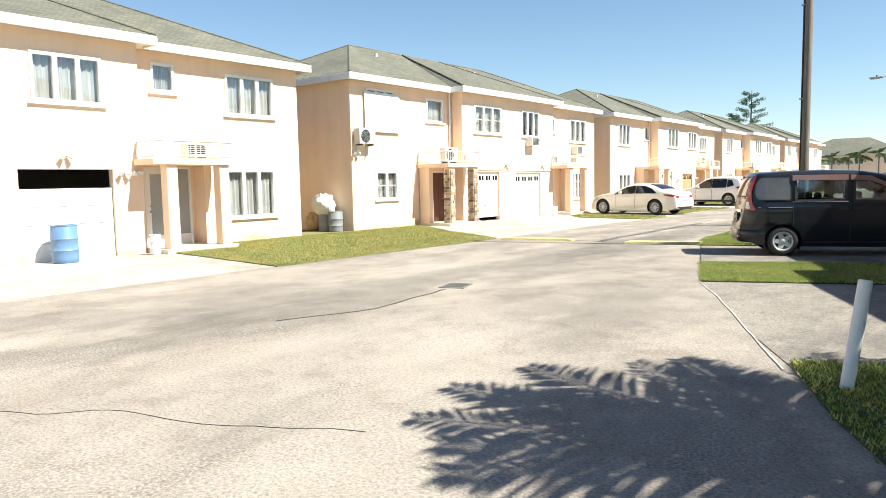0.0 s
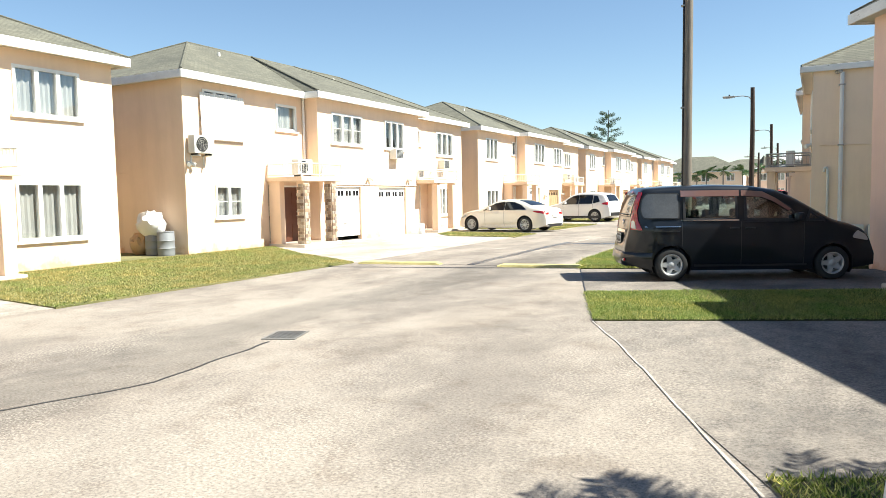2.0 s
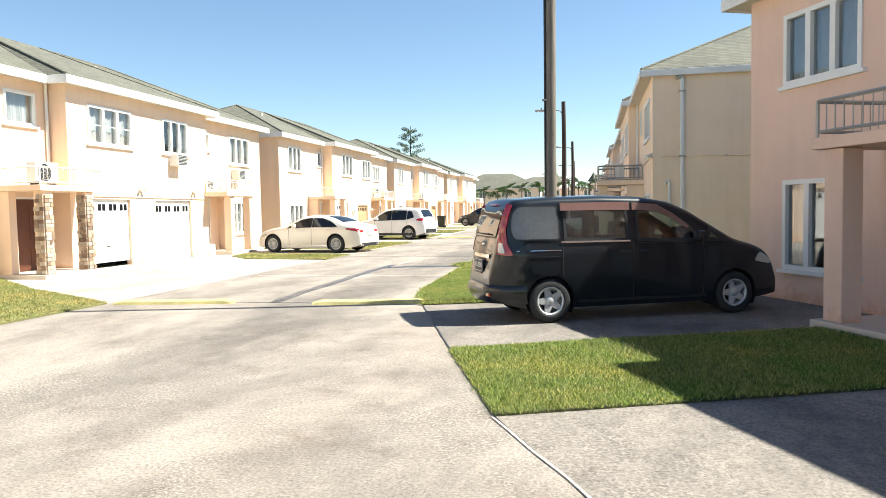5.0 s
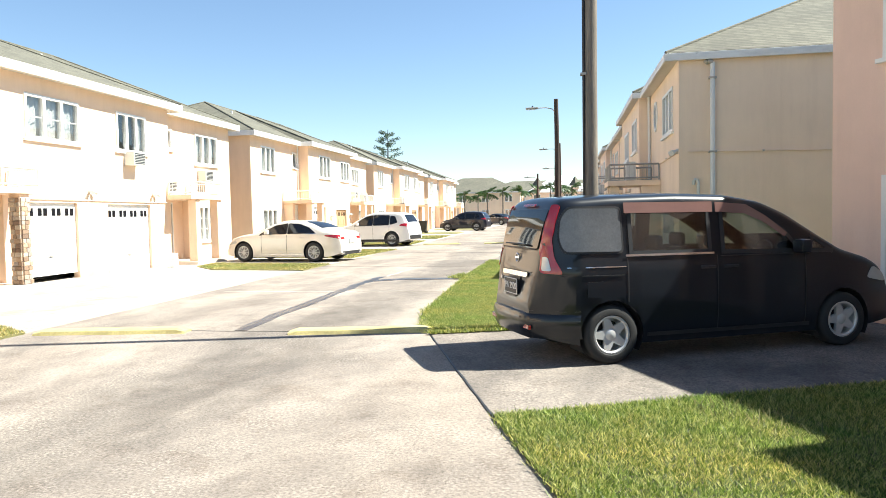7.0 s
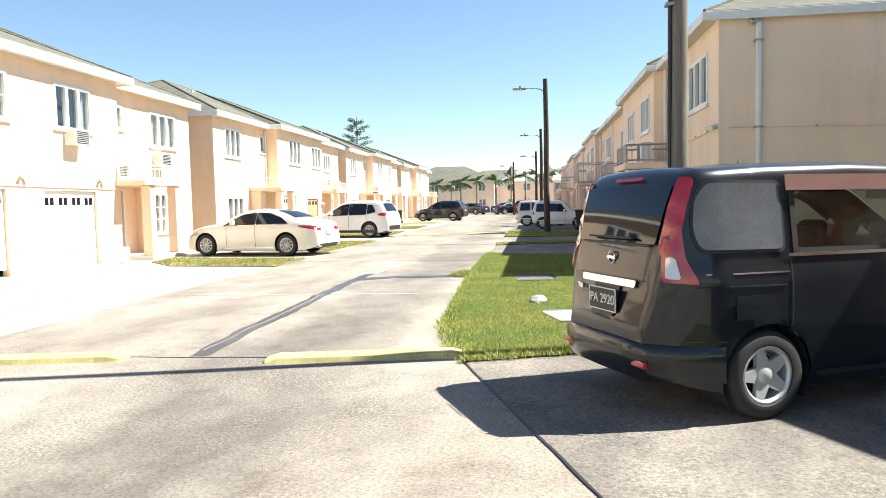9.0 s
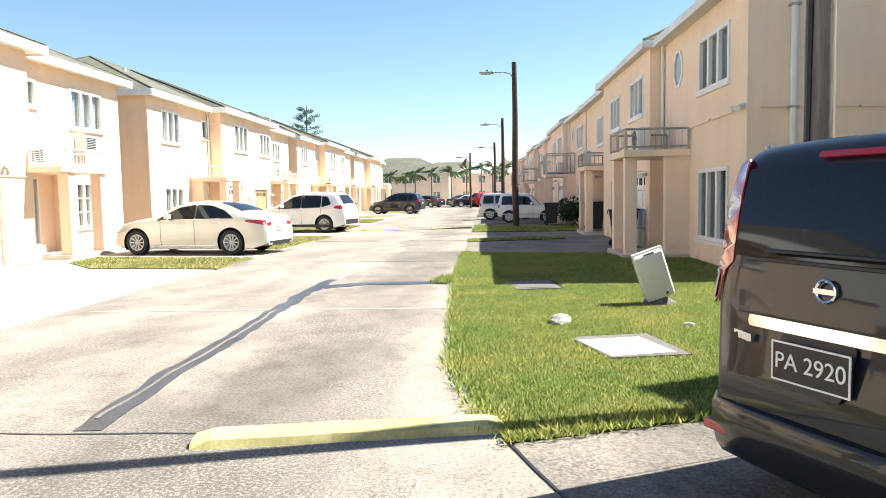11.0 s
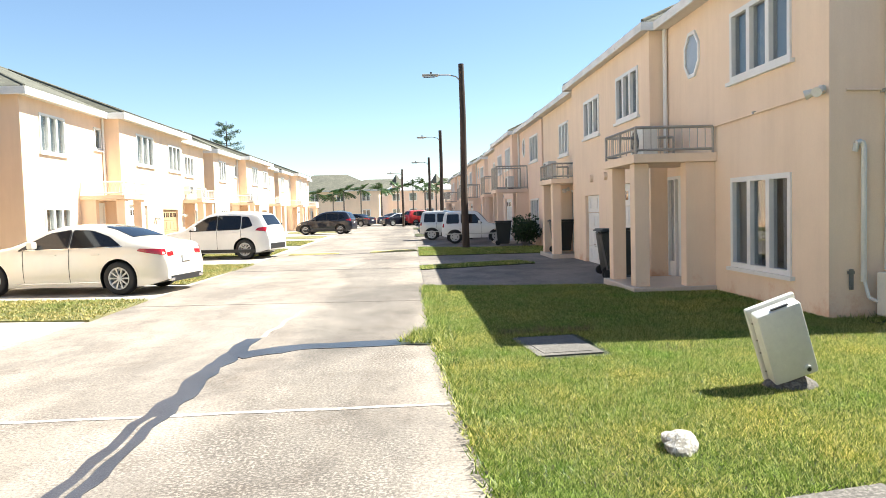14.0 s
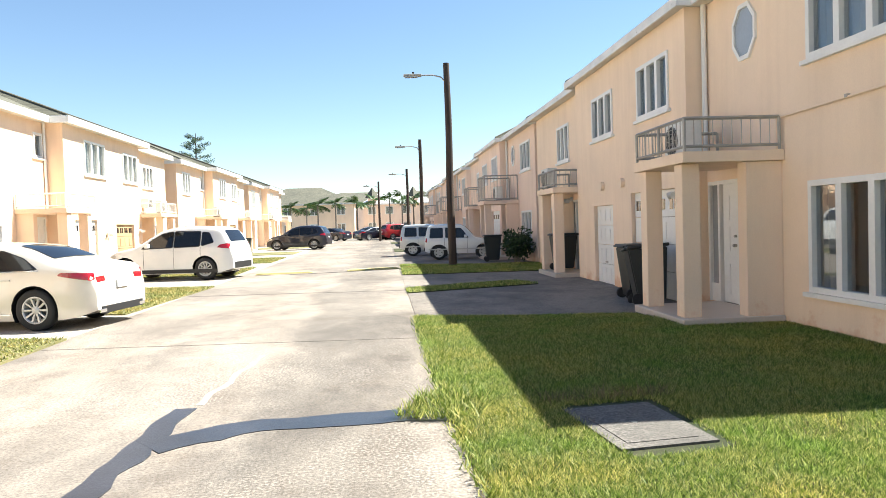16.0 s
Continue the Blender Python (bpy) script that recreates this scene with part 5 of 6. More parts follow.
SEDAN = dict(paint="pearl_paint", half=0.932, belt=0.98, roofw=0.70, rear=1.12, wb=2.87, r=0.345, spokes=10, rear_in=0.16, front_in=0.3, bot=0.17,
    top=[(0, 0.5), (0.02, 0.8), (0.06, 0.97), (0.2, 1.03), (0.55, 1.08), (0.8, 1.14), (1.3, 1.33), (1.7, 1.415), (2.2, 1.445), (2.55, 1.42), (2.9, 1.32), (3.3, 1.13), (3.6, 1.02), (4.1, 0.95), (4.6, 0.83), (4.85, 0.66), (4.96, 0.45)],
    windows=[[(1.0, 1.02), (2.12, 0.99), (2.14, 1.34), (1.7, 1.32), (1.3, 1.2)], [(2.2, 0.99), (3.35, 0.96), (3.05, 1.13), (2.7, 1.28), (2.22, 1.345)]], tail=[[(0.04, 0.8), (0.6, 0.9), (0.55, 0.95), (0.06, 0.93)]], head=[[(4.35, 0.68), (4.85, 0.58), (4.8, 0.64), (4.4, 0.78)]],
    trim=[([(0.95, 0.985), (3.4, 0.945), (3.4, 0.957), (0.95, 1.0)], "chrome", 0.006), ([(1.5, 0.27), (3.5, 0.24), (3.5, 0.255), (1.5, 0.29)], "chrome", 0.006)], seams=[2.17, 3.25], handles=[1.55, 2.55], mirror=(2.95, 1.0),
    glass=[(0.85, 1.55, 0.82, 0.8, "rear_window"), (2.75, 3.5, 0.82, 0.92, "windscreen")], corner=[(0.03, 0.055, 0.62, 0.95, "redlens", "tail_lamp")], rear_bits=[(-0.005, 0.7, 0.36, 0.13, "ghost", "number_plate"), (0.0, 0.3, 1.3, 0.12, "dark", "bumper_insert")], rear_pairs=[(-0.01, 0.62, 0.29, 0.18, 0.06, "chrome", "exhaust")])
SUV = dict(paint="white_paint", half=0.91, belt=1.08, roofw=0.74, rear=0.98, wb=2.705, r=0.36, spokes=10, rear_in=0.14, front_in=0.28, bot=0.22,
    top=[(0, 0.6), (0.02, 0.9), (0.08, 1.08), (0.25, 1.38), (0.42, 1.6), (0.7, 1.67), (1.5, 1.71), (2.1, 1.69), (2.5, 1.6), (3.0, 1.33), (3.35, 1.12), (3.7, 1.04), (4.2, 0.95), (4.5, 0.8), (4.6, 0.62), (4.64, 0.48)],
    windows=[[(0.62, 1.2), (1.05, 1.1), (1.05, 1.52), (0.8, 1.5)], [(1.12, 1.09), (2.0, 1.07), (2.0, 1.56), (1.12, 1.54)], [(2.07, 1.07), (3.15, 1.05), (2.8, 1.32), (2.45, 1.5), (2.07, 1.56)]], tail=[[(0.06, 0.98), (0.5, 1.03), (0.4, 1.12), (0.12, 1.16)]], head=[[(4.1, 0.78), (4.5, 0.66), (4.42, 0.78), (4.15, 0.88)]],
    trim=[([(0.5, 0.24), (4.0, 0.24), (4.0, 0.36), (0.5, 0.36)], "dark", 0.008)], seams=[1.08, 2.03, 3.1], handles=[1.3, 2.2], mirror=(2.9, 1.08), glass=[(0.14, 0.38, 0.82, 0.8, "rear_window"), (2.62, 3.3, 0.82, 0.92, "windscreen")], rear_bits=[(0.03, 0.86, 0.34, 0.13, "ghost", "number_plate"), (0.0, 0.45, 1.3, 0.2, "dark", "bumper_insert")])
JEEP = dict(paint="white_paint", half=0.86, belt=1.1, roofw=0.82, rear=0.75, wb=2.45, r=0.36, spokes=5, rear_in=0.06, front_in=0.14, bot=0.3,
    top=[(0, 0.7), (0.015, 1.0), (0.06, 1.35), (0.13, 1.68), (0.3, 1.76), (1.2, 1.79), (1.9, 1.77), (2.15, 1.7), (2.45, 1.4), (2.7, 1.12), (3.0, 1.06), (3.6, 1.0), (3.85, 0.92), (3.97, 0.75), (4.0, 0.55)],
    windows=[[(0.28, 1.13), (0.98, 1.13), (0.98, 1.6), (0.34, 1.6)], [(1.15, 1.13), (2.35, 1.11), (2.1, 1.42), (1.95, 1.58), (1.15, 1.61)]], tail=[[(0.03, 0.9), (0.13, 0.9), (0.13, 1.12), (0.06, 1.12)]], head=[[(3.75, 0.72), (3.95, 0.66), (3.92, 0.8), (3.78, 0.86)]],
    trim=[([(0.2, 0.5), (3.8, 0.5), (3.8, 0.56), (0.2, 0.56)], "silver_paint", 0.01)], seams=[1.07, 2.3], handles=[1.25], mirror=(2.2, 1.12), glass=[(0.05, 0.12, 0.85, 0.85, "rear_window"), (2.2, 2.62, 0.88, 0.92, "windscreen")], rear_bits=[(0.0, 0.82, 0.34, 0.13, "ghost", "number_plate"), (-0.03, 0.55, 1.5, 0.16, "dark", "bumper")])


def squash(spec, kx, rear, z0=9.0, kz=1.0):
    """The same vehicle made shorter by kx, and lower by kz above z0."""
    def zz(z):
        return z if z < z0 else z0 + (z - z0) * kz

    def poly(p):
        return [(x * kx, zz(z)) for x, z in p]

    s = dict(spec, rear=rear, top=poly(spec["top"]), belt=zz(spec["belt"]))
    for key in ("windows", "tail", "tail_clear", "head"):
        s[key] = [poly(p) for p in spec.get(key, [])]
    s["trim"] = [(poly(p), a, b) for p, a, b in spec["trim"]]
    s["seams"], s["handles"] = [x * kx for x in spec["seams"]], [x * kx for x in spec["handles"]]
    s["mirror"] = (spec["mirror"][0] * kx, zz(spec["mirror"][1]))
    s["glass"] = [(a * kx, b * kx, *r) for a, b, *r in spec["glass"]]
    s["corner"] = [(a * kx, b * kx, *r) for a, b, *r in spec.get("corner", [])]
    s["rear_bits"] = [(x * kx, zz(z), *r) for x, z, *r in spec.get("rear_bits", [])]
    return s


SEDAN = squash(SEDAN, 0.955, 1.0)
SUV = squash(SUV, 0.955, 0.9)
JEEP = squash(dict(JEEP, wb=2.15), 0.88, 0.66)
car(pose(-3.751, 16.225, 0.008, 0, 0, 24.5), "black people carrier with red tail lamps parked on the driveway", VAN)
car(pose(-12.36, 32.52, 0.006, 0, 0, 170), "pearl white saloon car parked nose-in before the house", SEDAN)
car(pose(-12.3, 43.55, 0.006, 0, 0, 168), "white sport utility car parked nose-in before the house", SUV)
car(pose(-11.6, 71.6, 0.006, 0, 0, 170), "black sport utility car parked nose-in before the house", dict(SUV, paint="navy_paint"))
car(pose(-4.4, 50.6, 0.008, 0, 0, -6) @ Matrix.Diagonal((0.9, 0.86, 0.84, 1)), "white off-road car parked nose-in on the driveway", JEEP)
car(pose(-5.35, 55.2, 0.008, 0, 0, -4) @ Matrix.Diagonal((0.95, 0.88, 0.86, 1)), "silver off-road car with two-tone paint parked nose-in", dict(JEEP, paint="silver_paint"))
car(pose(-6.2, 97.0, 0.0, 0, 0, 25), "red hatchback car parked at the end of the road", dict(SUV, paint="red_paint", r=0.32))
car(pose(-8.9, 97.5, 0.0, 0, 0, 35), "black saloon car parked at the end of the road", dict(SEDAN, paint="navy_paint"))
car(pose(-11.6, 99.0, 0.0, 0, 0, 150), "dark saloon car parked at the end of the road", dict(SEDAN, paint="navy_paint"))
van = [o for o in scene.collection.objects if o.name == "van"][0]
BACK = Matrix(((0, 0, -1, 0), (-1, 0, 0, 0), (0, 1, 0, 0), (0, 0, 0, 1)))  # a sheet that faces backwards
plate = part("number_plate", boxes((-0.19, 0.19, -0.085, 0.085, -0.008, 0.008), bevel=0.006), M["dark"], van, "black number plate with white characters")
plate.matrix_basis = Matrix.Translation((-0.8 + 0.0, 0, 0.785)) @ BACK
part("plate_rim", boxes((-0.19, 0.19, 0.077, 0.085, 0.006, 0.011), (-0.19, 0.19, -0.085, -0.077, 0.006, 0.011), (-0.19, -0.182, -0.077, 0.077, 0.006, 0.011), (0.182, 0.19, -0.077, 0.077, 0.006, 0.011)), M["white"], plate)
txt = bpy.data.curves.new("plate_text", "FONT")
txt.body, txt.size, txt.align_x, txt.align_y, txt.extrude = "PA 2920", 0.1, "CENTER", "CENTER", 0.002
tx = new("plate_text", txt)
tx.data.materials.append(M["white"])
tx.parent = plate
tx.matrix_basis = Matrix.Translation((0, 0, 0.01))
bm = bmesh.new()
ring = [Vector((0.045 * math.cos(a * math.pi / 12), 0.045 * math.sin(a * math.pi / 12), 0)) for a in range(25)]
for a, b in zip(ring[:-1], ring[1:]):
    rod(bm, a, b, 0.007, 6)
box(bm, -0.055, 0.055, -0.011, 0.011, -0.006, 0.008)
part("badge", bm, M["chrome"], van, "round chrome badge with a bar").matrix_basis = Matrix.Translation((-0.8 + 0.075, 0, 1.09)) @ BACK
for k in range(6):
    part("lettering", boxes((0.0, 0.012, 0.33 + k * 0.036, 0.356 + k * 0.036, 0.83, 0.865)), M["chrome"], van, "small chrome lettering").matrix_basis = Matrix.Translation((-0.8 + 0.012 + 0.011 * k, 0, 0))

# ---- poles and lamps ----
def pole(x, y, h, r, mat, label, lamp=True):
    th = thing("street_lamp" if lamp else "utility_pole", pose(x, y, 0, 0, 0, 0), label, "street lamp" if lamp else "utility pole", "street poles")
    bm = bmesh.new()
    n, seg = 12, 12
    rows = []
    for k in range(n + 1):
        z = -0.1 + (h + 0.1) * k / n
        rr = r * (1 - 0.28 * k / n)
        cx, cy = 0.012 * math.sin(k * 0.7 + x), 0.012 * math.cos(k * 0.9 + x)
        rows.append([bm.verts.new((cx + rr * math.cos(2 * math.pi * a / seg), cy + rr * math.sin(2 * math.pi * a / seg), z)) for a in range(seg)])
    for p, q in zip(rows[:-1], rows[1:]):
        for a in range(seg):
            bm.faces.new((p[a], p[(a + 1) % seg], q[(a + 1) % seg], q[a]))
    bm.faces.new(rows[-1])
    part("post", bm, mat, th, smooth=True)
    if lamp:
        pts = [(0, 0, h - 0.75), (-0.2, 0, h - 0.5), (-0.5, 0, h - 0.42), (-0.95, 0, h - 0.42)]
        part("arm", rods(pts, 0.025, 8), M["metal"], th)
        hd = part("lamp_head", boxes((-1.55, -0.9, -0.12, 0.12, h - 0.47, h - 0.38), bevel=0.03), M["metal"], th)
        part("lens", boxes((-1.5, -1.05, -0.09, 0.09, h - 0.5, h - 0.472)), M["clearlens"], hd)
        part("photocell", rod(bmesh.new(), (-1.2, 0, h - 0.38), (-1.2, 0, h - 0.3), 0.04, 8), M["dark"], hd)
    else:
        part("conduit", rods([(-0.11, -0.03, 0.0), (-0.09, -0.04, 4.5), (-0.075, -0.03, h - 0.2)], 0.022, 6), M["dark"], th, "black cable conduit")
        for z in (1.2, 3.4, 5.5, 7.6):
            part("strap", boxes((-0.14, -0.06, -0.08, 0.02, z, z + 0.03)), M["metal"], th)
    return th


pole(-3.53, 17.93, 10.2, 0.1, M["pole"], "tall weathered grey timber utility pole beside the lawn", False)
pole(-4.34, 45.22, 7.3, 0.15, M["brownpole"], "dark timber street lamp pole with a side arm")
pole(-4.37, 63.89, 6.8, 0.14, M["brownpole"], "dark timber street lamp pole with a side arm")
pole(-4.67, 80.44, 6.3, 0.14, M["brownpole"], "dark timber street lamp pole with a side arm")
pole(-7.17, 92.03, 6.0, 0.13, M["brownpole"], "dark timber street lamp pole with a side arm")


# ---- palms, trees, shrub ----
def frond_mesh(seed, length, droop, leaf):
    """One feather leaf along local x, arching down."""
    rng = random.Random(seed)
    verts, faces = [], []

    def pt(t):
        return Vector((length * t * (1 - 0.12 * t), 0.12 * math.sin(t * 2 + seed), 0.55 * length * (0.55 * t - droop * t * t)))

    n = 30
    for k in range(n):
        a, b = pt(k / n), pt((k + 1) / n)
        w = 0.03 * (1 - 0.85 * k / n)
        i = len(verts)
        verts += [a + Vector((0, w, 0)), a - Vector((0, w, 0)), b - Vector((0, w, 0)), b + Vector((0, w, 0)), a + Vector((0, 0, -w)), b + Vector((0, 0, -w))]
        faces += [(i, i + 1, i + 2, i + 3), (i, i + 3, i + 5, i + 4), (i + 1, i + 4, i + 5, i + 2)]
    m = 46
    for k in range(m):
        t = 0.14 + 0.86 * k / m
        base = pt(t)
        tan = (pt(min(1, t + 0.02)) - pt(t - 0.02)).normalized()
        ll = leaf * (0.45 + 0.9 * math.sin(math.pi * min(1, t * 0.95 + 0.08))) * rng.uniform(0.85, 1.1)
        for s in (-1, 1):
            out = (tan * rng.uniform(0.5, 0.75) + Vector((0, s, 0)) * 0.8 + Vector((0, 0, rng.uniform(-0.45, -0.1)))).normalized()
            w = 0.026 * (length / 2.4)
            mid, tip = base + out * ll * 0.5 + Vector((0, 0, 0.02)), base + out * ll + Vector((0, 0, -0.14 * ll))
            i = len(verts)
            side = tan * w
            verts += [base - side * 0.5, base + side * 0.5, mid + side, mid - side, tip]
            faces += [(i, i + 1, i + 2, i + 3), (i + 3, i + 2, i + 4)]
    me = bpy.data.meshes.new("frond")
    me.from_pydata([tuple(v) for v in verts], [], faces)
    me.materials.append(M["frond"])
    return me


FRONDS = [frond_mesh(s, 2.5, d, 0.5) for s, d in ((1, 0.75), (2, 1.0), (3, 1.3))]


def palm(x, y, h, n, scale, seed, label, lean=(0.0, 0.0), group="palm trees"):
    rng = random.Random(seed)
    th = thing("palm_tree", pose(x, y, 0, 0, 0, rng.uniform(0, 360)), label, "palm tree", group)
    bm = bmesh.new()
    rows = []
    seg, k1 = 10, int(h / 0.12)
    for k in range(k1 + 1):
        t = k / k1
        r = (0.13 - 0.05 * t + 0.05 * max(0, 0.15 - t) / 0.15) * (1.06 if k % 2 else 0.96) * scale ** 0.5
        rows.append([bm.verts.new((lean[0] * t * t + r * math.cos(2 * math.pi * a / seg), lean[1] * t * t + r * math.sin(2 * math.pi * a / seg), -0.1 + (h + 0.1) * t)) for a in range(seg)])
    for p, q in zip(rows[:-1], rows[1:]):
        for a in range(seg):
            bm.faces.new((p[a], p[(a + 1) % seg], q[(a + 1) % seg], q[a]))
    part("trunk", bm, M["trunk"], th)
    for k in range(n):
        f = new("frond", FRONDS[(k * 2 + k // 3) % 3])
        f.parent = th
        up = 42 - 62 * ((k * 0.618) % 1.0)
        f.matrix_basis = pose(lean[0], lean[1], h - 0.02, rng.uniform(-12, 12), -up, 137.5 * k) @ Matrix.Diagonal((scale, scale, scale, 1))
    return th


near_palm = palm(3.05, 5.15, 3.6, 26, 1.15, 5, "young feather palm with arching green fronds beside the driveway")
for ang, up in ((169, 24), (185, 28), (200, 25)):
    f = new("frond", FRONDS[1])
    f.parent = near_palm
    f.matrix_basis = near_palm.matrix_basis.to_quaternion().to_matrix().to_4x4().inverted() @ pose(0, 0, 3.58, 4, -up, ang) @ Matrix.Diagonal((1.38, 1.25, 1.25, 1))
for i, (px, py, ph) in enumerate(((-17.5, 104, 3.6), (-15.9, 106, 3.4), (-14.4, 104, 3.8), (-12.4, 105, 4.0), (-9.8, 103, 3.9), (-7.9, 106, 4.2), (-6.0, 104, 4.3), (-4.6, 102, 4.4), (-3.2, 104, 4.2), (-19.5, 106, 3.2))):
    palm(px, py, ph + 0.35, 20, 0.62 + 0.06 * (i % 3), 20 + i, "feather palm in a row at the end of the road")


def clump(verts, faces, c, r, n, size, rng):
    for _ in range(n):
        d = Vector((rng.gauss(0, 1), rng.gauss(0, 1), rng.gauss(0, 0.8)))
        p = c + d.normalized() * r * rng.uniform(0.3, 1) ** 0.5
        u = Vector((rng.gauss(0, 1), rng.gauss(0, 1), rng.gauss(0, 1))).normalized() * size
        w = u.cross(Vector((rng.gauss(0, 1), rng.gauss(0, 1), rng.gauss(0, 1)))).normalized() * size * 0.5
        i = len(verts)
        verts += [p - u, p + w, p + u, p - w]
        faces.append((i, i + 1, i + 2, i + 3))


def conifer(x, y, h, seed):
    """A tall open tree with tiers of drooping feathery limbs."""
    rng = random.Random(seed)
    th = thing("tree", pose(x, y, 0), "tall dark feathery tree behind the houses", "tree", "background trees")
    bm = rod(bmesh.new(), (0, 0, -0.2), (0.3, 0, h), 0.3, 8, 0.05)
    part("trunk", bm, M["brownpole"], th)
    verts, faces = [], []
    limbs = bmesh.new()
    for k in range(26):
        z = h * (0.42 + 0.56 * k / 26)
        L = (h - z) * 0.42 + 0.7 + rng.uniform(-0.4, 0.6)
        a = k * 2.4
        tip = Vector((math.cos(a) * L, math.sin(a) * L, z + 0.25 * L))
        rod(limbs, (0.3 * z / h, 0, z), tip, 0.05, 5, 0.015)
        for j in range(6):
            c = Vector((0, 0, z)).lerp(tip, 0.3 + 0.7 * j / 5)
            clump(verts, faces, c, 0.42, 26, 0.13, rng)
    part("branch", limbs, M["brownpole"], th)
    me = bpy.data.meshes.new("crown")
    me.from_pydata([tuple(v) for v in verts], [], faces)
    me.materials.append(M["needle"])
    new("crown", me).parent = th


conifer(-36.0, 135, 17.0, 3)
conifer(-39.5, 138, 13.5, 8)


def shrub(x, y, r, h, seed):
    rng = random.Random(seed)
    th = thing("shrub", pose(x, y, 0), "dark green leafy shrub beside a porch column", "shrub", "shrubs")
    verts, faces = [], []
    for k in range(9):
        a = rng.uniform(0, 6.28)
        tip = Vector((math.cos(a) * r * rng.uniform(0.3, 1), math.sin(a) * r * rng.uniform(0.3, 1), h * rng.uniform(0.5, 1)))
        part("stem", rod(bmesh.new(), (0, 0, 0), tip, 0.015, 5, 0.005), M["trunk"], th)
        clump(verts, faces, tip, 0.3, 90, 0.06, rng)
        clump(verts, faces, tip * 0.6, 0.25, 60, 0.06, rng)
    me = bpy.data.meshes.new("leaves")
    me.from_pydata([tuple(v) for v in verts], [], faces)
    me.materials.append(M["shrub"])
    new("leaves", me).parent = th


shrub(-1.75, 46.0, 0.6, 1.2, 1)
shrub(-2.0, 45.4, 0.55, 1.1, 2)


# ---- far buildings ----
def far_house(x, y, w, d, h, ridge, rot, wall, label, gable=False, roof="roof", nwin=4):
    th = thing("house", pose(x, y, 0, 0, 0, rot), label, "house", "far houses")
    holes = []
    for k in range(nwin):
        c = w * (k + 0.5) / nwin
        for z in (0.9, 3.1):
            holes.append((c - 0.55, c + 0.55, z, z + 1.1))
    bm = bmesh.new()
    holed_wall(bm, 0, w, -0.2, h, 0, 0.2, holes)
    box(bm, 0, 0.2, 0.2, d, -0.2, h)
    box(bm, w - 0.2, w, 0.2, d, -0.2, h)
    box(bm, 0.2, w - 0.2, d - 0.2, d, -0.2, h)
    part("wall", bm, wall, th)
    for a, b, z0, z1 in holes:
        window(th, a, b, z0, z1, 0, 2, True, 0, False)
    e = 0.4
    bm = bmesh.new()
    hp = 0.0 if gable else d / 2 + e
    ra, rb = (-e + hp, d / 2, ridge), (w + e - hp, d / 2, ridge)
    slab_poly(bm, [(-e, -e, h), (w + e, -e, h), rb, ra], 0.12)
    slab_poly(bm, [(w + e, d + e, h), (-e, d + e, h), ra, rb], 0.12)
    if not gable:
        slab_poly(bm, [(-e, d + e, h), (-e, -e, h), ra], 0.12)
        slab_poly(bm, [(w + e, -e, h), (w + e, d + e, h), rb], 0.12)
    part("roof", bm, M[roof], th)
    if gable:
        for xx in (0.0, w - 0.2):
            bm = bmesh.new()
            a = [bm.verts.new(p) for p in ((xx, 0, h - 0.05), (xx, d, h - 0.05), (xx, d / 2, ridge - 0.12))]
            b = [bm.verts.new((v.co.x + 0.2, v.co.y, v.co.z)) for v in a]
            bm.faces.new(a)
            bm.faces.new(b[::-1])
            for k in range(3):
                bm.faces.new((a[k], a[(k + 1) % 3], b[(k + 1) % 3], b[k]))
            part("gable", bm, wall, th)
    else:
        part("fascia", boxes((-e, w + e, -e - 0.04, -e, h - 0.18, h)), M["fascia"], th)
    return th


far_house(-24, 112, 13.5, 9, 4.6, 6.9, 0, M["yellow"], "pale yellow two-storey house with a grey hip roof")
far_house(-13.2, 116, 3.4, 6, 4.4, 6.2, 90, M["yellow"], "pale yellow gabled house wing with white trim", True, "roof", 1)
far_house(-20, 138, 26, 12, 5.2, 7.4, 0, M["cream"], "long cream house with a wide grey roof", False, "roof", 8)
far_house(-9.5, 118, 9.5, 8, 4.6, 7.2, 0, M["cream"], "cream two-storey house with a white metal roof", False, "whiteroof", 4)
far_house(1.5, 118, 12, 8, 4.4, 6.6, 0, M["pink"], "pale peach house at the end of the road", False, "roof", 5)
far_house(-44, 118, 16, 9, 4.8, 7.6, 0, M["cream"], "cream house with a grey hip roof", False, "roof", 5)
for cx in (-8.2, -2.6):
    th = thing("dormer", pose(cx, 117.8, 4.9), "small pointed dark-roofed dormer turret", "dormer", "roof turrets")
    part("base", boxes((-0.6, 0.6, -0.6, 0.6, 0, 0.5)), M["cream"], th)
    part("spire", rod(bmesh.new(), (0, 0, 0.5), (0, 0, 1.9), 1.0, 4, 0.02), M["roof"], th)

# ---- things on the lawn and road ----
box_th = thing("utility_box", pose(-3.5, 22.45, 0.02, 0, 0, -8) @ Matrix.Diagonal((0.86, 0.88, 0.94, 1)), "tilted cream plastic utility box on a broken concrete base", "utility box")
bm = bmesh.new()
bmesh.ops.create_icosphere(bm, subdivisions=2, radius=1)
for v in bm.verts:
    v.co = Vector((v.co.x * 0.27, v.co.y * 0.17, max(-0.3, v.co.z) * 0.13)) * (1 + 0.25 * noise.noise(v.co * 2.3))
part("base", bm, M["oldslab"], box_th, "crumbling concrete footing")
bm = boxes((-0.21, 0.21, -0.12, 0.06, 0.02, 0.68), bevel=0.03)
cover = part("cover", bm, M["acwhite"], box_th, smooth=True)
back = part("back_plate", boxes((-0.235, 0.235, 0.065, 0.13, 0.0, 0.7), bevel=0.015), M["acwhite"], box_th)
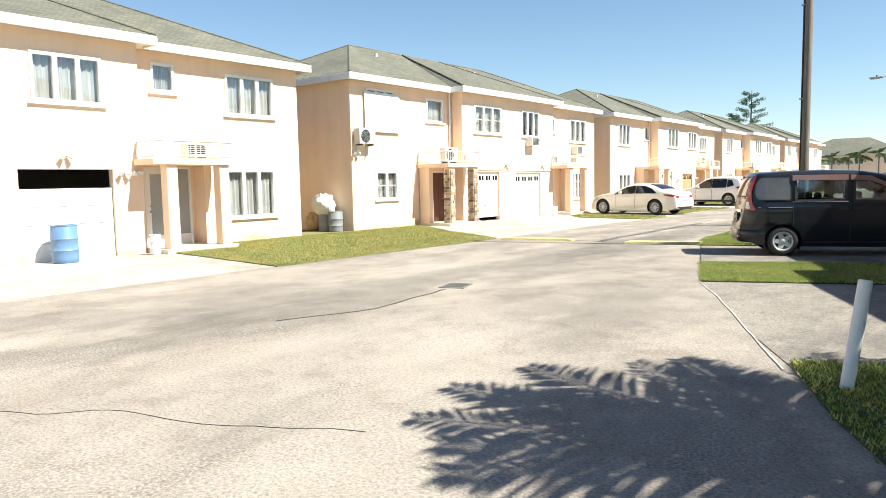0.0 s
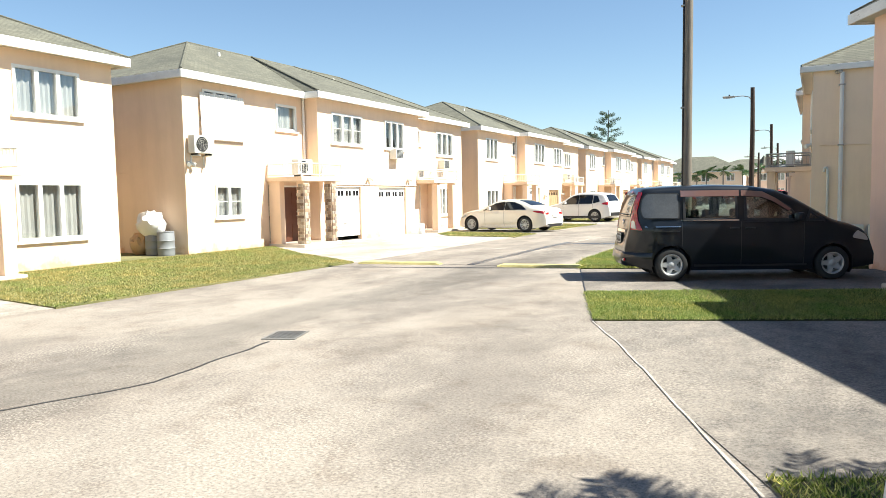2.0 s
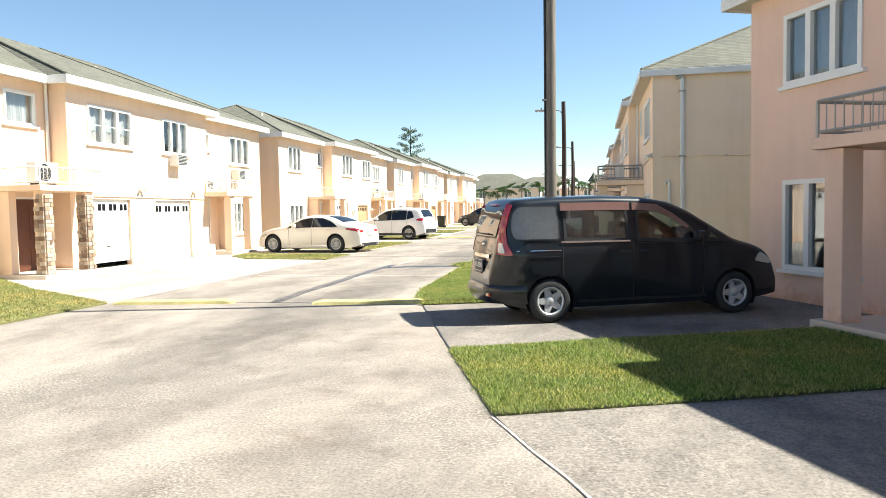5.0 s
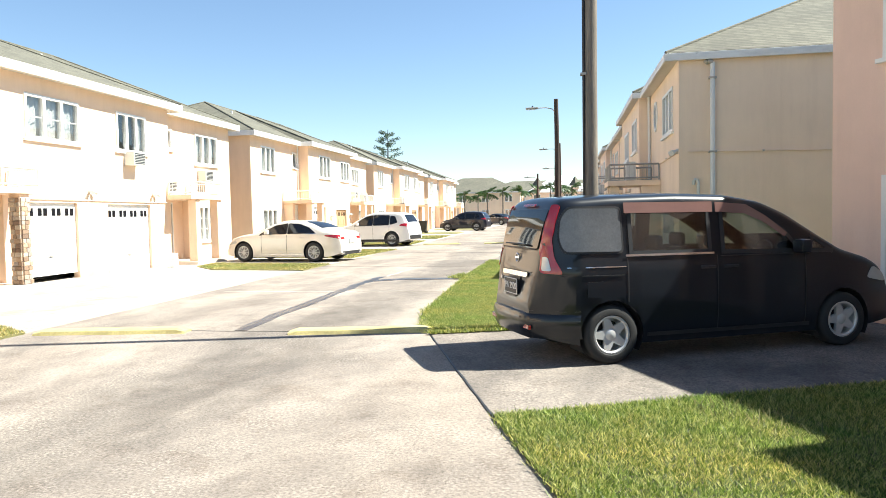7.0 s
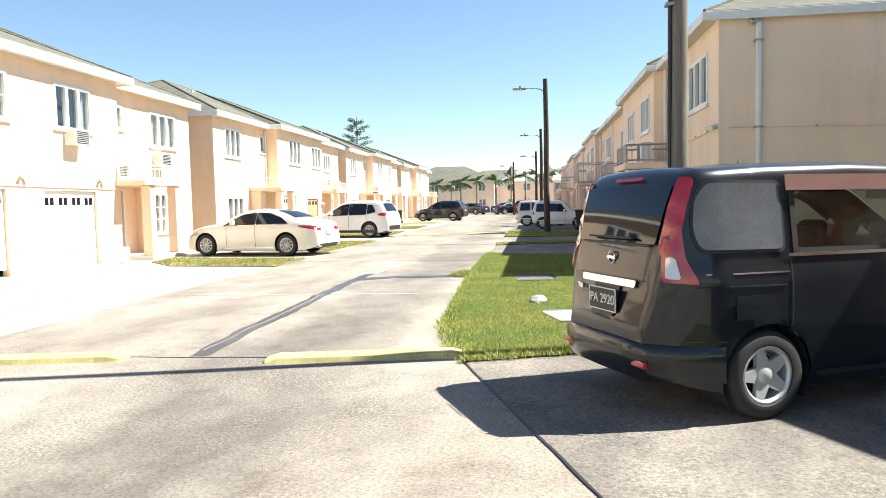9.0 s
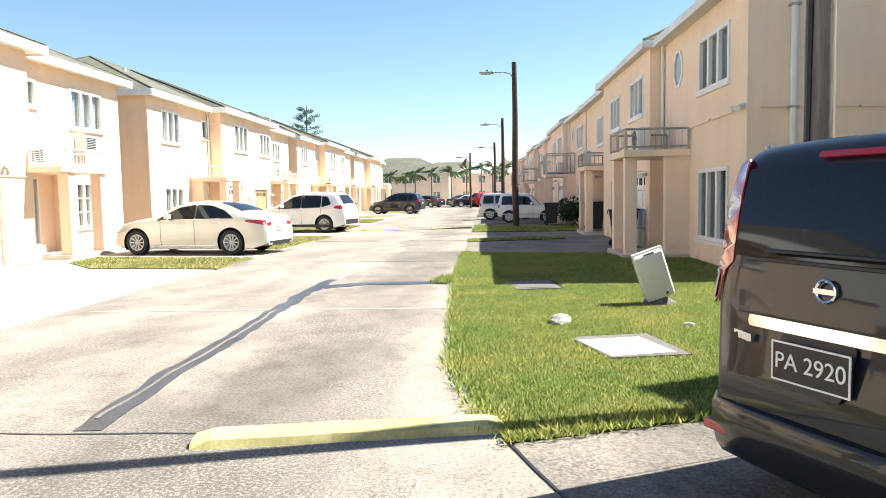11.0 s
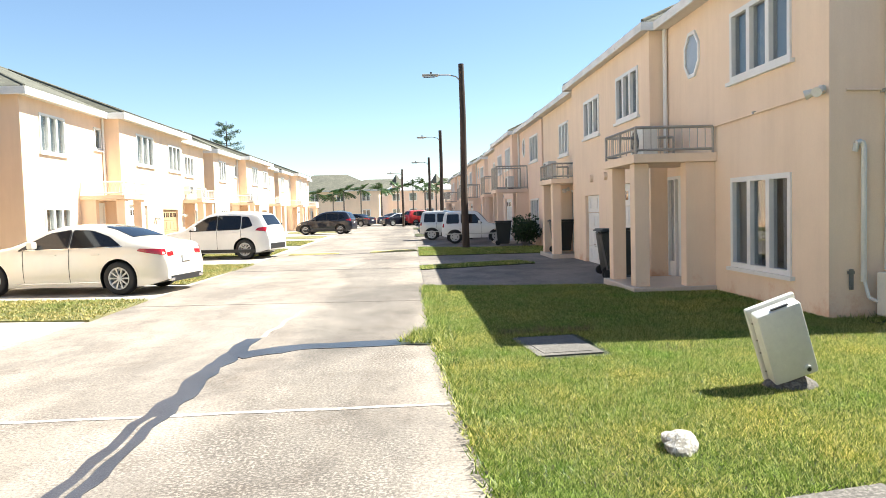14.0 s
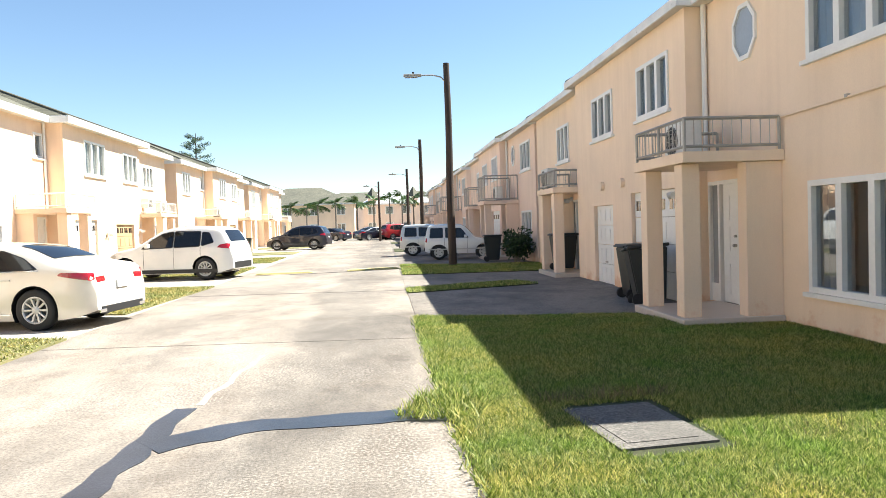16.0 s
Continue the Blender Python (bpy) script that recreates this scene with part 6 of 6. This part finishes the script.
knock = part("cable_port", rod(bmesh.new(), (0.11, -0.15, 0.09), (0.11, -0.1, 0.09), 0.035, 12), M["acwhite"], box_th)
# dark disc on the port's face, coloured for the shade inside a hole
hole = part("port_hole", rod(bmesh.new(), (0.11, -0.153, 0.09), (0.11, -0.151, 0.09), 0.02, 12), M["dark"], box_th)
# thin dark strip on the cover's top, standing for a stain
stain = part("latch", boxes((-0.06, 0.1, -0.1, -0.07, 0.682, 0.69)), M["dark"], box_th)
bolts = [part("bolt", rod(bmesh.new(), (-0.222, 0.03, z), (-0.205, 0.03, z), 0.008, 6), M["iron"], box_th) for z in (0.12, 0.3, 0.42, 0.58)]
for o in (cover, back, knock, hole, stain, *bolts):
    o.matrix_basis = pose(0.03, 0, 0.1, 9, -19, 0)


def rock(x, y, s, seed, label):
    bm = bmesh.new()
    bmesh.ops.create_icosphere(bm, subdivisions=3, radius=1)
    for v in bm.verts:
        n = noise.noise(v.co * 1.2 + Vector((seed, 0, 0))) * 0.28 + noise.noise(v.co * 3 + Vector((0, seed, 0))) * 0.12
        v.co = Vector((v.co.x * s, v.co.y * s * 0.7, v.co.z * s * 0.5)) * (1 + n)
    th = thing("rock", pose(x, y, 0.03 + s * 0.2, 0, 0, seed * 40), label, "rock", "rocks")
    part("stone", bm, M["rock"], th)


rock(-4.93, 21.1, 0.16, 1.7, "pale limestone rock lying on the grass")
rock(-3.55, 20.85, 0.07, 4.2, "small pale stone lying on the grass")


def cover_slab(pts, inner, mat, mat2, label):
    th = thing("manhole_cover", pose(0, 0, 0), label, "manhole cover", "concrete covers")
    part("surround", prism(pts, -0.05, 0.048), mat2, th)
    part("lid", prism(inner, 0.0, 0.053), mat, th)
    cx, cy = sum(p[0] for p in inner) / len(inner), sum(p[1] for p in inner) / len(inner)
    part("lifting_eye", rod(bmesh.new(), (cx, cy, 0.045), (cx, cy, 0.056), 0.025, 8), M["iron"], th)


cover_slab([(-4.9, 20.1), (-4.68, 19.3), (-3.93, 19.43), (-4.12, 20.4), (-4.86, 20.24)], [(-4.87, 20.06), (-4.66, 19.34), (-4.05, 19.5), (-4.24, 20.2)], M["slab"], M["oldslab"], "square pale concrete cover set in the lawn")
cover_slab([(-5.42, 25.0), (-5.3, 23.95), (-4.6, 24.03), (-4.7, 25.08)], [(-5.33, 24.9), (-5.22, 24.06), (-4.7, 24.12), (-4.79, 24.98)], M["oldslab"], M["oldslab"], "weathered grey concrete cover set in the lawn")

gr = thing("drain_grate", pose(-6.76, 8.72, 0.0, 0, 0, 19) @ Matrix.Diagonal((0.8, 0.8, 1, 1)), "rusty iron drain grate set in the road", "drain grate")
part("frame", boxes((-0.26, 0.26, -0.32, -0.28, -0.05, 0.012), (-0.26, 0.26, 0.28, 0.32, -0.05, 0.012), (-0.26, -0.22, -0.28, 0.28, -0.05, 0.012), (0.22, 0.26, -0.28, 0.28, -0.05, 0.012)), M["iron"], gr)
# flat dark sheet below the bars; its colour stands for the pit's shade
part("pit", boxes((-0.22, 0.22, -0.28, 0.28, -0.05, 0.003)), M["dark"], gr)
for k in range(9):
    part("bar", boxes((-0.22, 0.22, -0.25 + k * 0.062 - 0.012, -0.25 + k * 0.062 + 0.012, 0.0, 0.011)), M["iron"], gr)
for k in range(5):
    part("bar", boxes((-0.18 + k * 0.09 - 0.008, -0.18 + k * 0.09 + 0.008, -0.28, 0.28, 0.0, 0.009)), M["iron"], gr)

post = thing("bollard", pose(-0.78, 5.7, -0.05, 2, 7, 38), "leaning white plastic pipe post in the grass", "post")
part("pipe", rod(bmesh.new(), (0, 0, -0.05), (0, 0, 0.9), 0.05, 20), M["pvc"], post, smooth=True)
part("cap", rod(bmesh.new(), (0, 0, 0.9), (0, 0, 0.915), 0.047, 20), M["pvc"], post)


# ---- bins, barrels, pots ----
def wheelie_bin(m, label, mat="binblack"):
    th = thing("wheelie_bin", m, label, "bin", "wheelie bins")
    bm = bmesh.new()
    lo = [bm.verts.new(p) for p in ((-0.22, -0.24, 0.06), (0.22, -0.24, 0.06), (0.22, 0.24, 0.06), (-0.22, 0.24, 0.06))]
    hi = [bm.verts.new(p) for p in ((-0.29, -0.34, 0.98), (0.29, -0.34, 0.98), (0.29, 0.34, 0.98), (-0.29, 0.34, 0.98))]
    bm.faces.new(lo[::-1])
    bm.faces.new(hi)
    for k in range(4):
        bm.faces.new((lo[k], lo[(k + 1) % 4], hi[(k + 1) % 4], hi[k]))
    bmesh.ops.bevel(bm, geom=bm.edges[:], offset=0.02, segments=2, affect="EDGES")
    part("body", bm, M[mat], th)
    part("lid", boxes((-0.31, 0.31, -0.38, 0.35, 0.985, 1.04), bevel=0.02), M[mat], th)
    part("handle", rod(bmesh.new(), (-0.25, 0.38, 1.0), (0.25, 0.38, 1.0), 0.018), M[mat], th)
    for s in (-0.24, 0.24):
        part("wheel", rod(bmesh.new(), (s - 0.03, 0.25, 0.1), (s + 0.03, 0.25, 0.1), 0.1, 16), M["rubber"], th)


wheelie_bin(pose(-2.12, 31.75, 0.008, -4, 6, 80), "black plastic wheelie bin before the garage door")
wheelie_bin(pose(-1.98, 32.7, 0.008, 0, 0, 92), "black plastic wheelie bin before the garage door")
wheelie_bin(pose(-1.75, 39.3, 0.125, 0, 0, 90), "black plastic wheelie bin standing on the porch")
wheelie_bin(pose(-2.55, 47.3, 0.008, 0, 0, 85), "black plastic wheelie bin beside a parked car")
wheelie_bin(pose(-15.6, 66.0, 0.008, 0, 0, -90), "black plastic wheelie bin before a house")


def barrel(x, y, r, h, mat, label, cat="barrel", name="barrel"):
    th = thing(name, pose(x, y, 0.006), label, cat)
    prof = [(r * 0.9, 0), (r * 0.97, 0.03), (r, h * 0.15), (r, h * 0.31), (r * 1.05, h * 0.34), (r, h * 0.37), (r, h * 0.62), (r * 1.05, h * 0.65), (r, h * 0.68), (r * 0.98, h * 0.97), (r * 0.93, h)]
    bm = lathe(prof, 24)
    for v in bm.verts:
        v.co = Vector((v.co.x, v.co.z, v.co.y))
    part("drum", bm, M[mat], th, smooth=True)
    part("lid", rod(bmesh.new(), (0, 0, h - 0.03), (0, 0, h - 0.01), r * 0.93, 24), M["dark"], th)
    part("rim", lathe_ring(r * 0.95, h), M[mat], th)
    return th


def lathe_ring(r, h):
    bm = lathe([(r, h - 0.01), (r + 0.015, h), (r, h + 0.012), (r - 0.015, h), (r, h - 0.01)], 24)
    for v in bm.verts:
        v.co = Vector((v.co.x, v.co.z, v.co.y))
    return bm


barrel(-16.9, 7.2, 0.29, 0.86, "barrel", "blue plastic barrel standing before the garage")
barrel(-16.75, 9.35, 0.13, 0.5, "pvc", "white plastic pot beside the porch", "pot", "plant_pot")
barrel(-16.6, 29.6, 0.14, 0.45, "pvc", "pale plastic pot beside the porch", "pot", "plant_pot")
barrel(-18.95, 17.2, 0.27, 0.72, "bingrey", "grey dustbin overflowing with rubbish bags", "bin", "dustbin")
barrel(-18.4, 17.15, 0.25, 0.74, "bingrey", "grey ribbed dustbin with a lid against the peach wall", "bin", "dustbin")
bag = thing("rubbish_bag", pose(-19.0, 17.15, 0.66), "stuffed white rubbish bag on a bin", "rubbish bag", "rubbish bags")
bm = bmesh.new()
bmesh.ops.create_icosphere(bm, subdivisions=3, radius=1)
for v in bm.verts:
    v.co = Vector((v.co.x * 0.5, v.co.y * 0.36, v.co.z * 0.4 + 0.3)) * (1 + 0.22 * noise.noise(v.co * 3.1))
part("bag", bm, M["binbag"], bag, smooth=True)
bag2 = thing("rubbish_bag", pose(-19.6, 17.2, 0.02), "brown rubbish sack leaning on the wall", "rubbish bag", "rubbish bags")
bm = bmesh.new()
bmesh.ops.create_icosphere(bm, subdivisions=3, radius=1)
for v in bm.verts:
    v.co = Vector((v.co.x * 0.33, v.co.y * 0.28, v.co.z * 0.36 + 0.33)) * (1 + 0.2 * noise.noise(v.co * 3.3 + Vector((5, 0, 0))))
part("bag", bm, M["palewood"], bag2, smooth=True)


# ---- fittings on the house walls ----
def left_at(y0, u, out, z, turn=0):
    """A pose on a left-hand house: u along its front, out metres before the bay's front."""
    return pose(LEFT_X + out, y0 + u, z, 0, 0, 90 + turn)


def right_at(y0, u, out, z, turn=0):
    return pose(RIGHT_X - out, y0 + u, z, 0, 0, -90 + turn)


A0, B0, C0, Y0, Y20 = -3.75, 17.65, 38.75, 25.62, 44.95
for y0, u, z, o in ((B0, 4.3, 2.43, 0.4), (C0, 14.6, 2.43, 0.45), (C0 + 21.1, 4.2, 2.43, 0.5), (C0 + 21.1, 14.5, 2.43, 0.5), (C0 + 42.2, 4.3, 2.43, 0.5)):
    ac_unit(left_at(y0, u, o, z))
ac_unit(left_at(B0, 0.5, -0.42, 3.05))
for du in (-0.25, 0.25):
    br = thing("bracket", left_at(B0, 0.5 + du, -0.62, 3.0), "white steel wall bracket under an air conditioner", "bracket", "brackets")
    part("arm", boxes((-0.02, 0.02, -0.4, 0.0, 0.02, 0.05), (-0.02, 0.02, -0.03, 0.0, -0.25, 0.02)), M["whitemetal"], br)
for y0, u, z, o in ((B0, 11.0, 3.3, 0.0), (B0, 13.9, 2.55, -0.62), (B0, 16.6, 3.05, -0.62), (C0, 15.4, 2.75, -0.62)):
    window_ac(left_at(y0, u, o, z))
window_ac(left_at(A0, 14.5, 0.2, 2.425), "white slatted air conditioner standing on the balcony")
for y0, u, z, o in ((Y0, 5.0, 2.43, 0.35), (Y0, 14.3, 2.43, 0.35), (Y20, 4.6, 2.43, 0.3)):
    ac_unit(right_at(y0, u, o, z))
for x in (-0.32, 0.58):
    ac_unit(pose(x, 25.36, 0.03, 0, 0, 0))
aw = thing("awning", left_at(B0, 1.6, -0.62, 3.5), "white corrugated metal window awning", "awning")
bm = bmesh.new()
top = [bm.verts.new((-0.95 + 1.9 * k / 38, -0.06 + 0.015 * (k % 2), 1.5)) for k in range(39)]
bot = [bm.verts.new((-0.95 + 1.9 * k / 38, -0.1 + 0.02 * (k % 2), 0.05 + 0.03 * (k % 2))) for k in range(39)]
for k in range(38):
    bm.faces.new((top[k], top[k + 1], bot[k + 1], bot[k]))
part("sheet", thicken(bm, 0.006), M["whitemetal"], aw)
for s in (-0.85, 0.85):
    part("stay", rod(bmesh.new(), (s, 0, 0.3), (s, -0.07, 0.1), 0.01), M["whitemetal"], aw)


def wall_lamp(m, label="small white twin floodlight on the wall"):
    th = thing("wall_lamp", m, label, "wall lamp", "wall lamps")
    part("base", rod(bmesh.new(), (0, 0, 0), (0, -0.05, 0), 0.06, 12), M["acwhite"], th)
    for s in (-1, 1):
        part("head", rod(bmesh.new(), (s * 0.03, -0.05, 0.0), (s * 0.13, -0.17, -0.05), 0.035, 10, 0.065), M["acwhite"], th)


# the third fitting on house A stands for a wall bell
for m in (left_at(A0, 12.7, 0.0, 2.1), left_at(A0, 13.05, 0.0, 2.1), left_at(A0, 11.3, 0.0, 2.5), left_at(B0, 9.0, 0.0, 2.45), left_at(B0, 12.2, 0.0, 2.45), left_at(B0, 0.15, -0.62, 2.8), left_at(C0, 9.2, 0.0, 1.6), left_at(C0, 12.9, 0.0, 1.7), right_at(Y0, 0.12, -RREC, 2.95), right_at(Y0, 5.95, 0.0, 1.95), right_at(Y0, 13.1, 0.0, 2.1), right_at(Y20, 9.0, 0.0, 2.2)):
    wall_lamp(m)
for y0, u in ((Y0, 10.3), (Y0, 8.9)):
    vt = thing("wall_vent", right_at(y0, u, 0.0, 2.3), "small round wall vent", "vent")
    part("hood", rod(bmesh.new(), (0, 0, 0), (0, -0.08, 0), 0.1, 14), M["yellow"], vt)


def pipe_thing(pts, r, label, mat="pvc", straps=()):
    th = thing("wall_pipe", pose(0, 0, 0), label, "pipe", "wall pipes")
    part("pipe", rods(pts, r, 10), M[mat], th)
    for s in straps:
        part("clip", boxes((s[0] - r * 1.5, s[0] + r * 1.5, s[1] - r * 1.5, s[1] + r * 1.5, s[2] - 0.02, s[2] + 0.02)), M["metal"], th)


ye = Y0
pipe_thing([(-0.52, ye - 0.07, 0.65), (-0.52, ye - 0.07, 4.95)], 0.055, "white plastic drain pipe on the end wall", "pvc", ((-0.52, ye - 0.05, 2.9), (-0.52, ye - 0.05, 4.6)))
pipe_thing([(-0.52, ye - 0.07, 4.95), (-0.62, ye - 0.07, 5.0), (-0.66, ye - 0.02, 4.95)], 0.06, "grey pipe elbow under the eaves", "metal")
pipe_thing([(-0.84, ye - 0.05, 0.5), (-0.84, ye - 0.05, 2.2), (-0.87, ye - 0.05, 2.27), (-0.93, ye - 0.04, 2.25), (-0.94, ye - 0.02, 2.15)], 0.035, "cream hooked vent pipe on the end wall", "acwhite")
pipe_thing([(-0.84, ye - 0.05, 0.55), (-0.8, ye - 0.1, 0.3), (-0.7, ye - 0.14, 0.25)], 0.022, "white air conditioner hose on the wall", "pvc")
pipe_thing([(-1.05, ye - 0.025, 2.92), (2.2, ye - 0.025, 2.86)], 0.014, "thin conduit along the end wall", "yellow", ((0.6, ye - 0.02, 2.89),))
pipe_thing([(RIGHT_X + RREC - 0.03, ye + 0.05, 2.92), (RIGHT_X + RREC - 0.03, ye + 3.42, 2.86), (RIGHT_X + RREC - 0.03, ye + 3.42, 0.0)], 0.016, "thin conduit along the front wall", "yellow", ((RIGHT_X + RREC - 0.03, ye + 1.9, 2.9),))
pipe_thing([(LEFT_X - 0.59, B0 + 0.08, 2.55), (LEFT_X - RECESS - 4, B0 - 0.03, 2.6)], 0.014, "thin conduit along the end wall", "peach")
pipe_thing([(LEFT_X + 0.03, B0 + 6.3, 2.2), (LEFT_X + 0.03, B0 + 13.0, 2.16)], 0.014, "thin cable along the house front", "acwhite")
bracket = thing("bracket", pose(-0.98, ye, 0.4), "rusty iron bracket on the end wall", "bracket")
part("arm", boxes((-0.025, 0.025, -0.03, -0.002, 0, 0.26), (-0.045, 0.045, -0.022, -0.002, 0.2, 0.24), bevel=0.004), M["iron"], bracket)
part("bolt", rod(bmesh.new(), (0, -0.045, 0.05), (0, -0.03, 0.05), 0.012, 6), M["iron"], bracket)

# ---- stone facing on the porch columns of one house ----
rng = random.Random(11)
bcols = [o for o in house_b.children if o.name.startswith("column")][:2]
STONE_MESH = [finish("stone", boxes((0, w, -0.03, 0.0, 0, h), bevel=0.008), M["stone"]) for w, h in ((0.14, 0.1), (0.18, 0.1), (0.1, 0.1))]


def stones(parent, u0, u1, y, z0, z1, turn=False, x=0.0):
    z = z0
    while z + 0.1 <= z1:
        u = u0
        while u1 - u > 0.095:
            k = rng.choice([i for i, w in enumerate((0.14, 0.18, 0.1)) if u + w <= u1 + 0.01] or [2])
            w = (0.14, 0.18, 0.1)[k]
            s = new("stone", STONE_MESH[k])
            s.parent = parent
            d = rng.uniform(0, 0.012)
            s.matrix_basis = pose(x - d, u + w, z, 0, 0, -90) if turn else pose(u, y - d, z)
            u += w + 0.008
        z += 0.108


for c, u in zip(bcols, LEFT_PORCH["cols"]):
    stones(c, u - 0.15, u + 0.15, -0.862, 0.13, 2.26)
    stones(c, -0.86, -0.56, 0, 0.13, 2.26, True, u - 0.152)
bwall = [o for o in house_b.children if o.name.startswith("wall")][0]
stones(bwall, 3.65, 4.33, RECESS, 0.13, 2.26)
stones(bwall, 5.37, 5.72, RECESS, 0.13, 2.26)

# ---- grass ----
def in_poly(px, py, pts):
    ok = np.zeros(len(px), bool)
    n = len(pts)
    for i in range(n):
        (x0, y0), (x1, y1) = pts[i], pts[(i + 1) % n]
        c = ((y0 > py) != (y1 > py)) & (px < (x1 - x0) * (py - y0) / ((y1 - y0) if y1 != y0 else 1e-9) + x0)
        ok ^= c
    return ok


def grass(pts, density, h, w, seed, label, mat="blade", spread=0.05, limit=None):
    r = np.random.RandomState(seed)
    xs, ys = [p[0] for p in pts], [p[1] for p in pts]
    x0, x1, y0, y1 = min(xs), max(xs), min(ys), max(ys)
    if limit:
        x0, x1, y0, y1 = max(x0, limit[0]), min(x1, limit[1]), max(y0, limit[2]), min(y1, limit[3])
    n = int((x1 - x0) * (y1 - y0) * density)
    px, py = r.uniform(x0, x1, n), r.uniform(y0, y1, n)
    k = in_poly(px, py, pts)
    for q in BARE:
        k &= ~in_poly(px, py, q)
    px, py = px[k], py[k]
    n = len(px)
    px, py = px + r.normal(0, spread * 0.5, n), py + r.normal(0, spread * 0.5, n)
    lush = 0.75 + 0.5 * np.sin(px * 1.9 + 1.3 * np.sin(py * 1.1)) * np.sin(py * 1.6 + px * 0.7)
    hh = h * r.uniform(0.4, 1.0, n) * (0.75 + 0.4 * lush)
    a = r.uniform(0, 2 * np.pi, n)
    ww = w * r.uniform(0.7, 1.3, n)
    lean, la = hh * r.uniform(0.3, 1.3, n), r.uniform(0, 2 * np.pi, n)
    z0 = np.full(n, 0.026)
    co = np.empty((n, 3, 3), np.float32)
    co[:, 0] = np.stack([px - np.cos(a) * ww, py - np.sin(a) * ww, z0], 1)
    co[:, 1] = np.stack([px + np.cos(a) * ww, py + np.sin(a) * ww, z0], 1)
    co[:, 2] = np.stack([px + np.cos(la) * lean, py + np.sin(la) * lean, z0 + hh], 1)
    me = bpy.data.meshes.new("grass")
    me.vertices.add(n * 3)
    me.vertices.foreach_set("co", co.ravel())
    me.loops.add(n * 3)
    me.loops.foreach_set("vertex_index", np.arange(n * 3, dtype=np.int32))
    me.polygons.add(n)
    me.polygons.foreach_set("loop_start", np.arange(0, n * 3, 3, dtype=np.int32))
    me.update(calc_edges=True)
    me.materials.append(M[mat])
    return tagged(new("grass", me), label, "grass", kind="stuff")


BARE = [[(-4.92, 20.1), (-4.68, 19.26), (-3.9, 19.4), (-4.1, 20.44), (-4.88, 20.28)], [(-5.42, 25.14), (-5.28, 23.8), (-4.5, 23.9), (-4.6, 25.22)]]
GREEN = "short mown grass, green with dry yellow patches"
grass(LAWNS[9], 14000, 0.042, 0.0042, 1, GREEN, limit=(-7, -1.0, 17, 26))
grass(LAWNS[9], 8000, 0.046, 0.0055, 2, GREEN, limit=(-7, -1.0, 26, 32))
grass(LAWNS[9], 900, 0.05, 0.01, 3, GREEN, limit=(-1.0, 6, 19, 26))
grass(LAWNS[7], 10000, 0.045, 0.0045, 4, GREEN)
grass(LAWNS[8], 3500, 0.06, 0.006, 5, GREEN)
grass(LAWNS[0], 1800, 0.04, 0.009, 6, GREEN, "dryblade", limit=(-18, -11, 8, 22))
for i, k in enumerate((1, 2, 3, 4)):
    grass(LAWNS[k], 700, 0.05, 0.014, 10 + i, GREEN, "dryblade")
for i, k in enumerate((10, 11)):
    grass(LAWNS[k], 1200, 0.06, 0.012, 20 + i, GREEN)
# longer tufts along the edges and at the end of the sealed crack
EDGE = "longer uncut grass along the edge"
grass([(-6.75, 25.1), (-6.1, 24.9), (-5.9, 25.8), (-6.5, 25.75)], 2600, 0.12, 0.007, 30, EDGE)
grass([(-6.36, 25.4), (-6.15, 25.4), (-6.15, 31.1), (-6.36, 31.1)], 2500, 0.08, 0.007, 31, EDGE)
grass([(-5.72, 17.12), (-4.0, 17.75), (-3.9, 18.0), (-5.7, 17.4)], 2500, 0.08, 0.007, 32, EDGE)
grass([(-5.85, 17.4), (-6.15, 19.0), (-6.35, 25.0), (-6.2, 25.0), (-5.95, 19.0), (-5.6, 17.4)], 2200, 0.07, 0.007, 33, EDGE)
grass([(-5.5, 25.2), (-4.4, 25.25), (-4.4, 25.45), (-5.5, 25.5)], 1200, 0.13, 0.005, 34, "thin dry weeds", "weed")
grass([(-3.1, 13.8), (-1.6, 11.9), (-1.2, 12.1), (-2.7, 14.2)], 220, 0.13, 0.005, 35, "thin dry weeds with seed heads", "weed")
grass([(-1.2, 25.3), (3, 25.3), (3, 25.6), (-1.2, 25.6)], 900, 0.12, 0.008, 36, EDGE)
grass([(-4.4, 23.9), (-1.2, 24.2), (-1.2, 24.5), (-4.4, 24.2)], 250, 0.11, 0.005, 37, "thin dry weeds with seed heads", "weed")
